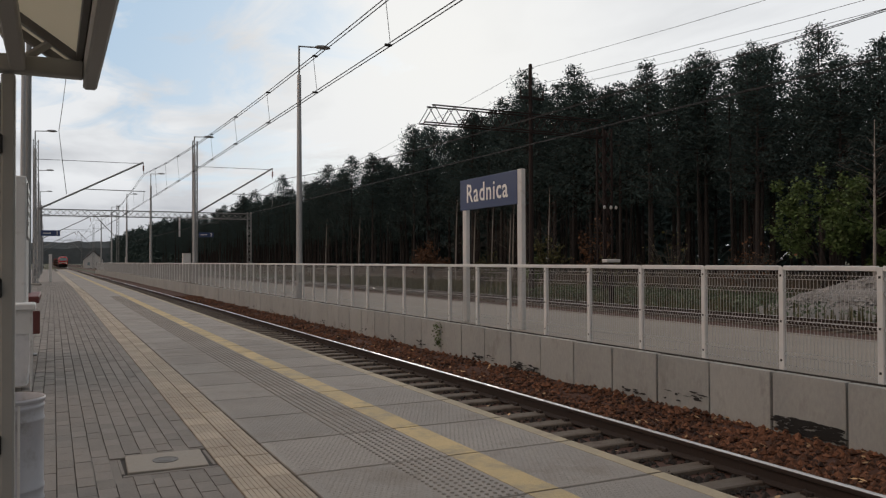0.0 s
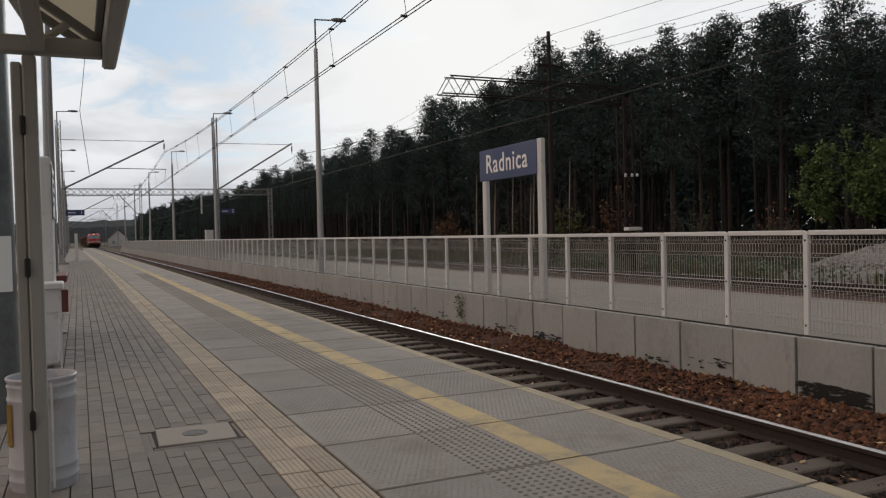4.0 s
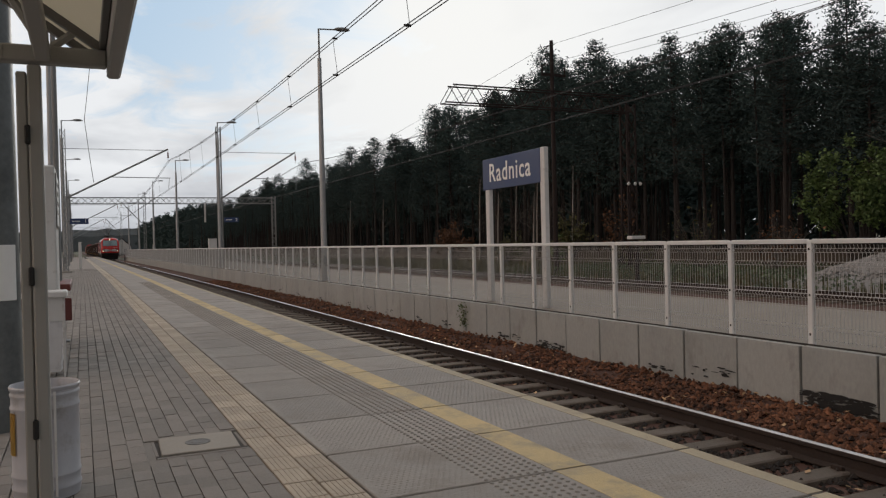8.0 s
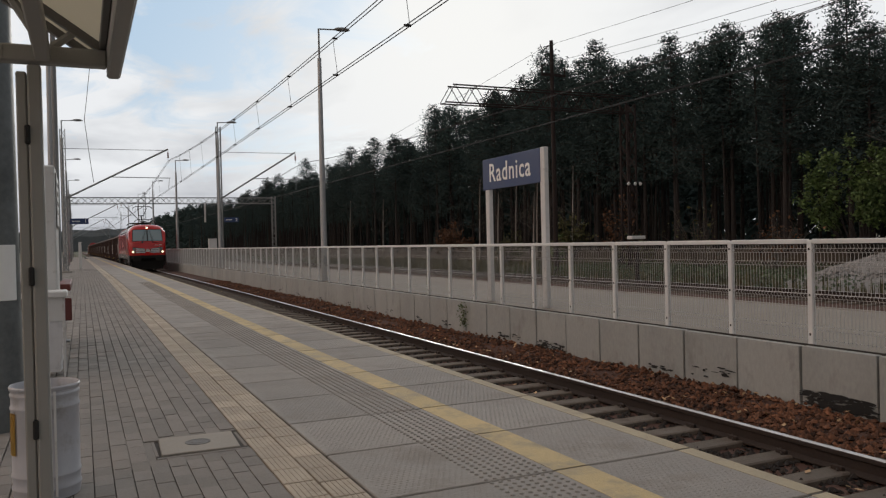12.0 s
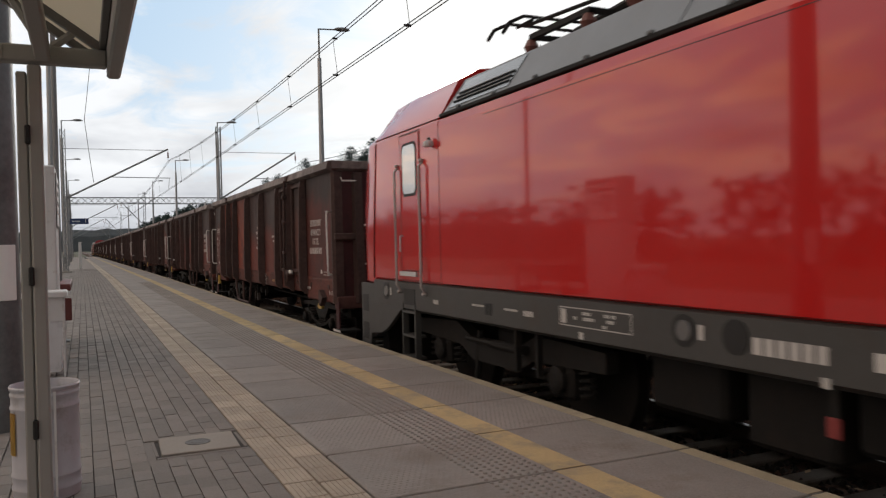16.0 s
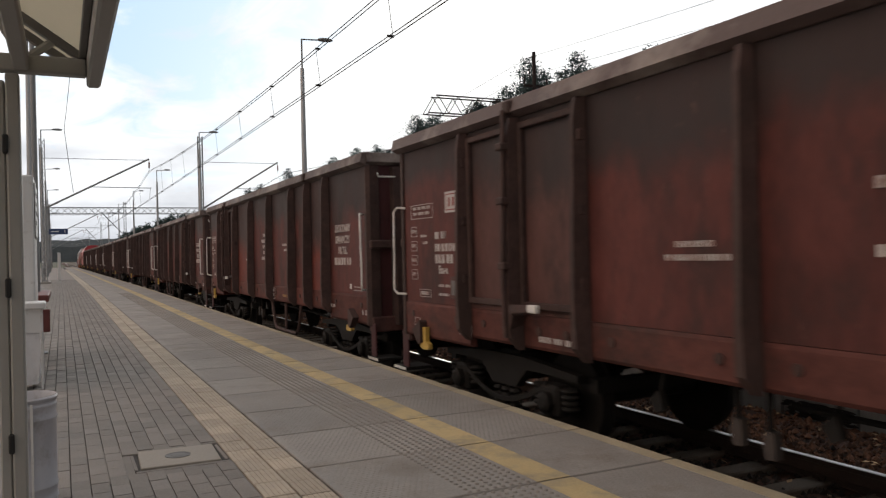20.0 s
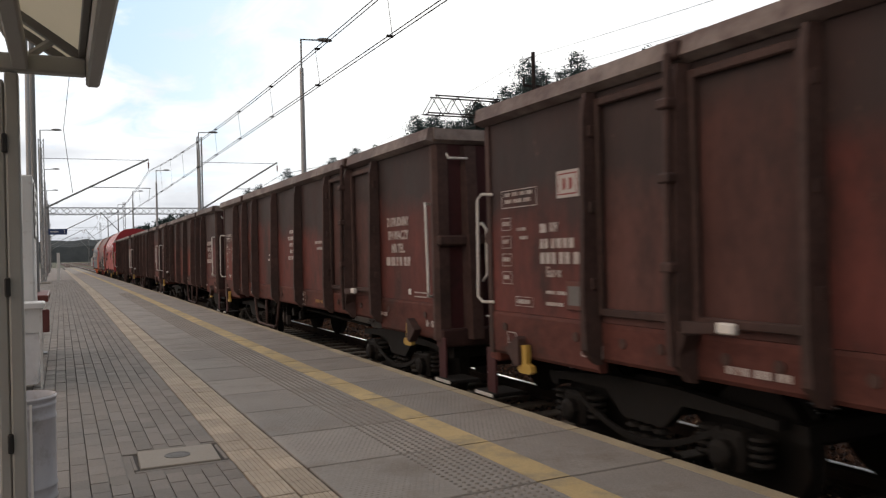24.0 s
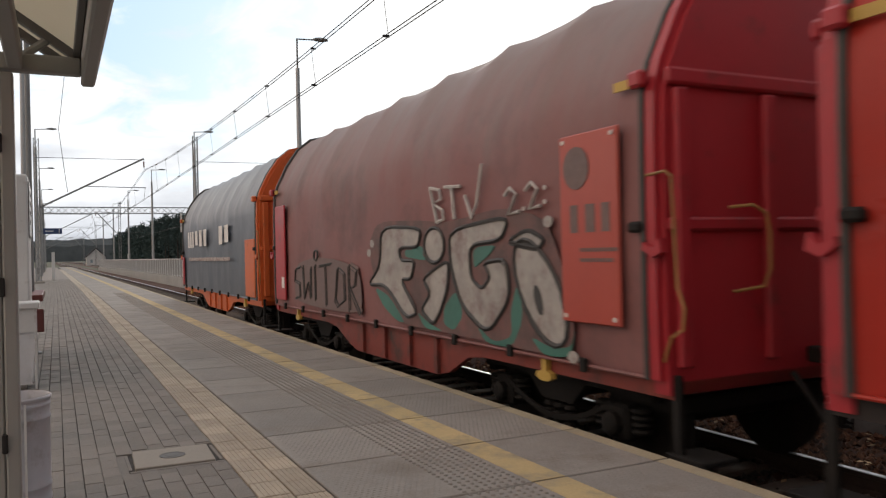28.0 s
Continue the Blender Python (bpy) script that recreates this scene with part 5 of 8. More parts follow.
        for x in (-0.5, 0.5):
            for k in range(4):
                g.lathe([(0.05, 3.72 + k * 0.09), (0.09, 3.75 + k * 0.09), (0.05, 3.81 + k * 0.09)], x, y, 10)
        part("roof_insulator", g, "board_brown", t)
    for y, w in ((8.1, 0.3), (9.9, 0.5), (11.3, 0.4)):
        part("roof_box", Shape().box(-0.98, -0.55, y - w, y + w, 3.722, 4.02, 0.03), "bogie", t)
    part("roof_cable", Shape().path([(-0.5, 7.3, 4.12), (-0.5, 8.6, 4.14), (-0.4, 9.4, 4.34), (-0.4, 11.2, 4.32), (-0.5, 12.2, 4.12)], 0.035), "bogie", t)
    part("roof_switch", Shape().box(-0.4, 0.6, 9.2, 10.4, 3.72, 4.1, 0.05), "roof_grey", t)
    collector(t, 5.85, 5.70, 1)
    collector(t, 4.0, 0.0, 1)
    collector(t, LEN - 5.85, 0.0, -1)
    collector(t, LEN - 4.0, 0.0, -1)
    return t


def collector(t, y, z_top, f):
    """A single-arm pantograph, raised to z_top or folded."""
    b = part("pantograph", Shape().box(-0.55, 0.55, y - 0.05, y, 4.14, 4.20).box(-0.55, 0.55, y + f * 1.1, y + f * 1.15, 4.14, 4.20).box(-0.58, -0.52, min(y, y + f * 1.15), max(y, y + f * 1.15), 4.14, 4.20).box(0.52, 0.58, min(y, y + f * 1.15), max(y, y + f * 1.15), 4.14, 4.20), "bogie", t, "black current collector")
    for x in (-0.55, 0.55):
        for yy in (y, y + f * 1.1):
            part("insulator", Shape().lathe([(0.05, 3.71), (0.09, 3.78), (0.05, 3.85), (0.09, 3.92), (0.05, 3.99), (0.09, 4.06), (0.05, 4.14)], x, yy, 8), "board_brown", b)
    hinge, knee, head = (y + f * 0.1, 4.26), (y + f * 1.55, 4.36), (y - f * 0.35, 4.40)
    if z_top:
        knee, head = (y + f * 1.40, 4.94), (y - f * 0.55, z_top - 0.06)
    s = Shape()
    s.rod((0, hinge[0], hinge[1]), (0, *knee), 0.05, n=8)
    s.rod((0.1, y + f * 0.5, 4.18), (0.06, *knee), 0.02, n=6)
    part("lower_arm", s, "bogie", b)
    part("upper_arm", Shape().rod((-0.22, *knee), (-0.42, *head), 0.022, n=6).rod((0.22, *knee), (0.42, *head), 0.022, n=6).rod((-0.22, *knee), (0.22, *knee), 0.035, n=6), "bogie", b)
    h = Shape()
    for d in (-0.18, 0.18):
        z = head[1] + 0.06
        h.path([(-0.82, head[0] + d, z - 0.22), (-0.73, head[0] + d, z - 0.09), (-0.54, head[0] + d, z), (0.54, head[0] + d, z), (0.73, head[0] + d, z - 0.09), (0.82, head[0] + d, z - 0.22)], 0.022)
    for x in (-0.42, 0.42):
        h.rod((x, head[0] - 0.18, head[1] + 0.03), (x, head[0] + 0.18, head[1] + 0.03), 0.02, n=6)
    part("contact_strip", h, "bogie", b)


# ---- open wagons ----
BODY = 12.80                    # length of the body; it stands 0.62 m in from the buffer faces
BAYS = (0.0, 1.76, 2.79, 3.82, 5.54, 7.26, 8.98, 10.01, 11.04, 12.80)
WX, WZ0, SILL, WZ1 = 1.365, 0.99, 1.30, 3.205


def box_outline(w, h, k, name, t, m):
    """A thin painted rectangle, drawn from its upper left corner."""
    o = part(name, Shape().box(0, w, -k, 0, 0, 0.002).box(0, w, -h, -h + k, 0, 0.002).box(0, k, -h + k, -k, 0, 0.002).box(w - k, w, -h + k, -k, 0, 0.002), "white_mark", t)
    o.matrix_basis = m
    o["kind"] = "stuff"
    return o


def open_wagon(door):
    """door 1: leaves in the second bay from the head, -1: from the tail."""
    t = thing("open_wagon", "rust-brown high-sided open freight wagon, sooty and worn", "freight wagon", (TRACK_X, 0, RAIL_Z), "open wagons")
    o = 0.62
    for sx in (-1, 1):
        for i in range(9):
            a, b = o + BAYS[i] + 0.004, o + BAYS[i + 1] - 0.004
            is_door = (door == 1 and i in (1, 2)) or (door == -1 and i in (6, 7))
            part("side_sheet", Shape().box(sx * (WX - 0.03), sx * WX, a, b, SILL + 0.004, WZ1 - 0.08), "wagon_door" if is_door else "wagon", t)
            if is_door and sx < 0:
                d = Shape()
                z0, z1 = SILL + 0.06, WZ1 - 0.14
                for q in ((a + 0.06, a + 0.11, z0, z1), (b - 0.11, b - 0.06, z0, z1), (a + 0.11, b - 0.11, z0, z0 + 0.06), (a + 0.11, b - 0.11, z1 - 0.06, z1)):
                    d.box(sx * (WX + 0.004), sx * (WX + 0.055), *q, 0.008)
                part("door_leaf_frame", d, "wagon_rib", t, "raised frame of a side door")
                for zz in (z0 + 0.25, (z0 + z1) / 2, z1 - 0.25):
                    part("door_hinge", Shape().box(sx * (WX + 0.02), sx * (WX + 0.10), (a if i in (1, 6) else b) - 0.05, (a if i in (1, 6) else b) + 0.05, zz - 0.05, zz + 0.05, 0.012), "wagon_rib", t)
        # the lower sheet is folded in a little and hangs deeper at the ends
        for i in range(9):
            a, b = o + BAYS[i] + 0.004, o + BAYS[i + 1] - 0.004
            low = WZ0 - 0.10 if i in (0, 8) else WZ0
            part("sill", Shape().prism([(sx * (WX - 0.07), low), (sx * (WX - 0.016), low), (sx * (WX + 0.006), low + 0.03), (sx * (WX + 0.012), SILL - 0.03), (sx * (WX + 0.004), SILL), (sx * (WX - 0.07), SILL)], a, b), "wagon_sill", t, "rust-brown folded lower sheet")
            if sx < 0:
                for yy in (a + 0.3, b - 0.3):
                    part("tie_eye", Shape().lathe([(0.040, -WX - 0.024), (0.040, -WX - 0.014), (0.020, -WX - 0.012)], yy, 1.16, 10, "x"), "wagon_rib", t)
        part("rim", Shape().prism([(sx * (WX - 0.04), WZ1 - 0.08), (sx * (WX + 0.03), WZ1 - 0.08), (sx * (WX + 0.115), WZ1 - 0.04), (sx * (WX + 0.085), WZ1 + 0.09), (sx * (WX - 0.02), WZ1 + 0.105), (sx * (WX - 0.06), WZ1 + 0.06)], o - 0.05, o + BODY + 0.05), "wagon_rim", t, "dusty paler top rim")
        for i in range(1, 9):
            y = o + BAYS[i]
            s = Shape()
            s.loft([[(sx * x, y + d, z) for x, d in ((WX + 0.014, -w - 0.012), (WX + q, -w + 0.008), (WX + q, w - 0.008), (WX + 0.014, w + 0.012))]
                    for z, q, w in ((WZ0 - 0.02, 0.05, 0.042), (WZ0 + 0.10, 0.155, 0.046), (SILL + 0.12, 0.165, 0.036), (WZ1 - 0.25, 0.13, 0.033), (WZ1 - 0.085, 0.10, 0.033))])
            part("rib", s, "wagon_rib", t)
        if sx < 0:
            for y in (o + BAYS[2], o + BAYS[7]):
                part("rim_lug", Shape().box(-WX - 0.14, -WX - 0.05, y - 0.06, y + 0.06, WZ1 - 0.06, WZ1 + 0.07, 0.015), "wagon_rib", t)
            yc = o + (BAYS[2] if door == 1 else BAYS[7])
            part("lock_bar", Shape().path([(-WX - 0.17, yc + 0.02, WZ0 + 0.10), (-WX - 0.19, yc + 0.02, SILL + 0.3), (-WX - 0.15, yc + 0.02, WZ1 - 0.02)], 0.026, 8), "wagon_rib", t)
            for zz in (SILL + 0.45, SILL + 1.05, SILL + 1.55):
                part("bar_guide", Shape().box(-WX - 0.215, -WX - 0.12, yc - 0.035, yc + 0.075, zz - 0.035, zz + 0.035, 0.012), "wagon_rib", t)
            part("lock_lever", Shape().loft([[(-WX - 0.20, yc - 0.10, SILL + 0.02), (-WX - 0.16, yc - 0.10, SILL + 0.02), (-WX - 0.16, yc - 0.10, SILL + 0.10), (-WX - 0.20, yc - 0.10, SILL + 0.10)], [(-WX - 0.21, yc - 0.42, SILL + 0.05), (-WX - 0.17, yc - 0.42, SILL + 0.05), (-WX - 0.17, yc - 0.42, SILL + 0.11), (-WX - 0.21, yc - 0.42, SILL + 0.11)]]), "wagon_rib", t)
            part("lever_end", Shape().box(-WX - 0.215, -WX - 0.165, yc - 0.56, yc - 0.42, SILL + 0.045, SILL + 0.115, 0.01), "white_rail", t, "white lever end")
            part("lock_bracket", Shape().prism([(yc - 0.10, SILL + 0.0), (yc + 0.08, SILL + 0.08), (yc + 0.08, WZ0 + 0.14), (yc + 0.0, WZ0 + 0.10)], -WX - 0.16, -WX - 0.02, "x"), "wagon_rib", t)
    for y0, f in ((o, 1), (o + BODY, -1)):
        part("end_sheet", Shape().box(-WX, WX, y0, y0 + f * 0.04, WZ0, WZ1 - 0.06), "wagon_end", t)
        part("end_rim", Shape().prism([(y0 - f * 0.10, WZ1 - 0.04), (y0 - f * 0.07, WZ1 + 0.09), (y0 + f * 0.04, WZ1 + 0.105), (y0 + f * 0.05, WZ1 - 0.06), (y0 - f * 0.02, WZ1 - 0.08)], -WX - 0.03, WX + 0.03, "x"), "wagon_rim", t)
        for x in (-0.94, 0.0, 0.94):
            part("end_rib", Shape().loft([[(x - 0.09, y0 - f * 0.002, z), (x - 0.07, y0 - f * q, z), (x + 0.07, y0 - f * q, z), (x + 0.09, y0 - f * 0.002, z)] for z, q in ((WZ0 - 0.1, 0.20), (WZ0 + 0.6, 0.17), (WZ1 - 0.1, 0.08))]), "wagon_rib", t)
        part("end_beam", Shape().box(-WX, WX, y0 - f * 0.10, y0 - f * 0.002, 1.96, 2.08, 0.02), "wagon_rib", t)
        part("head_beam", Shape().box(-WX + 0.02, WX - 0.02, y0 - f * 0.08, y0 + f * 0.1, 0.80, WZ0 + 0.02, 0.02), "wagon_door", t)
        for sx in (-1, 1):
            part("corner_post", Shape().prism([(sx * (WX - 0.16), y0 - f * 0.03), (sx * (WX - 0.02), y0 - f * 0.04), (sx * (WX + 0.025), y0 + f * 0.01), (sx * (WX + 0.02), y0 + f * 0.075), (sx * (WX - 0.16), y0 + f * 0.09)], WZ0 - 0.10, WZ1 - 0.08, "z"), "wagon_rib", t)
            part("grab_rail", Shape().path([(sx * (WX + 0.015), y0 + f * 0.12, 2.44), (sx * (WX + 0.10), y0 + f * 0.06, 2.45), (sx * (WX + 0.12), y0 + f * 0.0, 2.40), (sx * (WX + 0.12), y0 - f * 0.03, 1.44), (sx * (WX + 0.10), y0 + f * 0.02, 1.39), (sx * (WX + 0.015), y0 + f * 0.10, 1.385)], 0.0145, 8), "white_rail", t, "white corner grab rail")
            if f < 0:
                part("grab_rail", Shape().path([(sx * 1.18, y0 + 0.02, 2.16), (sx * 1.18, y0 + 0.20, 2.17), (sx * 1.18, y0 + 0.26, 2.12), (sx * 1.18, y0 + 0.26, 1.56), (sx * 1.18, y0 + 0.20, 1.50), (sx * 1.18, y0 + 0.02, 1.50)], 0.0145, 8), "white_rail", t, "white end grab rail")
                part("ladder_rung", Shape().rod((sx * 1.18, y0 + 0.16, 1.78), (sx * 0.72, y0 + 0.14, 1.78), 0.013, n=6), "white_rail", t)
                part("grab_rail", Shape().path([(sx * 1.26, y0 + 0.02, 2.88), (sx * 1.26, y0 + 0.13, 2.88), (sx * 1.26, y0 + 0.15, 2.82), (sx * 1.26, y0 + 0.15, 2.36), (sx * 1.26, y0 + 0.02, 2.34)], 0.015, 8), "white_rail", t, "white end grab rail")
            else:
                part("grab_rail", Shape().path([(sx * 0.86, y0 - 0.02, 2.20), (sx * 0.84, y0 - 0.14, 2.21), (sx * 0.80, y0 - 0.17, 2.14), (sx * 0.80, y0 - 0.17, 1.62), (sx * 0.84, y0 - 0.14, 1.55), (sx * 0.86, y0 - 0.02, 1.55)], 0.017, 8), "white_rail", t, "white end grab rail")
            part("grab_rail", Shape().path([(sx * 1.22, y0 - f * 0.02, 3.02), (sx * 1.22, y0 - f * 0.08, 2.96), (sx * 0.98, y0 - f * 0.08, 2.96), (sx * 0.98, y0 - f * 0.02, 3.02)], 0.014, 8), "white_rail", t, "small white top grab rail")
            part("foot_step", Shape().box(sx * (WX - 0.34), sx * (WX + 0.02), y0 - f * 0.34, y0 + f * 0.05, 0.43, 0.47, 0.006), "bogie", t)
            part("step_hanger", Shape().box(sx * (WX - 0.045), sx * (WX - 0.02), y0 - f * 0.14, y0 + f * 0.03, 0.468, 0.92, 0.006), "wagon_end", t)
            part("step_edge", Shape().box(sx * (WX + 0.021), sx * (WX + 0.026), y0 - f * 0.33, y0 + f * 0.04, 0.435, 0.468), "white_rail", t)
            part("tow_hook", Shape().prism([(y0 + f * y, z) for y, z in ((0.68, 1.02), (0.76, 1.03), (0.755, 0.86), (0.83, 0.84), (0.845, 0.79), (0.80, 0.765), (0.66, 0.765), (0.60, 0.79), (0.62, 0.83), (0.69, 0.85))], sx * (WX + 0.02), sx * (WX + 0.07), "x"), "hook_yellow", t, "yellow tow hook")
            part("hook_bracket", Shape().prism([(y0 + f * 0.44, 0.98), (y0 + f * 0.64, 1.10), (y0 + f * 0.67, 1.08), (y0 + f * 0.67, 0.84), (y0 + f * 0.60, 0.82)], sx * (WX + 0.008), sx * (WX + 0.10), "x"), "wagon_rib", t)
            part("buffer_mark", Shape().box(sx * 0.875 - 0.09, sx * 0.875 + 0.09, y0 - f * 0.47, y0 - f * 0.40, 1.165, 1.172), "white_rail", t)
        buffers(t, 0.0 if f > 0 else L_OPEN, -f)
    part("floor", Shape().box(-WX + 0.05, WX - 0.05, o + 0.05, o + BODY - 0.05, 1.10, 1.20), "wagon_rib", t)
    part("centre_sill", Shape().box(-0.25, 0.25, o, o + BODY, 0.80, 1.10), "bogie", t)
    for yb in (L_OPEN / 2 - 4.5, L_OPEN / 2 + 4.5):
        bogie(t, yb)
    # brake rigging frame hanging under the sill, and the gear behind it
    yf = 5.15 if door == -1 else L_OPEN - 5.15
    x = -WX - 0.01
    part("brake_frame", Shape().path([(x, yf - 1.06, 0.98), (x, yf - 0.95, 0.72), (x, yf - 0.84, 0.53), (x, yf - 0.70, 0.46), (x, yf + 0.70, 0.46), (x, yf + 0.84, 0.53), (x, yf + 0.95, 0.72), (x, yf + 1.06, 0.98)], 0.030, 8).rod((x, yf, 0.46), (x, yf, 0.98), 0.028, n=6), "wagon_rib", t, "bent tube frame under the sill")
    part("brake_cylinder", Shape().lathe([(0.05, 8.2), (0.17, 8.26), (0.17, 9.0), (0.05, 9.1)], 0.78, -0.7, 14, "y").rod((-0.7, 4.6, 0.72), (-0.7, 8.2, 0.78), 0.025, n=6), "bogie", t)
    part("air_tank", Shape().lathe([(0.06, 6.0), (0.19, 6.08), (0.19, 7.2), (0.06, 7.28)], 0.70, 0.25, 14, "y"), "bogie", t)
    for y, z in ((7.0, 0.70), (7.5, 0.74), (9.0, 0.66)):
        part("brake_lever", Shape().prism([(y - 0.07, z + 0.02), (y + 0.02, z - 0.02), (y + 0.08, z + 0.08), (y - 0.02, z + 0.16)], -1.20, -1.14, "x").rod((-1.17, y, z + 0.1), (-1.10, y, 1.0), 0.018, n=6), "bogie", t, "brake gear under the floor")
    # lettering near the head
    x = -WX - 0.006
    for row, (text, z) in enumerate((("ZATRUDNIMY", 2.28), ("SPAWACZY", 2.11), ("NR TEL.", 1.945))):
        words(text, 0.155, "white_mark", t, on_side(x, o + 1.10, z), squash=0.72 if row == 0 else 0.80, bold=0.004)
    bars([[0.13, 0.14, 0.22, 0.22]], 0.11, 0, "white_mark", t, on_side(x, o + 1.50, 1.84))
    bars([0.36], 0.015, 0.03, "white_mark", t, on_side(x, o + 0.62, 1.42))
    bars([0.36], 0.015, 0.03, "white_mark", t, on_side(x, o + 0.62, 1.37))
    words("Sr  Sl", 0.10, "white_mark", t, on_side(x - 0.014, o + 0.17, 1.06), bold=0.002)
    part("label_plate", Shape().box(x, x - 0.004, o + 0.72, o + 0.79, 1.38, 1.45), "white_rail", t)
    # along the middle
    bars([[-0.07, 0.38], [0.62]], 0.042, 0.05, "white_mark", t, on_side(x, o + 8.06, 1.93))
    bars([[-0.10, 0.40], [0.58], [-0.06, 0.52], [-0.10, 0.44], [0.72]], 0.065, 0.055, "white_mark", t, on_side(x, o + 6.45, 2.36))
    bars([[0.60], [-0.08, 0.44]], 0.045, 0.055, "white_mark", t, on_side(x, o + 4.72, 2.12))
    box_outline(0.46, 0.22, 0.010, "painted_box", t, on_side(x - 0.014, o + 5.78, 1.25))
    bars([[0.12, 0.20], [0.2, 0.1]], 0.04, 0.045, "white_mark", t, on_side(x - 0.014, o + 5.74, 1.22))
    bars([[0.28, 0.14]], 0.05, 0.045, "label_orange", t, on_side(x - 0.014, o + 4.72, 1.15))
    for y in (o + 2.0, o + 9.7):
        bars([[0.2, 0.14, 0.12]], 0.05, 0.04, "white_mark", t, on_side(x - 0.014, y, 1.12))
    # data field near the tail
    e = o + BODY
    box_outline(0.62, 0.17, 0.008, "load_table", t, on_side(x, e - 0.28, 2.46))
    bars([[0.10, 0.10, 0.10, 0.10], [0.12, 0.16, 0.12]], 0.035, 0.03, "white_mark", t, on_side(x, e - 0.34, 2.435))
    for k in range(4):
        box_outline(0.17, 0.12, 0.006, "painted_box", t, on_side(x, e - 0.27, 2.20 - 0.17 * k))
    bars([[0.13], [0.11], [0.12], [0.10]], 0.04, 0.13, "white_mark", t, on_side(x, e - 0.29, 2.165))
    bars([[0.16], [-0.02, 0.14]], 0.03, 0.05, "white_mark", t, on_side(x, e - 0.55, 2.10))
    words("RIV", 0.115, "white_mark", t, on_side(x, e - 1.16, 2.08), squash=0.8, bold=0.003)
    bars([[0.10]], 0.08, 0, "white_mark", t, on_side(x, e - 0.94, 2.12))
    bars([[0.14, 0.36]], 0.085, 0, "white_mark", t, on_side(x, e - 0.94, 1.985))
    bars([[0.26, 0.18, 0.08]], 0.10, 0, "white_mark", t, on_side(x, e - 0.94, 1.865))
    words("Eas-x", 0.125, "white_mark", t, on_side(x, e - 1.14, 1.69), squash=0.85, bold=0.003)
    bars([[0.14, 0.14], [0.26]], 0.03, 0.07, "white_mark", t, on_side(x, e - 1.02, 1.53))
    box_outline(0.30, 0.09, 0.006, "painted_box", t, on_side(x, e - 0.50, 1.46))
    bars([[0.22]], 0.04, 0, "white_mark", t, on_side(x, e - 0.53, 1.435))
    emblem(t, on_side(x, e - 1.38, 2.44), 0.32, "mark_white")
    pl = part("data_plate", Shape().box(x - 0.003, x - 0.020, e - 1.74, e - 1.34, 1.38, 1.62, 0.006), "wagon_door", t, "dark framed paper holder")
    part("plate_sheet", Shape().box(x - 0.021, x - 0.024, e - 1.70, e - 1.38, 1.42, 1.58), "grey_gear", pl)
    for y in (e - 0.42, e - 1.60):
        box_outline(0.15 if y > e - 1 else 0.28, 0.11, 0.008, "painted_box", t, on_side(x - 0.014, y + 0.06, 1.12))
    bars([[0.08, 0.10]], 0.05, 0, "white_mark", t, on_side(x - 0.014, e - 1.58, 1.09))
    # brake blocks and a cock handle hanging by the inner wheel
    for y, z in ((8.23, 0.66), (7.96, 0.62)):
        part("brake_block", Shape().prism([(y - 0.05, z - 0.09), (y + 0.03, z - 0.10), (y + 0.05, z), (y + 0.03, z + 0.09), (y - 0.04, z + 0.08)], -1.20, -1.13, "x"), "rib_dust", t, "dusty brake block")
        part("block_hanger", Shape().box(-1.20, -1.16, y - 0.012, y + 0.008, z + 0.07, 1.10), "bogie", t)
    return t


def end_marks(t, spots, disc, rails):
    """Warning plates and thin rails on the leading end of a wagon."""
    o = 0.62
    for px, pz in spots:
        part("warning_triangle", Shape().prism([(px - 0.075, pz - 0.065), (px + 0.075, pz - 0.065), (px, pz + 0.07)], o - 0.012, o - 0.004), "mark_yellow", t, "yellow warning triangle")
    part("warning_disc", Shape().lathe([(0.085, o - 0.012), (0.085, o - 0.004)], disc[1], disc[0], 16, "y"), "label_orange", t, "orange warning disc")
    part("disc_mark", Shape().lathe([(0.055, o - 0.016), (0.055, o - 0.0125)], disc[1], disc[0], 14, "y"), "emblem_red", t)
    for x0, x1, z in rails:
        part("end_rail", Shape().rod((x0, o - 0.05, z), (x1, o - 0.05, z), 0.012, n=6), "white_rail", t, "thin white end rail")
        for x in (x0, x1):
            part("rail_bracket", Shape().rod((x, o - 0.05, z), (x, o - 0.002, z), 0.010, n=6), "white_rail", t)


def ring_shape(x, y, z, r, k):
    s = Shape()
    pts = [(x, y + r * math.cos(a), z + r * math.sin(a)) for a in [2 * math.pi * i / 18 for i in range(19)]]
    s.path(pts, k, 6)
    for i in range(3):
        a = i * math.pi / 3
        s.rod((x, y - r * math.cos(a), z - r * math.sin(a)), (x, y + r * math.cos(a), z + r * math.sin(a)), k * 0.7, n=5)
    return s


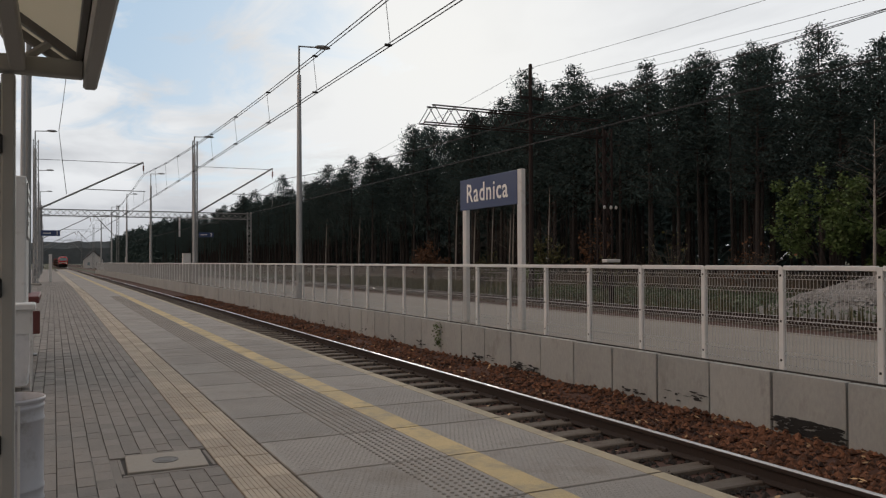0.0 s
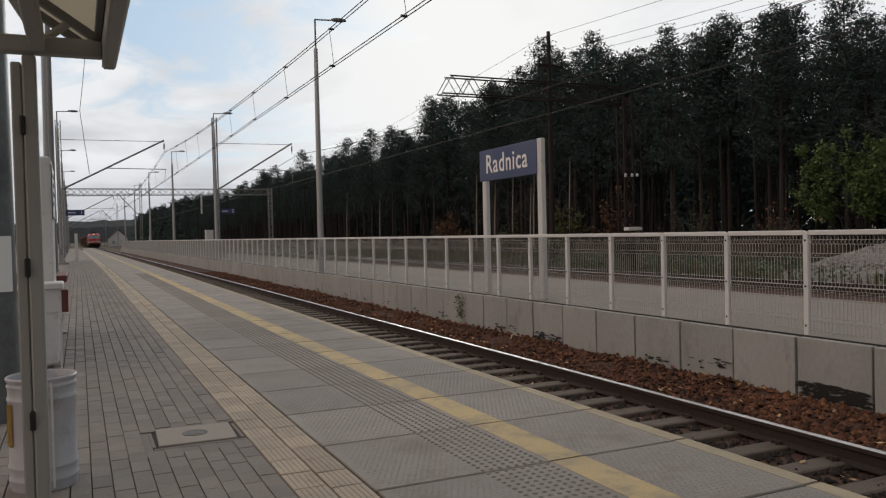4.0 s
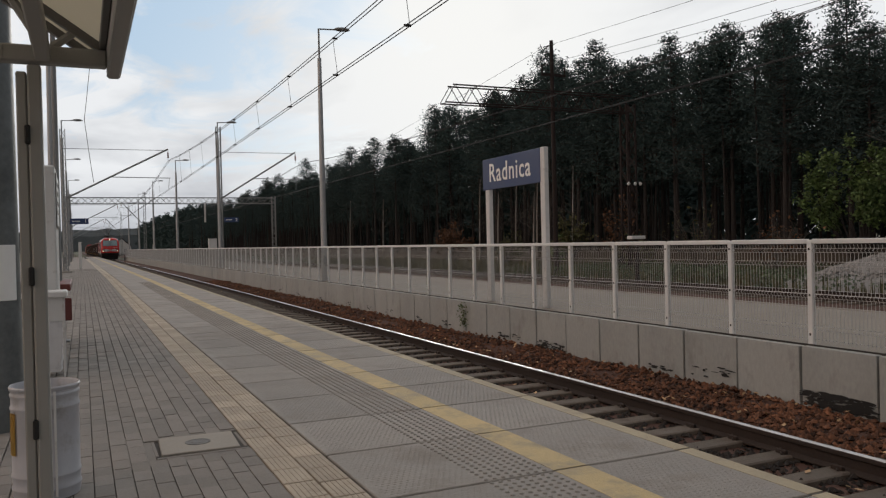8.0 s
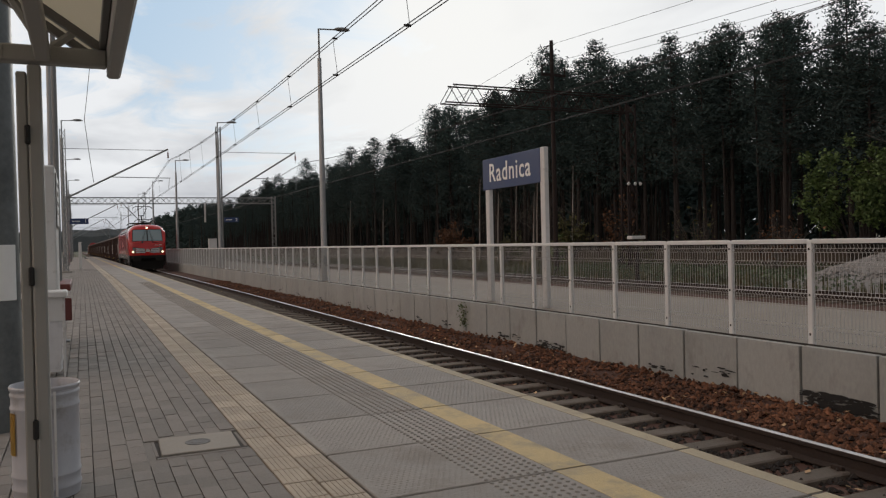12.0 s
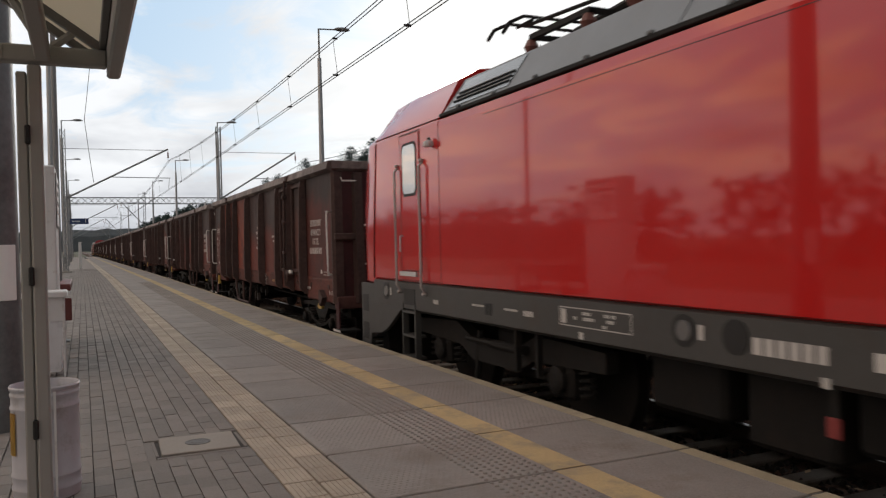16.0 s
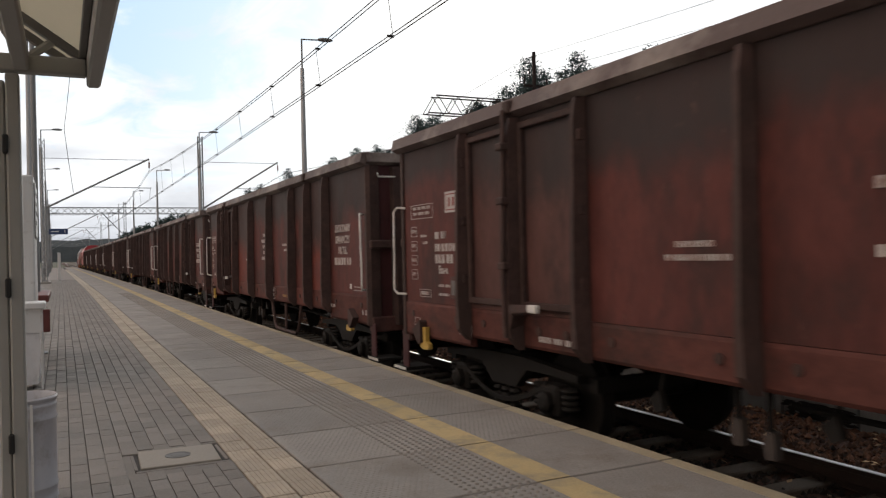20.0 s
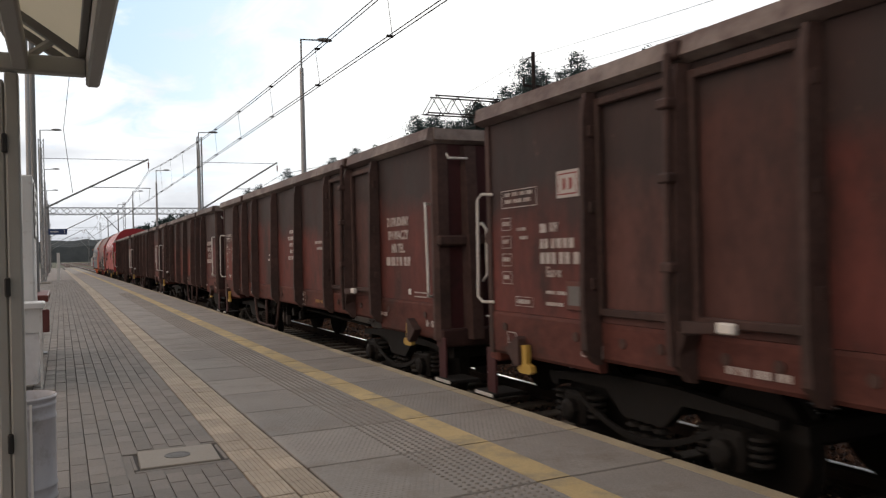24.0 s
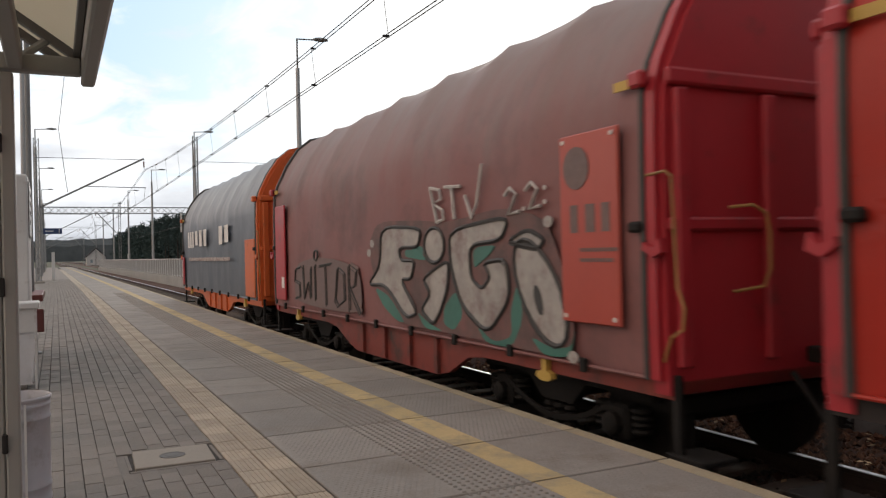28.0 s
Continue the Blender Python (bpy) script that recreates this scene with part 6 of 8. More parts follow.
# ---- hood wagons ----
def hood_wagon(hood, ends, frame_mat, label, style):
    t = thing("hood_wagon", label, "freight wagon", (TRACK_X, 0, RAIL_Z), "hood wagons")
    o = 0.62
    ln = L_HOOD - 2 * o
    zb = 1.08 if style == "plain" else 0.96
    prof = [(1.44, zb), (1.445, zb + 0.22), (1.45, zb + 0.46), (1.45, 1.78), (1.45, 1.96), (1.45, 2.14), (1.45, 2.37), (1.45, 2.6), (1.445, 2.78), (1.44, 2.98), (1.38, 3.20), (1.20, 3.58), (0.98, 3.90), (0.72, 4.11), (0.35, 4.19), (0.0, 4.21)]
    rings = []
    n = 112
    rng = random.Random(len(label))
    hoops = 7
    for k in range(n + 1):
        u = k / n
        y = o + 0.17 + (ln - 0.34) * u
        sag = 0.030 * math.sin(math.pi * ((u * hoops) % 1.0)) ** 0.8
        half = []
        for i, (x, z) in enumerate(prof):
            top = max(0.0, (z - 2.4) / 1.8)
            wob = 0.016 * noise.noise(Vector((u * 9 + len(label), z * 2.2, 3.0))) + 0.012 * noise.noise(Vector((u * 26 + z * 3, z * 5, 1.0)))
            half.append((x - sag * (0.35 + top * 0.6) * (1 if z < 4.2 else 0) + wob * (1 if i else 0), z - sag * top * 1.2 + wob * top))
        rings.append([(-x, y, z) for x, z in half] + [(x, y, z) for x, z in half[-2::-1]])
    part("tarpaulin", Shape().loft(rings, closed=False, caps=False), hood, t, "wrinkled tarpaulin hood over hoops", smooth=True)
    part("hem", Shape().rod((-1.455, o + 0.18, zb + 0.01), (-1.455, o + ln - 0.18, zb + 0.01), 0.016, n=8), hood, t)
    for k in range(9):
        part("hem_clip", Shape().box(-1.50, -1.46, o + 0.9 + k * (ln - 1.8) / 8 - 0.04, o + 0.9 + k * (ln - 1.8) / 8 + 0.04, zb - 0.04, zb + 0.07, 0.008), "bogie", t)
    for y0, f in ((o, 1), (o + ln, -1)):
        part("edge_seal", Shape().path([(-x - 0.012, y0 + f * 0.172, z) for x, z in prof], 0.030, 6), "under", t, "grey edge seal")
        part("warning_label", Shape().box(-1.475, -1.462, min(y0 + f * 0.22, y0 + f * 0.46), max(y0 + f * 0.22, y0 + f * 0.46), 3.04, 3.11), "hook_yellow", t, "yellow and black warning label")
        outer = [(x * 1.012, z * 1.004 if z > 2 else z) for x, z in prof]
        full = [(-x, z) for x, z in outer] + [(x, z) for x, z in outer[-2::-1]]
        part("end_hoop", Shape().prism(full, y0 + f * 0.05, y0 + f * 0.166), ends, t, "stiff end frame of the hood")
        part("end_wall", Shape().prism([(p[0] * 0.97, p[1] * 0.985 if p[1] > 2 else p[1] - 0.1) for p in full], y0, y0 + f * 0.155), ends, t)
        part("end_beam", Shape().box(-1.42, 1.42, y0 - f * 0.06, y0 - f * 0.003, 3.02, 3.14, 0.02), ends, t)
        part("end_beam", Shape().box(-1.42, 1.42, y0 - f * 0.05, y0 - f * 0.003, 2.0, 2.10, 0.02), ends, t)
        for x in (-1.3, -0.45, 0.45, 1.3):
            part("end_rib", Shape().box(x - 0.06, x + 0.06, y0 - f * 0.07, y0 - f * 0.003, 1.05, 3.0, 0.015), ends, t)
        for sx in (-1, 1):
            if f > 0:
                part("grab_rail", Shape().path([(sx * 1.46, y0 + f * 0.16, 2.40), (sx * 1.49, y0 - f * 0.08, 2.41), (sx * 1.49, y0 - f * 0.14, 2.37), (sx * 1.49, y0 - f * 0.18, 1.62), (sx * 1.49, y0 - f * 0.24, 1.48), (sx * 1.49, y0 - f * 0.22, 1.34), (sx * 1.48, y0 - f * 0.10, 1.28), (sx * 1.44, y0 + f * 0.02, 1.10)], 0.0105, 8), "rail_yellow", t, "dull yellow corner grab rail")
            part("grab_rail", Shape().path([(sx * 0.86, y0 - f * 0.04, 2.17), (sx * 0.76, y0 - f * 0.16, 2.18), (sx * 0.67, y0 - f * 0.20, 2.12), (sx * 0.64, y0 - f * 0.20, 1.98), (sx * 0.64, y0 - f * 0.20, 1.72), (sx * 0.68, y0 - f * 0.18, 1.60), (sx * 0.84, y0 - f * 0.04, 1.56)], 0.0125, 8), "rail_yellow", t, "dull yellow end grab rail")
            part("clamp", Shape().prism([(y0 - f * 0.05, 1.86), (y0 + f * 0.05, 1.82), (y0 + f * 0.15, 1.88), (y0 + f * 0.14, 1.93), (y0 + f * 0.04, 1.89), (y0 - f * 0.03, 1.96)], sx * 1.455, sx * 1.51, "x"), ends, t, "hood clamp lever")
            part("clamp_pad", Shape().box(sx * 1.45, sx * 1.54, y0 + f * 0.10, y0 + f * 0.24, 3.02, 3.14, 0.02), ends, t)
            part("latch", Shape().box(sx * 1.44, sx * 1.52, y0 + f * 0.12, y0 + f * 0.24, 3.04, 3.13, 0.02), "bogie", t)
            part("latch", Shape().box(sx * 1.44, sx * 1.52, y0 + f * 0.16, y0 + f * 0.30, 2.0, 2.08, 0.02), "bogie", t)
            part("foot_step", Shape().box(sx * 1.1, sx * 1.42, y0 - f * 0.3, y0 + f * 0.05, 0.42, 0.46, 0.006), "bogie", t)
            part("step_hanger", Shape().box(sx * 1.34, sx * 1.38, y0 - f * 0.05, y0 + f * 0.02, 0.45, 1.0), "bogie", t)
            part("tow_hook", Shape().prism([(y0 + f * y, z) for y, z in ((1.50, 0.98), (1.57, 0.98), (1.57, 0.85), (1.65, 0.83), (1.66, 0.79), (1.60, 0.76), (1.48, 0.76), (1.42, 0.79), (1.43, 0.83), (1.50, 0.85))], sx * 1.39, sx * 1.44, "x"), "hook_yellow", t, "yellow tow hook")
        buffers(t, 0.0 if f > 0 else L_HOOD, -f)
    # underframe: deep fish-belly sills
    for sx in (-1, 1):
        part("side_sill", Shape().prism([(o, zb - 0.02), (o, zb - 0.13), (3.3, zb - 0.13), (3.65, zb - 0.17), (4.1, 0.58), (4.4, 0.52), (7.0, 0.52), (7.3, 0.58), (7.9, zb - 0.17), (8.3, zb - 0.13), (o + ln, zb - 0.13), (o + ln, zb - 0.02)], sx * 1.32, sx * 1.385, "x"), frame_mat, t, "deep fish-belly side sill")
        for y in (4.35, 5.1, 5.9, 6.7):
            part("sill_rib", Shape().box(sx * 1.387, sx * 1.43, y - 0.04, y + 0.04, 0.54, zb - 0.03), frame_mat, t)
    part("floor", Shape().box(-1.3, 1.3, o, o + ln, zb - 0.10, zb - 0.01), frame_mat, t)
    for yb in (L_HOOD / 2 - 3.5, L_HOOD / 2 + 3.5):
        bogie(t, yb)
    if style == "plain":
        part("hand_wheel", ring_shape(-1.47, 4.1, 0.64, 0.20, 0.016), "hook_yellow", t, "yellow spoked hand wheel")
    x = -1.475
    if style == "plain":
        for y in (o + 0.21, o + ln - 1.25):
            bd = part("data_board", Shape().box(x - 0.03, x, y + 0.1, y + 0.75, 1.62, 2.80, 0.01), "board_brown", t, "brown data board")
            bars([[0.22, 0.28], [0.5], [0.2, 0.25]], 0.04, 0.05, "white_mark", t, on_side(x - 0.031, y + 0.70, 2.70))
            bars([[0.22, 0.28], [0.5], [0.2, 0.25], [0.3]], 0.04, 0.05, "white_mark", t, on_side(x - 0.031, y + 0.70, 2.10))
        emblem(t, on_side(x - 0.02, o + ln - 2.6, 2.66), 0.74)
    elif style == "graffiti":
        bd = part("data_board", Shape().box(x - 0.03, x, 1.02, 1.76, 1.31, 2.80, 0.01), "board_red", t, "bright red data board")
        part("board_disc", Shape().lathe([(0.17, x - 0.036), (0.17, x - 0.031)], 1.53, 2.53, 20, "x"), "spray_grey", bd)
        for k, w in enumerate((0.10, 0.12, 0.10)):
            bars([[w]], 0.22, 0, "spray_grey", t, on_side(x - 0.031, 1.62 - 0.20 * k, 2.24))
        bars([0.48, 0.42], 0.03, 0.05, "spray_grey", t, on_side(x - 0.031, 1.50, 1.90))
        for yy in (1.08, 1.70):
            for zz in (1.36, 2.75):
                part("board_screw", Shape().lathe([(0.018, x - 0.042), (0.018, x - 0.028)], yy, zz, 8, "x"), "white_rail", bd)
        part("data_board", Shape().box(x - 0.03, x, o + ln - 1.0, o + ln - 0.35, 1.08, 2.80, 0.01), "end_red", t, "dark red data board")
        part("paper_holder", Shape().box(x - 0.036, x - 0.031, o + ln - 0.95, o + ln - 0.78, 1.30, 1.50), "white_rail", t, "white paper in a holder")
        graffiti(t, x - 0.004)
    else:
        part("data_board", Shape().box(x - 0.03, x, o + 0.20, o + 1.10, 1.02, 2.25, 0.01), "orange", t, "orange data board")
        part("data_board", Shape().box(x - 0.03, x, o + ln - 0.6, o + ln - 0.25, 1.02, 1.9, 0.01), "end_red", t, "dark red data board")
        for y, w, h in ((9.80, 0.26, 0.48), (9.40, 0.26, 0.48), (9.00, 0.26, 0.48), (8.45, 0.44, 0.42), (7.72, 0.44, 0.46), (6.98, 0.42, 0.46), (4.70, 0.44, 0.46), (3.96, 0.46, 0.42)):
            bars([[w]], h, 0, "white_rail", t, on_side(x - 0.035, y, 2.66))
        bars([[1.4, 1.0, 1.6, 1.2, 1.1]], 0.09, 0, "white_mark", t, on_side(x - 0.035, 9.75, 1.88))
    return t


def graffiti(t, x):
    """Sprayed writing: fat silver forms with dark outlines and teal shade, a grey scrawl and thin tags."""
    def form(pts, mat, lift, name="sprayed_letter"):
        part(name, Shape().prism(pts, x - lift, x + 0.004, "x"), mat, t)

    def line(pts, mat, k=0.016, lift=0.004):
        part("sprayed_line", Shape().path([(x - lift, a, b) for a, b in pts], k, 5), mat, t)

    def rounded(cy, cz, ry, rz, tilt=0.0, n=20):
        return [(cy + ry * math.cos(a) + tilt * math.sin(a), cz + rz * math.sin(a)) for a in [2 * math.pi * i / n for i in range(n)]]

    def soft(pts):
        """Cuts the corners of a form twice, so that it looks drawn with a can."""
        for _ in range(2):
            pts = [(p[0] * w + q[0] * (1 - w), p[1] * w + q[1] * (1 - w)) for p, q in zip(pts, pts[1:] + pts[:1]) for w in (0.82, 0.18)]
        return pts
    # a worn dark halo, then the teal that shows in the gaps between the letters
    form(soft([(6.25, 1.98), (5.9, 2.30), (4.6, 2.26), (3.9, 2.20), (2.7, 2.30), (2.0, 2.16), (1.70, 1.60), (1.62, 1.12), (2.1, 1.0), (3.0, 1.02), (4.3, 1.03), (5.2, 1.04), (5.9, 1.30)]), "spray_shade", 0.001, "sprayed_shade")
    for p in ([(6.05, 1.46), (5.55, 1.36), (5.05, 1.06), (5.3, 1.06), (5.75, 1.22)], [(4.72, 1.22), (4.40, 1.10), (4.02, 1.04), (4.5, 1.03)], [(4.0, 1.30), (3.70, 1.50), (3.55, 1.24), (3.78, 1.06), (4.02, 1.12)], [(3.30, 1.18), (2.95, 1.02), (2.60, 1.10), (2.62, 1.34), (2.48, 1.62), (2.40, 1.30), (2.6, 1.0), (3.1, 1.0)], [(2.30, 1.14), (1.95, 1.06), (1.68, 1.10), (1.62, 1.26), (1.70, 1.01), (2.1, 0.99)], [(4.84, 1.98), (4.50, 1.96), (4.52, 1.80), (4.74, 1.82)]):
        form(soft(p), "spray_teal", 0.0025, "sprayed_shade")
    letters = [
        soft([(5.75, 2.23), (4.52, 2.17), (4.62, 1.95), (5.18, 1.96), (5.14, 1.80), (4.72, 1.80), (4.84, 1.58), (5.16, 1.58), (4.66, 1.20), (5.00, 1.12), (5.62, 1.50), (6.25, 1.48), (5.80, 1.74)]),
        rounded(4.20, 1.97, 0.25, 0.19),
        soft([(4.52, 1.60), (3.84, 1.82), (3.88, 1.52), (4.06, 1.26), (4.26, 1.09), (4.58, 1.24), (4.30, 1.44)]),
        soft([(3.82, 2.12), (2.60, 2.21), (2.74, 1.99), (3.38, 1.96), (3.36, 1.62), (3.14, 1.52), (2.96, 1.64), (3.10, 1.78), (2.66, 1.82), (2.60, 1.46), (3.04, 1.09), (3.56, 1.34), (3.80, 1.74)]),
        rounded(2.12, 1.54, 0.33, 0.45, 0.24),
        soft([(2.62, 1.98), (2.30, 2.08), (2.02, 1.98), (2.12, 1.90), (2.42, 1.94)]),
    ]
    for k, p in enumerate(letters):
        form(p, "spray", 0.005 + 0.0006 * k)
        line(p + p[:1], "spray_dark", 0.021, 0.006)
        line([(a + 0.035, b - 0.022) for a, b in p[len(p) // 2:]], "spray_dark", 0.008, 0.003)
    line([(a * 0.99 + 0.03, b * 0.985 + 0.005) for a, b in letters[4][2:12]], "spray_dark", 0.008, 0.008)
    form(rounded(2.14, 1.46, 0.06, 0.13, 0.04), "spray_dark", 0.0105)
    form(soft([(5.02, 1.93), (4.62, 1.92), (4.40, 1.80), (4.70, 1.82), (5.0, 1.84)]), "spray_teal", 0.0062)
    form(soft([(3.30, 1.93), (2.84, 1.95), (2.98, 1.86), (3.16, 1.78), (3.30, 1.72)]), "spray_teal", 0.0084)
    for cy, cz in ((6.1, 2.02), (6.22, 1.90), (1.98, 2.13), (1.66, 1.02)):
        form(rounded(cy, cz, 0.07, 0.05), "spray", 0.004)
    # the scrawl towards the tail, each letter drawn with a few strokes over a grey haze
    form(soft([(9.9, 1.10), (9.8, 1.74), (8.6, 1.86), (7.4, 1.80), (6.6, 1.66), (6.5, 1.08), (8.0, 1.04)]), "spray_grey", 0.0015, "sprayed_shade")
    strokes = (
        [(9.45, 1.70), (9.75, 1.66), (9.80, 1.46), (9.50, 1.42), (9.48, 1.20), (9.80, 1.16)],
        [(9.30, 1.72), (9.22, 1.18), (9.02, 1.44), (8.86, 1.20), (8.84, 1.70)],
        [(8.62, 1.74), (8.60, 1.18)],
        [(8.40, 1.72), (7.78, 1.76), (8.08, 1.74), (8.04, 1.12)],
        [(7.62, 1.20), (7.48, 1.70), (7.20, 1.62), (7.18, 1.24), (7.50, 1.14), (7.62, 1.24)],
        [(6.98, 1.10), (7.0, 1.74), (6.68, 1.66), (6.74, 1.46), (6.98, 1.42), (6.56, 1.08)],
    )
    for p in strokes:
        form([(a + 0.05, b + 0.05) for a, b in p[:1]] + [(a - 0.05, b + 0.04) for a, b in p] + [(a + 0.06, b - 0.05) for a, b in p[::-1]], "spray_grey", 0.002)
        line(p, "spray_dark", 0.016, 0.003)
        line([(a + 0.07, b - 0.03) for a, b in p], "spray_dark", 0.010, 0.003)
    line(rounded(8.60, 1.88, 0.10, 0.08) + [(8.70, 1.88)], "spray_dark", 0.016, 0.003)
    # thin tags above
    for p in ([(4.28, 2.60), (4.12, 2.22)], [(4.28, 2.60), (4.05, 2.56), (4.02, 2.46), (4.20, 2.42), (3.98, 2.34), (3.96, 2.24), (4.12, 2.21)],
              [(3.92, 2.58), (3.56, 2.56)], [(3.76, 2.57), (3.70, 2.23)], [(3.46, 2.46), (3.32, 2.22), (3.22, 2.36), (3.10, 2.74)],
              [(2.68, 2.40), (2.58, 2.46), (2.48, 2.40), (2.62, 2.22), (2.42, 2.24)], [(2.32, 2.42), (2.22, 2.48), (2.13, 2.42), (2.26, 2.25), (2.08, 2.27)]):
        line(p, "spray_white", 0.019)
    for cy, cz in ((2.36, 2.26), (2.02, 2.30), (2.02, 2.42)):
        form(rounded(cy, cz, 0.025, 0.02, n=8), "spray_white", 0.006)


MAT["pane"] = material("reflecting_pane", (0.50, 0.50, 0.48), 0.05, metal=0.9, grain=0.0, blotch=0.0, bump=0.0)
L_LOCO, L_OPEN, L_HOOD = 18.98, 14.04, 12.04
TRAIN = []


def build_train():
    y = 0.0
    TRAIN.append((loco(), -L_LOCO - 0.54))
    kinds = {1: open_wagon(1), -1: open_wagon(-1)}
    used = set()
    for d in (1, -1, 1, -1, -1, -1, 1, -1, 1, -1, 1, -1, -1, -1):
        w = kinds[d] if d not in used else copy_thing(kinds[d], kinds[d].matrix_basis)
        used.add(d)
        TRAIN.append((w, y))
        y += L_OPEN
    # a few wagons carry warning plates on their leading end
    for k in (1, 6):
        end_marks(TRAIN[k + 1][0], ((-1.12, 2.78), (-1.12, 2.56)), (-1.12, 2.37), ())
    end_marks(TRAIN[3][0], ((-0.47, 2.11),), (-0.44, 1.91), ((-0.75, -0.06, 2.44), (0.06, 0.75, 2.44), (-0.45, -0.15, 1.17)))
    # the last but one open wagon has its brake frame nearer the tail
    for ob in TRAIN[13][0].children:
        if ob.name.startswith("brake_frame"):
            ob.location.y += 2.75
    # the first wagon has freshly painted orange-red sheets near its tail
    for ob in TRAIN[1][0].children:
        if ob.name.startswith("side_sheet"):
            at = sum(v.co.y for v in ob.data.vertices) / 8 - 0.62
            if BAYS[5] < at < BAYS[8] and ob.data.vertices[0].co.x < 0:
                ob.data = ob.data.copy()
                ob.data.materials[0] = MAT["wagon_bright"]
    for a in (("hood_red", "end_red", "frame_dark", "freight wagon with a glossy red tarpaulin hood", "plain"), ("hood_faded", "end_red", "frame_red", "freight wagon with a faded wine-red hood and silver graffiti", "graffiti"), ("hood_grey", "orange", "orange", "freight wagon with slate-blue hood and orange ends", "slate")):
        TRAIN.append((hood_wagon(*a), y))
        y += L_HOOD


def pale_top(name, top_tone, z0, z1):
    """Streaked paler top of a hood, for dusty cloth and for painted sky sheen."""
    nt = MAT[name].node_tree
    N, L = nt.nodes.new, nt.links.new
    bs = nt.nodes["Principled BSDF"]
    old = bs.inputs["Base Color"].links[0].from_socket
    tc = N("ShaderNodeTexCoord")
    sep = N("ShaderNodeSeparateXYZ")
    L(tc.outputs["Object"], sep.inputs[0])
    mp = N("ShaderNodeMapping")
    mp.inputs["Scale"].default_value = (1.0, 2.2, 0.35)
    L(tc.outputs["Object"], mp.inputs[0])
    nz = N("ShaderNodeTexNoise")
    nz.inputs["Scale"].default_value, nz.inputs["Detail"].default_value = 1.6, 8
    L(mp.outputs[0], nz.inputs["Vector"])
    ad = N("ShaderNodeMath")
    ad.operation = "MULTIPLY_ADD"
    ad.inputs[1].default_value = 1.6
    L(nz.outputs["Fac"], ad.inputs[0])
    L(sep.outputs[2], ad.inputs[2])
    r = N("ShaderNodeMapRange")
    r.inputs["From Min"].default_value, r.inputs["From Max"].default_value = z0 + 0.8, z1 + 0.8
    r.inputs["To Max"].default_value = 0.75
    L(ad.outputs[0], r.inputs["Value"])
    mx = N("ShaderNodeMix")
    mx.data_type = "RGBA"
    L(r.outputs[0], mx.inputs[0])
    L(old, mx.inputs[6])
    mx.inputs[7].default_value = (*top_tone, 1)
    L(mx.outputs[2], bs.inputs["Base Color"])


pale_top("hood_faded", (0.21, 0.165, 0.155), 2.6, 3.9)
# slate hood: the sky's reflection on its upper part is put into the colour
pale_top("hood_grey", (0.22, 0.23, 0.235), 2.8, 3.6)
build_train()
# time and place of the first open wagon's buffers, fitted to the camera's view
RUN = ((0, 332.0), (3, 271.0), (6, 210.0), (8, 169.8), (10, 129.8), (12, 89.8), (14, 50.3), (15, 30.77), (15.5, 21.66), (16, 12.2), (17, -6.14), (18, -24.23), (19, -42.1), (20, -60.5), (21, -78.9), (22.5, -106.0),
       (24, -132.9), (25, -150.85), (26, -168.5), (27, -186.76), (28, -205.0))


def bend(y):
    """Very slight leftward shift at y beyond the sign, fitted to the camera's view."""
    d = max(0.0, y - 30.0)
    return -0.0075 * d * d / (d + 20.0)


def bend_line_to_view():
    """Bends the platforms, tracks, fence and wires alike, to fit the camera's view."""
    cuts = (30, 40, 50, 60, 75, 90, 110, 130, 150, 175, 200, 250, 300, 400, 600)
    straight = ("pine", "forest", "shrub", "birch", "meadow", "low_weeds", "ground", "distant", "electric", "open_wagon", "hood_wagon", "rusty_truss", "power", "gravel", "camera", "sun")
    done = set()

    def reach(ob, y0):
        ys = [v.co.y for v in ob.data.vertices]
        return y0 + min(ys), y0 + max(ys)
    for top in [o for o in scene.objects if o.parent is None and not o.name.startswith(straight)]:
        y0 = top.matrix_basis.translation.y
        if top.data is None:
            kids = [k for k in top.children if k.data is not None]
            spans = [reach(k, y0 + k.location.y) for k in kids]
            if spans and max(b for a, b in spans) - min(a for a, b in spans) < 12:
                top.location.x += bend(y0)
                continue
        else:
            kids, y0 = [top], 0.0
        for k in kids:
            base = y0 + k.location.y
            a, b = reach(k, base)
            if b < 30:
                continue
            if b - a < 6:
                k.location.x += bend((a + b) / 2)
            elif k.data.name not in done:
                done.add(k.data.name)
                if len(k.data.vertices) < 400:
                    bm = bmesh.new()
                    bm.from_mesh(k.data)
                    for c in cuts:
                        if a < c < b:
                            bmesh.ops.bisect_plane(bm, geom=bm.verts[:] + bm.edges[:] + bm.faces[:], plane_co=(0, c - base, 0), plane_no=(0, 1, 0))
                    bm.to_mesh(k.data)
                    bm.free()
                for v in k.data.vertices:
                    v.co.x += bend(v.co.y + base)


def motions():
    for ob, off in TRAIN:
        rows = []
        for t, s in RUN:
            # the train takes the same sideways fit as the rails
            y = s + off
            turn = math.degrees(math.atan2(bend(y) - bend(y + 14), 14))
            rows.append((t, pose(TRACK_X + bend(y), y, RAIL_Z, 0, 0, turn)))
        walk(ob, rows)


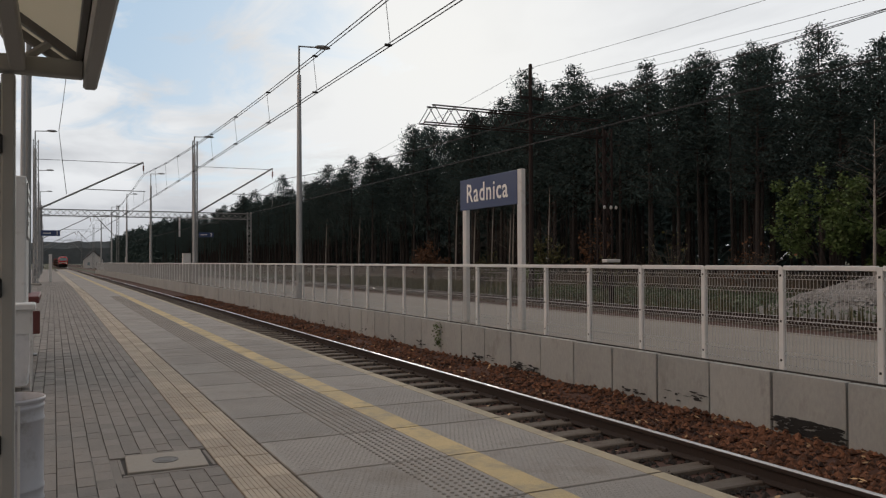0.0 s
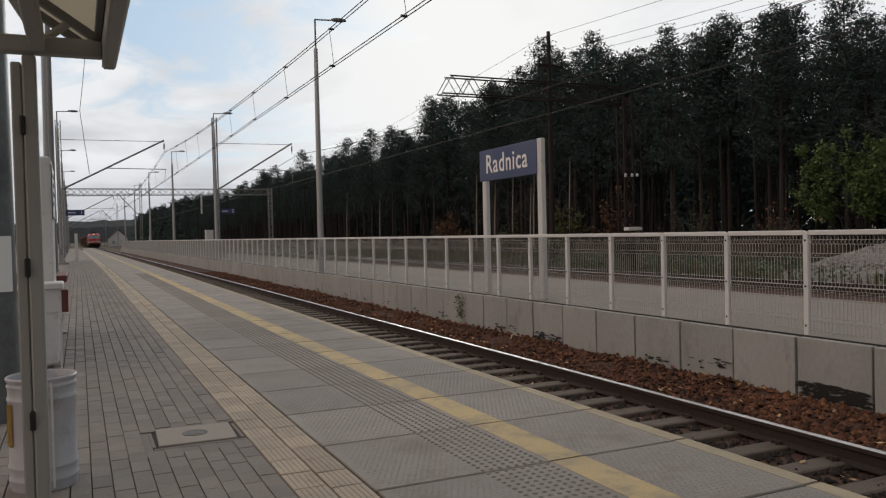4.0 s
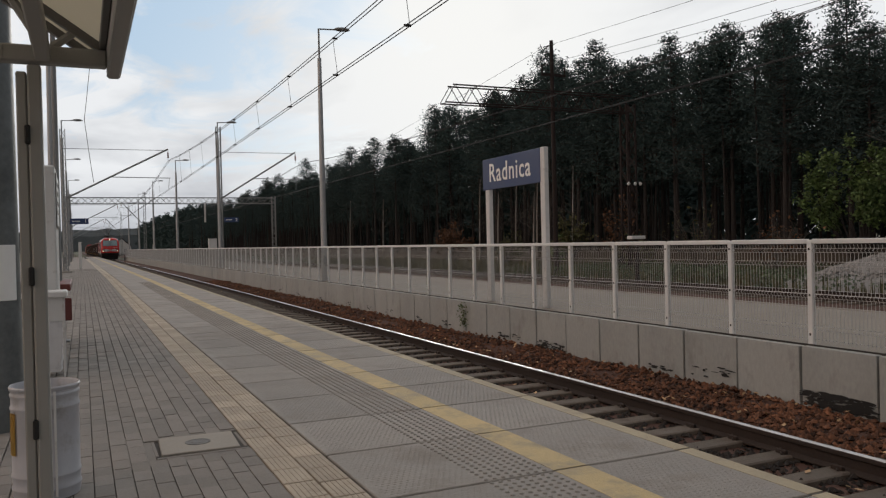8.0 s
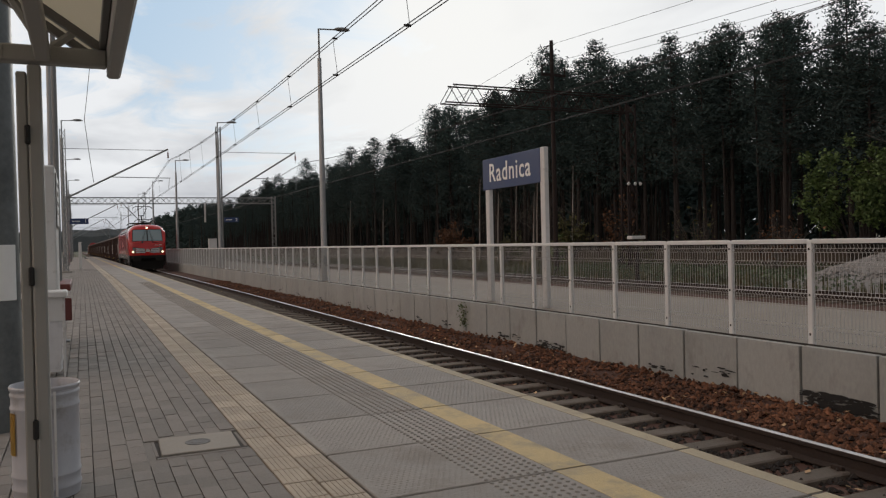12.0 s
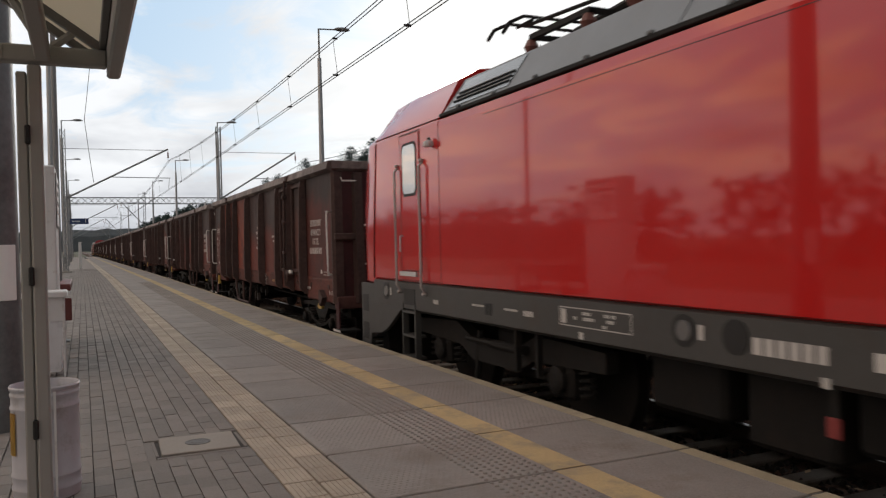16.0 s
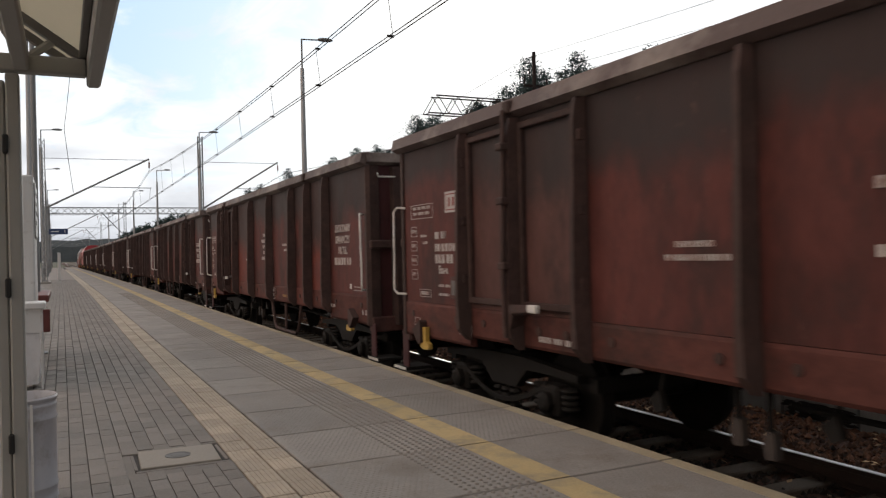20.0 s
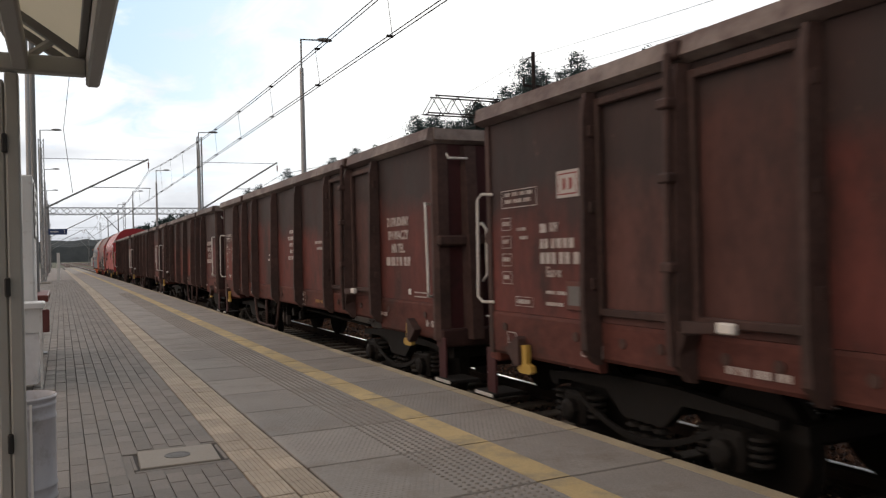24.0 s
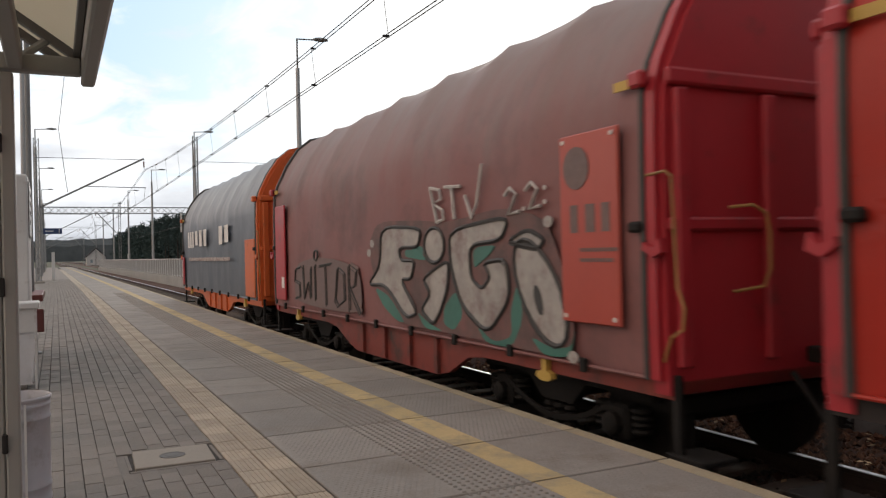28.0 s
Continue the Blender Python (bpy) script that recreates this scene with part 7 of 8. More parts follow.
# ---- overhead line, masts and signs ----
def lattice(s, x, y, z0, z1, w, step, r=0.018, axis="z"):
    """A square lattice column or beam of thin angles."""
    n = max(1, round((z1 - z0) / step))
    c = [(-w, -w), (w, -w), (w, w), (-w, w)]

    def at(p, q, u):
        return (x + p, y + q, u) if axis == "z" else (u, y + p, x + q)
    for p, q in c:
        s.rod(at(p, q, z0), at(p, q, z1), r * 1.5, n=4)
    for k in range(n):
        a, b = z0 + (z1 - z0) * k / n, z0 + (z1 - z0) * (k + 1) / n
        for i in range(4):
            p, q = c[i], c[(i + 1) % 4]
            if k % 2:
                p, q = q, p
            s.rod(at(*p, a), at(*q, b), r, n=3, caps=False)
    return s


def line_mast(x, y, h, reach, label):
    """A lattice mast with a cantilever arm reaching over a track."""
    t = thing("catenary_mast", label, "line mast", (x, y, 0), "line masts")
    part("footing", Shape().box(-0.35, 0.35, -0.35, 0.35, -0.1, 0.12, 0.03), "concrete", t)
    part("mast", lattice(Shape(), 0, 0, 0.1, h, 0.14, 0.42), "mast", t, fix=False)
    f = 1 if reach > 0 else -1
    part("cantilever", Shape().rod((0.15 * f, 0, 4.55), (reach, 0, 7.66), 0.055, n=8), "mast", t, "steel cantilever tube", smooth=True)
    part("stay_rod", Shape().rod((0, 0, 7.55), (reach - 0.1 * f, 0, 7.58), 0.016, n=5), "wire", t)
    part("insulator", Shape().lathe([(0.03, 7.1), (0.06, 7.16), (0.03, 7.22), (0.06, 7.28), (0.03, 7.34), (0.06, 7.40), (0.03, 7.46)], reach, 0, 10).rod((reach, 0, 7.4), (reach, 0, 7.66), 0.012, n=5).rod((reach, 0, 6.92), (reach, 0, 7.1), 0.012, n=5), "board_brown", t)
    part("steady_arm", Shape().rod((reach * 0.42, 0, 5.85), (reach + 0.1 * f, 0, 5.82), 0.025, n=6).rod((reach + 0.05 * f, 0, 5.82), (reach - 0.02 * f, 0, 5.12), 0.012, n=5), "mast", t)
    return t


def catenary(x, name):
    """Two contact wires, two carrier wires and their droppers along one track."""
    t = thing(name, "overhead contact wires and carrier wires on thin droppers", "overhead line", (x, 0, 0))
    sup = [-19.0, 53.0, 113.0, 173.0, 233.0, 293.0, 353.0]

    def z_at(y):
        for a, b in zip(sup, sup[1:]):
            if a <= y <= b:
                m = (a + b) / 2
                return 5.92 + 1.0 * ((y - m) / ((b - a) / 2)) ** 2
        return 6.9
    for dx in (-0.045, 0.045):
        part("contact_wire", Shape().rod((dx, -40, 5.10), (dx, 420, 5.10), 0.010, n=5), "wire", t)
        ys = [-40 + 2.5 * i for i in range(180)]
        part("carrier_wire", Shape().path([(dx, y, z_at(y)) for y in ys], 0.010, 4), "wire", t)
    y = 12.55 - 8.4
    k = 0
    while y < 110:
        if all(abs(y - s) > 2.5 for s in sup):
            d = Shape().rod((0.045, y, 5.11), (-0.045, y, z_at(y)), 0.006, n=4)
            d.box(-0.06, 0.06, y - 0.02, y + 0.02, 5.09, 5.13)
            d.box(-0.06, 0.06, y - 0.015, y + 0.015, z_at(y) - 0.02, z_at(y) + 0.02)
            part("dropper", d, "wire", t)
        y += 4.25
        k += 1


def gantry():
    t = thing("signal_gantry", "grey lattice portal spanning the tracks", "gantry", (0, 100, 0))
    part("beam", lattice(Shape(), 7.05, 0, -1.0, 22.6, 0.36, 0.72, 0.035, "x"), "mast", t, "lattice beam", fix=False)
    part("leg", lattice(Shape(), 22.6, 0, -0.9, 7.6, 0.22, 0.5, 0.03), "mast", t, fix=False)
    part("leg", lattice(Shape(), -1.0, 0, -0.1, 7.6, 0.22, 0.5, 0.03), "mast", t, fix=False)
    part("sign", Shape().box(14.0, 14.2, -0.6, -0.5, 4.4, 6.7, 0.02), "white_steel", t, "narrow white marker board")


def old_truss():
    """A rusty mast with a truss arm before the forest, and the tall pole of a power line."""
    t = thing("rusty_truss_mast", "rust-brown lattice mast with a long truss arm before the forest", "line mast", (31.2, 40, -0.95))
    part("mast", lattice(Shape(), 0, 0, 0, 10.6, 0.32, 0.8, 0.045), "rust_mast", t, fix=False)
    s = Shape()
    for y in (-0.35, 0.35):
        s.rod((-12.7, y, 10.05), (0, y, 10.05), 0.05, n=4)
        s.rod((-12.2, y, 11.05), (0, y, 11.05), 0.05, n=4)
        for k in range(10):
            a = -12.7 + 1.27 * k
            s.rod((a, y, 10.05), (a + 0.62, y, 11.05), 0.03, n=3)
            s.rod((a + 0.62, y, 11.05), (a + 1.27, y, 10.05), 0.03, n=3)
    for k in range(6):
        s.rod((-12.6 + 2.4 * k, -0.35, 10.05), (-12.6 + 2.4 * k, 0.35, 10.05), 0.03, n=3)
    part("truss_arm", s, "rust_mast", t, fix=False)
    for x in (-0.4, 0.1, 0.5):
        part("insulator", Shape().lathe([(0.05, 5.5), (0.10, 5.6), (0.05, 5.72)], x, -0.5, 8), "white_steel", t)
    p = thing("power_pole", "brown power line pole with a crossarm against the sky", "power pole", (26.1, 40.6, -0.95))
    part("pole", Shape().lathe([(0.16, 0), (0.11, 14.3)], n=10), "rust_mast", p, smooth=True)
    part("crossarm", Shape().box(-0.75, 0.95, -0.06, 0.06, 12.15, 12.3), "rust_mast", p)
    for x in (-0.7, 0.9):
        part("insulator", Shape().lathe([(0.03, 12.3), (0.06, 12.5), (0.03, 12.75)], x, 0, 8), "rust_mast", p)
    part("insulator", Shape().rod((0, 0, 14.1), (-0.35, 0, 13.9), 0.03, n=6), "rust_mast", p)
    w = thing("power_line", "three thin power line wires crossing the sky", "power line", (26.1, 40.6, -0.95))
    for x, z in ((-0.7, 12.75), (0.9, 12.75), (-0.35, 13.95)):
        for a in (-80, 160):
            pts = [(x, a * u, z - 1.8 * math.sin(math.pi * min(1, u)) * (1 if a < 0 else 2.2)) for u in [i / 12 for i in range(13)]]
            part("wire", Shape().path(pts, 0.011, 4), "wire", w)


def platform_sign(x, y, z, digit):
    t = thing("platform_sign", "small dark blue platform number sign", "sign", (x, y, z))
    part("panel", Shape().box(-0.5, 0.5, -0.03, 0.03, 0, 0.34, 0.01), "sign_blue", t)
    words(digit, 0.30, "sign_white", t, pose(0.34, -0.034, 0.17, 90, 0, 0), "digit")
    bars([0.42], 0.06, 0.03, "sign_white", t, pose(-0.38, -0.031, 0.2, 90, 0, 0))
    part("bracket", Shape().rod((-0.5, 0, 0.17), (-0.8 if x < 0 else -0.9, 0, 0.17), 0.025, n=6), "mast", t)


def plain_post(x, y, h, w, name, label, cat, mat="white_steel"):
    t = thing(name, label, cat, (x, y, 0))
    part("body", Shape().box(-w, w, -w, w, 0, h, 0.015), mat, t)
    part("cap", Shape().box(-w - 0.02, w + 0.02, -w - 0.02, w + 0.02, h, h + 0.03, 0.008), mat, t)


def far_house():
    t = thing("house", "small white gabled house far along the line", "house", (14.5, 300, -0.95))
    part("wall", Shape().box(-3, 3, 0, 8, 0, 3.2), "white_steel", t)
    part("gable", Shape().prism([(-3, 3.2), (3, 3.2), (0, 6.0)], 0.0, 0.2), "white_steel", t)
    part("roof", Shape().prism([(-3.3, 3.0), (0, 6.2), (3.3, 3.0), (3.3, 3.25), (0, 6.45), (-3.3, 3.25)], -0.3, 8.3), "rust_mast", t)
    for x in (-1.5, 1.2):
        part("window", Shape().box(x - 0.4, x + 0.4, -0.03, 0.0, 1.2, 2.3), "screen", t)


def gravel_heap():
    """A heap of pale gravel beyond the far track."""
    rng = random.Random(9)
    s = Shape()
    n, m = 40, 16
    v, f = [], []
    for j in range(m + 1):
        for i in range(n):
            a = 2 * math.pi * i / n
            u = 1 - j / m
            bump = 1 + 0.12 * noise.noise(Vector((math.cos(a) * 1.5, math.sin(a) * 1.5, j * 0.3)))
            v.append((5.0 * u * math.cos(a) * bump, 5.4 * u * math.sin(a) * bump, 1.65 * (1 - u ** 1.25) * bump))
    for j in range(m):
        for i in range(n):
            f.append((j * n + i, j * n + (i + 1) % n, (j + 1) * n + (i + 1) % n, (j + 1) * n + i))
    s.add(v, f)
    t = thing("gravel_heap", "heap of pale grey gravel beside the far track", "gravel heap", (30.6, 20.8, -0.95))
    part("core", s, "pale_gravel", t, smooth=True)
    st = Shape()
    for k in range(4200):
        a, u = rng.uniform(0, 6.283), rng.random() ** 0.5
        c = (5.0 * u * math.cos(a), 5.4 * u * math.sin(a), 1.65 * (1 - u ** 1.25))
        pebble(st, c, rng.uniform(0.05, 0.13), rng)
    part("loose_gravel", st, "pale_stone", t, fix=False)["kind"] = "stuff"


def pebble(s, c, r, rng):
    o = [r * rng.uniform(0.6, 1.2) for _ in range(6)]
    a = rng.uniform(0, 1.57)
    ca, sa = math.cos(a), math.sin(a)
    x, y, z = c
    s.add([(x + o[0] * ca, y + o[0] * sa, z), (x - o[1] * sa, y + o[1] * ca, z), (x - o[2] * ca, y - o[2] * sa, z), (x + o[3] * sa, y - o[3] * ca, z), (x, y, z + o[4] * 0.8), (x, y, z - r * 0.5)],
          [(0, 1, 4), (1, 2, 4), (2, 3, 4), (3, 0, 4), (1, 0, 5), (2, 1, 5), (3, 2, 5), (0, 3, 5)])


MAT.update(
    pale_gravel=material("pale_gravel", (0.22, 0.215, 0.21), 0.9, grain=0.3, scale=9, blotch=0.15, bump=0.6, bump_scale=8),
    pale_stone=material("pale_stones", (0.27, 0.265, 0.26), 0.9, grain=0.1, bump=0.1, vary=0.4, island=True),
)
line_mast(-0.85, 53.0, 8.7, 6.05, "grey lattice mast with a cantilever over the track")
line_mast(8.33, 52.9, 9.2, 5.07, "grey lattice mast on the island platform with a cantilever arm")
for y in (113.0, 173.0, 233.0):
    line_mast(8.2, y, 9.0, -2.9, "distant grey line mast with a cantilever arm")
    line_mast(-0.95, y + 6, 9.0, 6.1, "distant grey line mast with a cantilever arm")
catenary(TRACK_X, "near_overhead_line")
catenary(13.8, "far_overhead_line")
gantry()
old_truss()
platform_sign(-0.05, 51.5, 2.9, "1")
platform_sign(9.85, 57.5, 3.1, "2")
plain_post(-0.02, 62.0, 1.9, 0.10, "marker_post", "plain white post on the platform", "post")
plain_post(8.3, 101.5, 1.9, 0.14, "marker_post", "plain white post on the island platform", "post")
plain_post(8.15, 55.2, 1.9, 0.25, "cabinet", "white equipment cabinet on the island platform", "cabinet")
far_house()
gravel_heap()
far = thing("marker_box", "small pale box on a dark post before the forest", "marker box", (24.0, 30.3, -0.95))
part("post", Shape().box(-0.08, 0.08, -0.08, 0.08, 0, 2.2), "rust_mast", far)
part("box", Shape().box(-0.4, 0.4, -0.2, 0.2, 2.2, 2.36, 0.02), "white_steel", far)
barrel_bin(-0.212, 4.93, 0.178, 0.612, "white steel drum litter bin with ribs, beside a shelter post")
square_bin()
bench()
info_case()
galvanised_pole()
thin_pole()


# ---- forest ----
def needle_clump(s, c, r, rng, n=14, q=0.30):
    for _ in range(n):
        p = Vector(c) + Vector((rng.gauss(0, 1), rng.gauss(0, 1), rng.gauss(0, 0.85))) * r * 0.45
        u = Vector((rng.uniform(-1, 1), rng.uniform(-1, 1), rng.uniform(-0.5, 0.9))).normalized()
        w = u.cross(Vector((rng.uniform(-1, 1), rng.uniform(-1, 1), rng.uniform(-1, 1)))).normalized()
        a, b = q * rng.uniform(0.6, 1.3), q * rng.uniform(0.25, 0.55)
        s.add([tuple(p - u * a), tuple(p + w * b), tuple(p + u * a), tuple(p - w * b * 0.6)], [(0, 1, 2, 3)])


def pine_shapes(rng, h, low, whorls, q, per, point):
    """A tapered trunk with limbs in whorls, and a crown of needle clumps along the limbs."""
    tr, cr = Shape(), Shape()
    bend = rng.uniform(-0.35, 0.35)

    def axis(z):
        return bend * (z / h) ** 2, bend * 0.5 * (z / h)
    for i in range(6):
        a, b = h * i / 6, h * (i + 1) / 6
        tr.rod((*axis(a), a), (*axis(b), b), 0.17 * (1 - i / 6.3) + 0.015, 0.17 * (1 - (i + 1) / 6.3) + 0.015, n=7, caps=False)
    for k in range(whorls):
        u = ((k + rng.random()) / whorls) ** 0.85
        z = h * (low + (0.99 - low) * u)
        reach = h * 0.172 * ((1 - u) ** point) * (0.55 + 0.45 * min(1, u * 5)) + 0.22
        a0 = rng.uniform(0, 6.283)
        for j in range(rng.choice((3, 4, 4, 5))):
            a = a0 + j * 1.5 + rng.uniform(-0.4, 0.4)
            rr = reach * rng.uniform(0.55, 1.1)
            x0, y0 = axis(z)
            tip = (x0 + rr * math.cos(a), y0 + rr * math.sin(a), z + rr * rng.uniform(0.0, 0.45))
            tr.rod((x0, y0, z), tip, 0.030, 0.010, n=3, caps=False)
            for v in (0.45, 0.75, 1.0):
                if rr * v > 0.2:
                    c = (x0 + rr * v * math.cos(a), y0 + rr * v * math.sin(a), z + (tip[2] - z) * v + 0.05)
                    needle_clump(cr, c, 0.26 + 0.22 * rr * v, rng, max(7, int(per * min(1.0, 0.35 + rr * 0.35))), q)
    for k in range(9):
        z = h * rng.uniform(0.15, low)
        a = rng.uniform(0, 6.283)
        tr.rod((*axis(z), z), (rng.uniform(0.4, 1.4) * math.cos(a), math.sin(a) * rng.uniform(0.4, 1.4), z + rng.uniform(-0.3, 0.4)), 0.02, 0.006, n=3, caps=False)
    return tr, cr


def forest():
    rng = random.Random(5)
    kinds = []
    for i in range(6):
        h = 14.2 + i * 0.55
        tr, cr = pine_shapes(rng, h, 0.32 + 0.03 * i, 30, 0.125, 20, 0.62 if i % 2 else 0.45)
        t = thing("pine_tree", "tall dark green pine with a bare lower trunk", "pine tree", (0, 0, -0.95), "edge pines")
        part("trunk", tr, "pine_bark", t, fix=False)
        part("crown", cr, "pine", t, fix=False)
        kinds.append(t)
    used = set()

    def plant(x, y, sc):
        i = rng.randrange(6)
        m = Matrix.Translation((x, y, -0.95)) @ Matrix.Rotation(rng.uniform(0, 6.28), 4, "Z")
        t = kinds[i]
        if i in used:
            t = copy_thing(t, m)
        else:
            used.add(i)
            t.matrix_basis = m
        t.scale = (sc, sc, sc * rng.uniform(0.94, 1.06))
    for row, (x0, gap) in enumerate(((39.5, 2.3), (42.5, 2.2), (46.0, 2.6))):
        y = -4.0 + row
        while y < 330 - 70 * row:
            v = y * 40 / x0
            tall = (0.86 if v < 33 else 0.98 if v < 43 else 1.06 if v < 52 else 1.16 if v < 57 else 1.22 if v < 74 else 1.08 if v < 95 else 1.05) * (1 + (x0 - 40) * 0.005)
            plant(x0 + rng.uniform(-1.4, 1.6), y, tall * rng.uniform(0.92, 1.07))
            y += gap * rng.uniform(0.6, 1.3) * (1 + y / 110)
    plant(40.0, 31.2, 0.90)
    # the woods behind: trunks, crowns and the dark thicket deep inside
    tr, cr = Shape(), Shape()
    for i in range(680):
        y = -30 + 680 * rng.random() ** 1.5
        x = 49 + 24 * rng.random()
        v = y * 40 / x
        h = rng.uniform(15.0, 17.6) * (0.90 if v < 33 else 1.02 if v < 52 else 1.19 if v < 74 else 1.05)
        tr.rod((x, y, -0.95), (x + rng.uniform(-0.3, 0.3), y, h * 0.9), 0.16, 0.05, n=5, caps=False)
        for c in range(30):
            v = rng.random() ** 0.8
            z = h * (0.30 + 0.70 * v) - 0.95
            reach = (1 - v) ** 0.6 * h * 0.14 + 0.2
            a = rng.uniform(0, 6.283)
            needle_clump(cr, (x + reach * math.cos(a) * 0.8, y + reach * math.sin(a) * 0.8, z), 1.0, rng, 12, 0.40)
    for i in range(190):
        y = 330 + 330 * rng.random()
        x = 40 + 14 * rng.random()
        h = rng.uniform(18.5, 21)
        for c in range(32):
            v = rng.random() ** 0.8
            reach = (1 - v) ** 0.6 * h * 0.16 + 0.3
            a = rng.uniform(0, 6.283)
            needle_clump(cr, (x + reach * math.cos(a), y + reach * math.sin(a), h * (0.1 + 0.9 * v) - 0.95), 1.5, rng, 6, 0.9)
    for i in range(330):
        x, y = rng.uniform(38.5, 50), -10 + 300 * rng.random() ** 1.5
        tr.rod((x, y, -0.95), (x + rng.uniform(-0.4, 0.4), y, rng.uniform(7, 12)), 0.11, 0.05, n=5, caps=False)
    tagged(part("forest_trunks", tr, "pine_bark", fix=False), "dense dark trunks of the pine forest", "forest", kind="stuff")
    tagged(part("forest_crowns", cr, "pine", fix=False), "dark green crowns of the pine forest", "forest", kind="stuff")
    s = Shape()
    for i in range(7000):
        y = -60 + 500 * rng.random() ** 1.4
        needle_clump(s, (64 + rng.uniform(-8, 14), y, rng.uniform(-0.5, 9)), 1.8, rng, 6, 1.0)
    for i in range(3600):
        y = -60 + 760 * rng.random() ** 1.4
        needle_clump(s, (78 + rng.uniform(-3, 8), y, rng.uniform(-0.5, 14)), 2.6, rng, 7, 1.5)
    for i in range(700):
        needle_clump(s, (rng.uniform(60, 260), 900 + rng.uniform(-60, 60), rng.uniform(-1, 17) ), 6.0, rng, 7, 5)
    # unseen row behind the platform, added to shape the locomotive's reflection
    for i in range(900):
        needle_clump(s, (-45 + rng.uniform(-6, 6), rng.uniform(-120, 300), 7 * rng.random() ** 1.3 - 1), 2.4, rng, 16, 0.9)
    tagged(part("forest_depth", s, "pine", fix=False), "dark mass of trees deep in the forest, with an unseen row behind the platform", "forest", kind="stuff")


def distant_ridge():
    """A low wooded ridge on the horizon where the line vanishes."""
    rng = random.Random(17)
    s = Shape()
    rings = []
    for i in range(150):
        x = -900 + i * 9.0
        top = 30 + 5 * noise.noise(Vector((x * 0.006, 0, 0))) + 3.0 * noise.noise(Vector((x * 0.05, 2, 0))) + rng.uniform(-1.2, 1.2)
        rings.append([(x, 1240, -1), (x, 1250, top * 0.7), (x, 1275, top), (x, 1330, top + 2), (x, 1400, -1)])
    s.loft(rings, closed=False, caps=False)
    tagged(part("distant_ridge", s, "far_woods"), "hazy dark wooded ridge on the horizon", "hill", kind="structure")


def shrub(x, y, h, w, leaf, mat, label, seed, density=900, stem="pine_bark"):
    """A many-stemmed shrub with loose small leaves and an uneven outline."""
    rng = random.Random(seed)
    t = thing("shrub", label, "shrub", (x, y, -0.95))
    st, lf = Shape(), Shape()
    tips = []
    for k in range(22):
        a = rng.uniform(0, 6.283)
        r = w * rng.random() ** 0.6
        top = (r * math.cos(a), r * math.sin(a), h * rng.uniform(0.45, 1.0) * (1 - 0.45 * (r / w) ** 2))
        mid = (top[0] * 0.4, top[1] * 0.4, top[2] * 0.55)
        st.rod((rng.uniform(-0.2, 0.2), rng.uniform(-0.2, 0.2), 0), mid, 0.035, 0.022, n=4, caps=False)
        st.rod(mid, top, 0.022, 0.007, n=4, caps=False)
        tips.append((mid, top))
        for j in range(6):
            u = rng.uniform(0.2, 1.0)
            p = [mid[i] + (top[i] - mid[i]) * u for i in range(3)]
            q = (p[0] + rng.uniform(-0.5, 0.5), p[1] + rng.uniform(-0.5, 0.5), p[2] + rng.uniform(-0.1, 0.5))
            st.rod(p, q, 0.010, 0.004, n=3, caps=False)
            tips.append((p, q))
    for k in range(density):
        a, b = tips[rng.randrange(len(tips))]
        u = rng.uniform(0.2, 1.05)
        c = Vector([a[i] + (b[i] - a[i]) * u for i in range(3)]) + Vector((rng.gauss(0, 0.16), rng.gauss(0, 0.16), rng.gauss(0, 0.14)))
        d = Vector((rng.uniform(-1, 1), rng.uniform(-1, 1), rng.uniform(-0.8, 0.4))).normalized() * leaf * rng.uniform(0.6, 1.3)
        e = d.cross(Vector((rng.uniform(-1, 1), rng.uniform(-1, 1), rng.uniform(-1, 1)))).normalized() * d.length * 0.6
        lf.add([tuple(c - d), tuple(c + e), tuple(c + d), tuple(c - e)], [(0, 1, 2, 3)])
    part("stem_growth", st, stem, t, fix=False)["kind"] = "stuff"
    if density:
        part("foliage", lf, mat, t, fix=False)


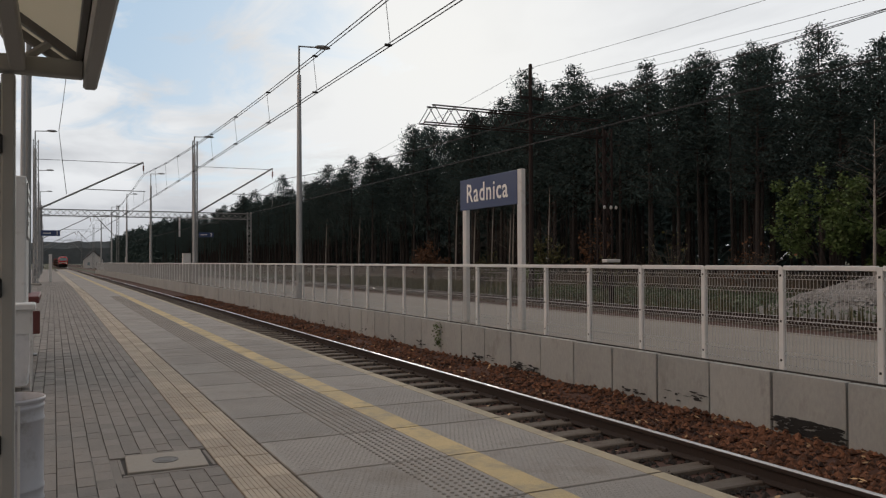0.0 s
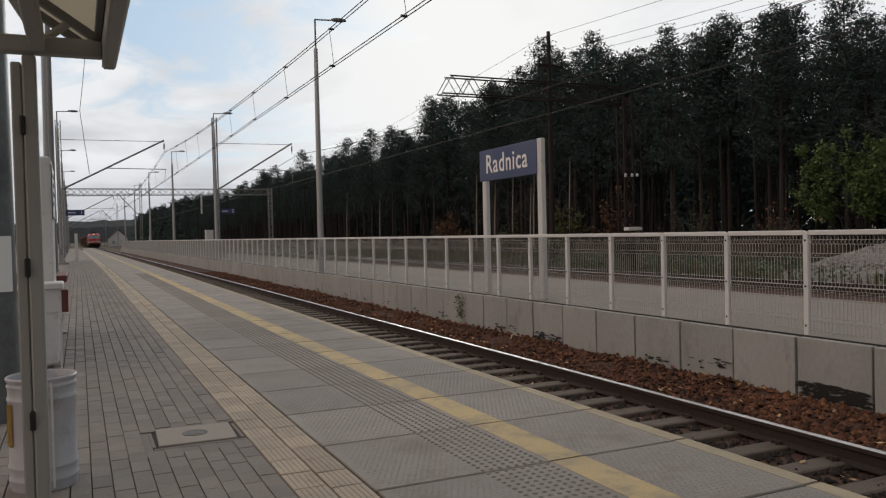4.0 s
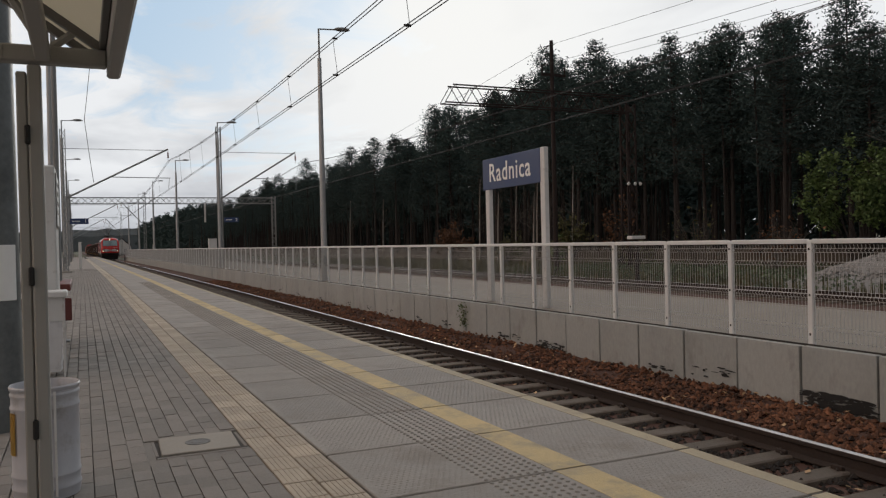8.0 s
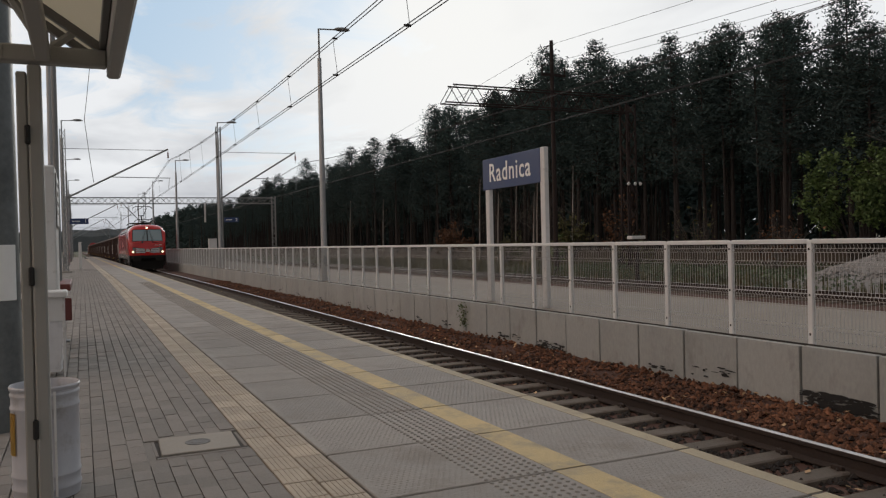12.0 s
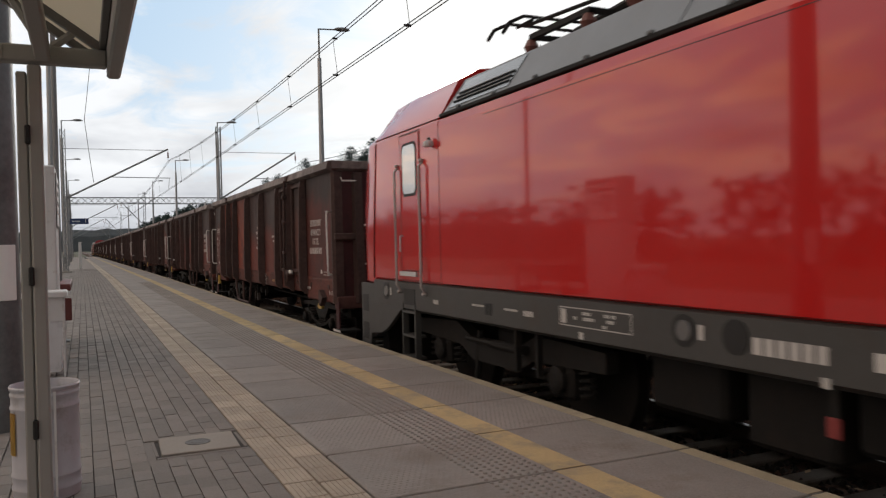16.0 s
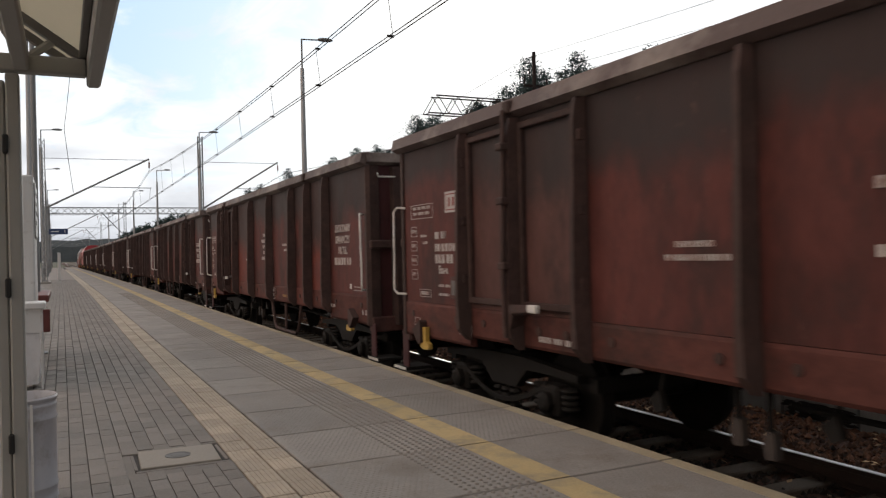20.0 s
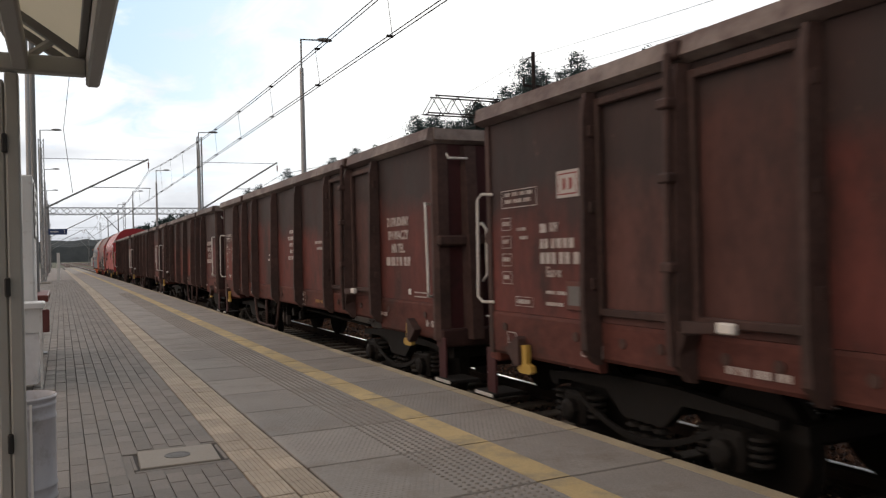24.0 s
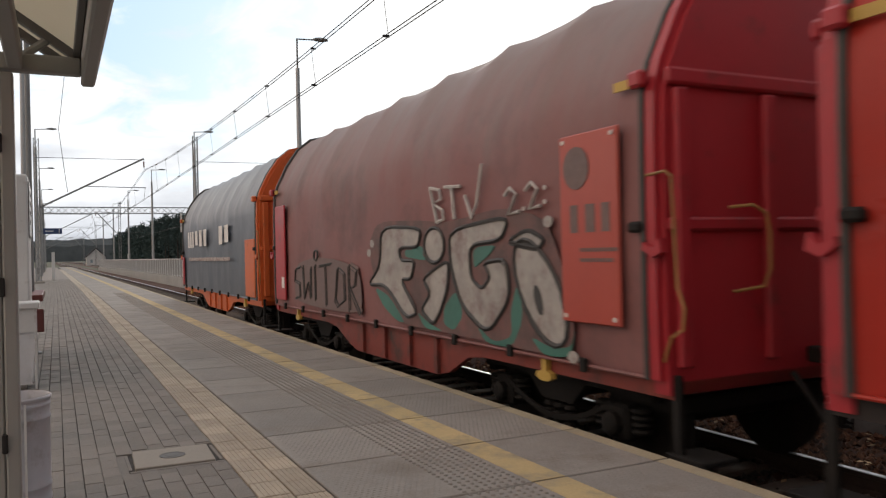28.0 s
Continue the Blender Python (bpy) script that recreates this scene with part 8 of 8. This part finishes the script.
def meadow():
    """Dry grass tufts and weeds between the far track and the forest, and a low bank."""
    rng = random.Random(21)
    s = Shape()
    for k in range(9000):
        y = 2 + 95 * rng.random() ** 1.6
        x = rng.uniform(24.3, 38)
        if (x - 30.6) ** 2 + (y - 20.8) ** 2 < 27:
            continue
        h = rng.uniform(0.2, 0.75)
        for j in range(3):
            a = rng.uniform(0, 6.283)
            d, e = math.cos(a) * 0.05, math.sin(a) * 0.05
            l = rng.uniform(-0.2, 0.2)
            s.add([(x - d, y - e, -0.96), (x + d, y + e, -0.96), (x + l, y + l * 0.6, -0.95 + h)], [(0, 1, 2)])
    tagged(part("meadow_grass", s, "dry_grass", fix=False), "tall dry grass between the track and the forest", "grass", kind="stuff")
    p = Shape()
    for k in range(420):
        cx, cy = rng.uniform(25, 36), rng.uniform(14, 44)
        r = rng.uniform(0.3, 0.9)
        if (cx - 30.6) ** 2 + (cy - 20.8) ** 2 < 20:
            continue
        for j in range(26):
            c = Vector((cx + rng.gauss(0, r), cy + rng.gauss(0, r), -0.9 + rng.uniform(0.05, 0.6)))
            u = Vector((rng.uniform(-1, 1), rng.uniform(-1, 1), rng.uniform(-0.3, 0.6))).normalized() * rng.uniform(0.05, 0.12)
            w = u.cross(Vector((rng.uniform(-1, 1), rng.uniform(-1, 1), rng.uniform(-1, 1)))).normalized() * u.length * 0.6
            p.add([tuple(c - u), tuple(c + w), tuple(c + u), tuple(c - w)], [(0, 1, 2, 3)])
    tagged(part("low_weeds", p, "pale_weed", fix=False), "low pale green weeds beyond the far track", "weeds", kind="stuff")
    b = Shape()
    rings = []
    for i in range(60):
        y = -20 + i * 6.0
        k = 0.3 * noise.noise(Vector((y * 0.06, 1.0, 0)))
        rings.append([(36.0, y, -0.96), (37.5 + k, y, -0.3 + k), (39.5, y, 0.25 + k), (60, y, 0.35), (110, y, 0.4)])
    b.loft(rings, closed=False, caps=False)
    tagged(part("forest_ground", b, "forest_floor"), "dark needle-covered ground under the pines", "ground", kind="structure")


MAT.update(
    # the haze of distance is mixed into this blue-grey base colour
    far_woods=material("hazy_far_woods", (0.085, 0.098, 0.105), 0.95, spec=0.1, grain=0.2, scale=0.12, blotch=0.2, blotch_scale=0.02, bump=0.0),
    leaf_green=material("yellow_green_leaves", (0.085, 0.135, 0.040), 0.7, grain=0.2, bump=0.0, vary=0.4, island=True),
    leaf_rust=material("rust_leaves", (0.11, 0.05, 0.022), 0.75, grain=0.2, bump=0.0, vary=0.4, island=True),
    leaf_olive=material("olive_leaves", (0.075, 0.075, 0.025), 0.75, grain=0.2, bump=0.0, vary=0.4, island=True),
    birch=material("pale_birch_bark", (0.30, 0.28, 0.26), 0.8, grain=0.2, scale=5, blotch=0.3, bump=0.1, stretch=(1, 1, 3)),
    twig=material("grey_twigs", (0.09, 0.08, 0.07), 0.9, grain=0.2, bump=0.1),
    pale_weed=material("pale_green_weeds", (0.085, 0.12, 0.07), 0.8, grain=0.2, bump=0.0, vary=0.45, island=True),
    dry_grass=material("dry_grass", (0.105, 0.10, 0.052), 0.9, grain=0.2, bump=0.0, vary=0.5, island=True),
)
forest()
distant_ridge()
meadow()
shrub(36.2, 27.6, 8.6, 3.3, 0.10, "leaf_green", "large yellow-green autumn shrub before the pines", 31, 9000)
shrub(38.0, 23.0, 7.0, 3.0, 0.10, "leaf_green", "yellow-green autumn shrub before the pines", 32, 5200)
shrub(34.5, 73.0, 4.6, 2.3, 0.12, "leaf_rust", "rust-brown autumn shrub at the forest edge", 33, 1500)
shrub(35.0, 52.0, 5.0, 1.4, 0.11, "leaf_olive", "olive autumn shrub at the forest edge", 34, 1100)
shrub(36.0, 47.5, 6.0, 1.6, 0.11, "leaf_rust", "thin rust-brown young tree at the forest edge", 35, 700)
shrub(33.0, 36.0, 4.6, 2.4, 0.1, "leaf_olive", "bare grey shrub at the forest edge", 36, 90, "twig")
shrub(33.5, 60.0, 3.2, 2.0, 0.1, "leaf_olive", "low olive shrub at the forest edge", 37, 800)
shrub(34.0, 43.0, 2.8, 1.6, 0.09, "leaf_olive", "low olive shrub at the forest edge", 38, 600)
shrub(34.5, 53.0, 3.0, 0.9, 0.10, "leaf_green", "slim yellow-green sapling at the forest edge", 41, 900)
shrub(31.0, 28.5, 3.4, 2.2, 0.09, "leaf_rust", "bare shrub with a few rusty leaves", 39, 260, "twig")


def birch_tree(x, y, h, seed):
    rng = random.Random(seed)
    t = thing("birch_tree", "thin pale birch with bare branches", "birch tree", (x, y, -0.95), "birches")
    s, br = Shape(), Shape()
    s.rod((0, 0, 0), (0.1, 0, h * 0.55), 0.085, 0.06, n=7)
    s.rod((0.1, 0, h * 0.55), (0.3, 0.1, h), 0.06, 0.015, n=6)
    for k in range(26):
        z = h * rng.uniform(0.35, 0.98)
        a = rng.uniform(0, 6.283)
        r = (h - z) * 0.45 + 0.4
        m = (0.1 + r * math.cos(a), r * math.sin(a), z + r * 0.5)
        br.rod((0.1, 0, z), m, 0.018, 0.007, n=3, caps=False)
        for j in range(4):
            br.rod(m, (m[0] + rng.uniform(-0.6, 0.6), m[1] + rng.uniform(-0.6, 0.6), m[2] + rng.uniform(-0.3, 0.5)), 0.007, 0.003, n=3, caps=False)
    part("trunk", s, "birch", t)
    part("branch_growth", br, "twig", t, fix=False)["kind"] = "stuff"


for k, (x, y, h) in enumerate(((36.8, 71.5, 8.5), (36.5, 67.1, 7.0), (36.6, 63.8, 7.5), (36.4, 60.3, 6.5), (38.0, 118.0, 9.0), (38.3, 104.0, 8.5), (37.8, 62.0, 8.0), (38.0, 56.5, 8.5), (35.0, 24.5, 9.0))):
    birch_tree(x, y, h, 50 + k)


# ---- paving, stones and joints: the many pieces ----
def slabs():
    t = thing("edge_slabs", "grey concrete platform edge slabs with a yellow warning line", "paving", (0, 0, 0), kind="structure")
    body = Shape().box(1.392, EDGE, 0.010, 0.990, -0.12, 0.0, 0.006).mesh("slab", "slab")
    line = Shape().box(2.475, 2.705, 0.012, 0.988, -0.002, 0.0022).mesh("warning_line", "yellow")
    edge = Shape().box(3.385, EDGE - 0.004, 0.012, 0.988, -0.002, 0.0024).mesh("edge_line", "edge_beige")
    rng = random.Random(2)
    st = Shape()
    for i in range(17):
        for j in range(8):
            x, y = 2.04 + j * 0.055, 0.035 + i * 0.058
            v = [(x + 0.016 * math.cos(a), y + 0.016 * math.sin(a), -0.0005) for a in [k * math.pi / 3 for k in range(6)]] + [(x + 0.009 * math.cos(a), y + 0.009 * math.sin(a), 0.007) for a in [k * math.pi / 3 for k in range(6)]]
            st.add(v, [(k, (k + 1) % 6, 6 + (k + 1) % 6, 6 + k) for k in range(6)] + [tuple(range(6, 12))])
    studs = st.mesh("warning_studs", "stud", fix=False)
    dm = Shape()
    for i in range(26):
        for j in range(19):
            x, y = 2.725 + j * 0.038 + (0.019 if i % 2 else 0), 0.02 + i * 0.038
            if x < 3.37:
                dm.add([(x - 0.012, y, 0.0004), (x, y - 0.008, 0.0004), (x + 0.012, y, 0.0004), (x, y + 0.008, 0.0004), (x, y, 0.003)], [(0, 1, 4), (1, 2, 4), (2, 3, 4), (3, 0, 4)])
    for i in range(26):
        for j in range(15):
            x, y = 1.46 + j * 0.038 + (0.019 if i % 2 else 0), 0.02 + i * 0.038
            dm.add([(x - 0.012, y, 0.0004), (x, y - 0.008, 0.0004), (x + 0.012, y, 0.0004), (x, y + 0.008, 0.0004), (x, y, 0.003)], [(0, 1, 4), (1, 2, 4), (2, 3, 4), (3, 0, 4)])
    grip = dm.mesh("grip_pattern", "slab", fix=False)
    k = -16
    while 3.917 + k < Y1 - 1:
        y = 3.917 + k
        o = part("slab", body, None, t)
        o.location = (0, y, rng.uniform(-0.002, 0.001))
        for me, nm in ((line, "warning_line"), (edge, "edge_line")):
            part(nm, me, None, o)
        if -2 <= k < 30:
            part("warning_studs", studs, None, o)["kind"] = "stuff"
        if -2 <= k < 10:
            part("grip_pattern", grip, None, o)["kind"] = "stuff"
        k += 1


def tiles():
    t = thing("guide_strip", "two rows of beige ribbed guiding tiles", "paving", (0, 0, 0), kind="structure")
    s = Shape().box(0.0, 0.180, 0.005, 0.288, -0.05, -0.0015)
    for k in range(6):
        x = 0.001 + k * 0.0299
        s.box(x, x + 0.0265, 0.006, 0.287, -0.02, 0.0025, 0.002)
    me = s.mesh("guide_tile", "tactile")
    far = Shape()
    n = 0
    rng = random.Random(4)
    for i in range(-50, 430):
        for x, y in ((1.003, 4.145 + i * 0.295), (1.193, 4.080 + i * 0.295)):
            if -2 <= i and n < 300:
                o = part("guide_tile", me, None, t)
                o.location = (x, y, rng.uniform(-0.0015, 0.001))
                n += 1
            else:
                far.box(x, x + 0.180, y + 0.005, y + 0.288, -0.02, 0.0)
    part("distant_tiles", far, "tactile_far", t, fix=False)["kind"] = "stuff"


def pavers():
    t = thing("brick_paving", "grey concrete brick paving laid in a running bond", "paving", (0, 0, 0), kind="structure")
    me = Shape().box(0.0025, 0.1055, 0.0012, 0.2148, -0.05, 0.0, 0.002).mesh("paver", "paver")
    rng = random.Random(6)
    far = Shape()
    n = 0
    for j in range(21):
        x = 0.998 - (j + 1) * 0.108
        for i in range(-56, 270):
            y = 3.2 + i * 0.216 + (0.108 if j % 2 else 0)
            if 0.39 < x + 0.054 < 1.02 and 5.30 < y + 0.108 < 6.0:
                continue
            if j < 10 and 3.8 < y < 9.6 and n < 300:
                o = part("paver", me, None, t)
                o.location = (x, y, rng.uniform(-0.003, 0.0015))
                n += 1
            else:
                d = rng.uniform(-0.003, 0.0015)
                a, b = x + 0.108, y + 0.216
                far.add([(x + 0.005, y + 0.003, d), (a - 0.005, y + 0.003, d), (a - 0.005, b - 0.003, d), (x + 0.005, b - 0.003, d), (x + 0.0025, y + 0.001, d - 0.012), (a - 0.0025, y + 0.001, d - 0.012), (a - 0.0025, b - 0.001, d - 0.012), (x + 0.0025, b - 0.001, d - 0.012)],
                        [(0, 1, 2, 3), (4, 5, 1, 0), (5, 6, 2, 1), (6, 7, 3, 2), (7, 4, 0, 3)])
    part("further_pavers", far, "paver_far", t, fix=False)["kind"] = "stuff"
    pl = Shape().box(-6.9, -1.29, Y0 + 0.1, Y1 - 0.1, -0.05, -0.002).box(-1.28, 0.998, 61.5, Y1 - 0.1, -0.05, -0.002).box(-1.28, 0.998, Y0 + 0.1, -8.95, -0.05, -0.002)
    part("distant_paving", pl, "paver", t)


def hatch():
    t = thing("manhole_hatch", "square concrete hatch cover with a round metal plate", "hatch cover", (0.70, 5.68, 0))
    part("surround", Shape().box(-0.30, 0.30, -0.30, 0.30, -0.05, -0.012, 0.004), "joint", t, "dark sunken surround")
    for x0, x1, y0, y1 in ((-0.46, 0.44, -0.46, -0.302), (-0.46, 0.44, 0.302, 0.46), (-0.46, -0.302, -0.302, 0.302), (0.302, 0.44, -0.302, 0.302)):
        part("infill", Shape().box(x0, x1, y0, y1, -0.05, -0.007), "paver", t, "grey cement infill beside the frame")
    for x0, x1, y0, y1 in ((-0.298, 0.298, -0.298, -0.262), (-0.298, 0.298, 0.275, 0.298)):
        part("frame_side", Shape().box(x0, x1, y0, y1, -0.03, -0.003, 0.004), "paver", t)
    for x in (-0.29, 0.285):
        part("moss", Shape().box(x - 0.012, x + 0.012, -0.20, 0.24, -0.03, -0.008, 0.004), "paver", t)
    part("lid", Shape().box(-0.255, 0.25, -0.23, 0.25, -0.04, 0.003, 0.005), "lid_concrete", t, "pale concrete lid").rotation_euler.z = radians(-2.0)
    r = Shape().lathe([(0.085, 0.0), (0.085, 0.0065), (0.072, 0.0065), (0.070, 0.0045), (0.045, 0.0045), (0.042, 0.007), (0.015, 0.007)], -0.005, 0.02, 28)
    part("round_plate", r, "grey_gear", t, "worn round metal plate", smooth=True)


def stones():
    rng = random.Random(8)
    s = Shape()
    for k in range(15000):
        y = 3.4 + 46 * rng.random() ** 2.0
        x = rng.uniform(6.02, WALL_X - 0.02)
        z = BALLAST + 0.05 * (x - 6.0) / 1.7 + rng.uniform(-0.01, 0.05) + 0.05 * noise.noise(Vector((x * 1.5, y * 0.8, 0)))
        pebble(s, (x, y, z), rng.uniform(0.022, 0.055), rng)
    tagged(part("rusty_ballast_stones", s, "stone", fix=False), "rust-brown ballast stones along the wall", "ballast", kind="stuff")
    s = Shape()
    for k in range(9000):
        y = 3.0 + 40 * rng.random() ** 2.0
        x = rng.uniform(3.9, 6.05)
        pebble(s, (x, y, BALLAST + rng.uniform(-0.01, 0.02)), rng.uniform(0.022, 0.05), rng)
    tagged(part("dark_ballast_stones", s, "dark_ballast", fix=False), "dark ballast stones between the rails", "ballast", kind="stuff")
    s = Shape()
    for k in range(420):
        y = 4 + 40 * rng.random() ** 1.7
        x = rng.uniform(6.15, WALL_X - 0.1) if k % 5 else rng.uniform(4.6, 5.9)
        c = Vector((x, y, BALLAST + 0.05 * (x - 6.0) / 1.7 + 0.075))
        u = Vector((rng.uniform(-1, 1), rng.uniform(-1, 1), rng.uniform(-0.4, 0.4))).normalized() * rng.uniform(0.02, 0.045)
        w = u.cross(Vector((rng.uniform(-0.3, 0.3), rng.uniform(-0.3, 0.3), 1))).normalized() * u.length * 0.6
        s.add([tuple(c - u), tuple(c + w), tuple(c + u), tuple(c - w)], [(0, 1, 2, 3)])
    tagged(part("fallen_leaves", s, "dry_leaf", fix=False), "pale dry leaves on the ballast", "leaves", kind="stuff")


def wall_marks():
    """Tar and moss marks low on the retaining wall, and a small weed at one joint."""
    rng = random.Random(12)
    t = thing("tar_marks", "black tar smears low on the concrete wall", "stain", (0, 0, 0))

    def smear(y0, y1, z0, z1, n, name):
        s = Shape()
        for k in range(n):
            y, z = rng.uniform(y0, y1), z0 + (z1 - z0) * rng.random() ** 1.3
            w, h = rng.uniform(0.02, 0.13), rng.uniform(0.004, 0.022)
            m = 7
            pts = [(y + w * math.cos(a) * rng.uniform(0.5, 1.1), z + h * math.sin(a) * rng.uniform(0.4, 1.3)) for a in [2 * math.pi * i / m for i in range(m)]]
            x = WALL_X - 0.009 - rng.uniform(0, 0.002)
            s.prism(pts, x - 0.001, x, "x")
        part(name, s, "black", t, fix=False)["kind"] = "stuff"
    smear(5.80, 6.70, -0.66, -0.49, 190, "tar_smear")
    smear(11.80, 12.70, -0.66, -0.52, 60, "tar_smear")
    smear(9.0, 9.6, -0.62, -0.55, 10, "tar_smear")
    smear(13.4, 14.2, -0.60, -0.50, 16, "tar_smear")
    smear(7.8, 8.7, -0.58, -0.40, 12, "tar_smear")
    for y in (16.5, 18.2, 20.3, 21.9, 24.0, 27.2, 30.5, 33.5):
        smear(y, y + 0.5, -0.6, -0.5, 9, "tar_smear")
    w = thing("weed", "small green weed growing from a joint of the wall", "weed", (WALL_X - 0.02, 15.75, -0.30))
    s, st = Shape(), Shape()
    for k in range(110):
        c = Vector((rng.gauss(-0.05, 0.05), rng.gauss(0, 0.09), rng.uniform(-0.25, 0.30)))
        u = Vector((rng.uniform(-1, 1), rng.uniform(-1, 1), rng.uniform(-1, 1))).normalized() * rng.uniform(0.02, 0.04)
        v = u.orthogonal().normalized() * u.length * 0.6
        s.add([tuple(c - u), tuple(c + v), tuple(c + u), tuple(c - v)], [(0, 1, 2, 3)])
    for k in range(6):
        st.rod((0, 0, -0.1), (rng.uniform(-0.1, 0), rng.uniform(-0.12, 0.12), rng.uniform(-0.2, 0.28)), 0.004, n=3)
    part("leaves", s, "weed_green", w, fix=False)
    part("stem", st, "weed_green", w, fix=False)


MAT.update(
    stud=material("worn_stud", (0.255, 0.235, 0.21), 0.85, grain=0.1, scale=60, bump=0.1, vary=0.1),
    lid_concrete=material("pale_lid_concrete", (0.30, 0.275, 0.24), 0.85, grain=0.1, scale=50, blotch=0.15, bump=0.2),
    dry_leaf=material("dry_leaf", (0.42, 0.27, 0.14), 0.8, grain=0.2, bump=0.0, vary=0.5, island=True),
    weed_green=material("weed_green", (0.07, 0.10, 0.03), 0.8, grain=0.2, bump=0.0, vary=0.3, island=True),
)
slabs()
tiles()
hatch()
pavers()
stones()
wall_marks()
bend_line_to_view()
motions()
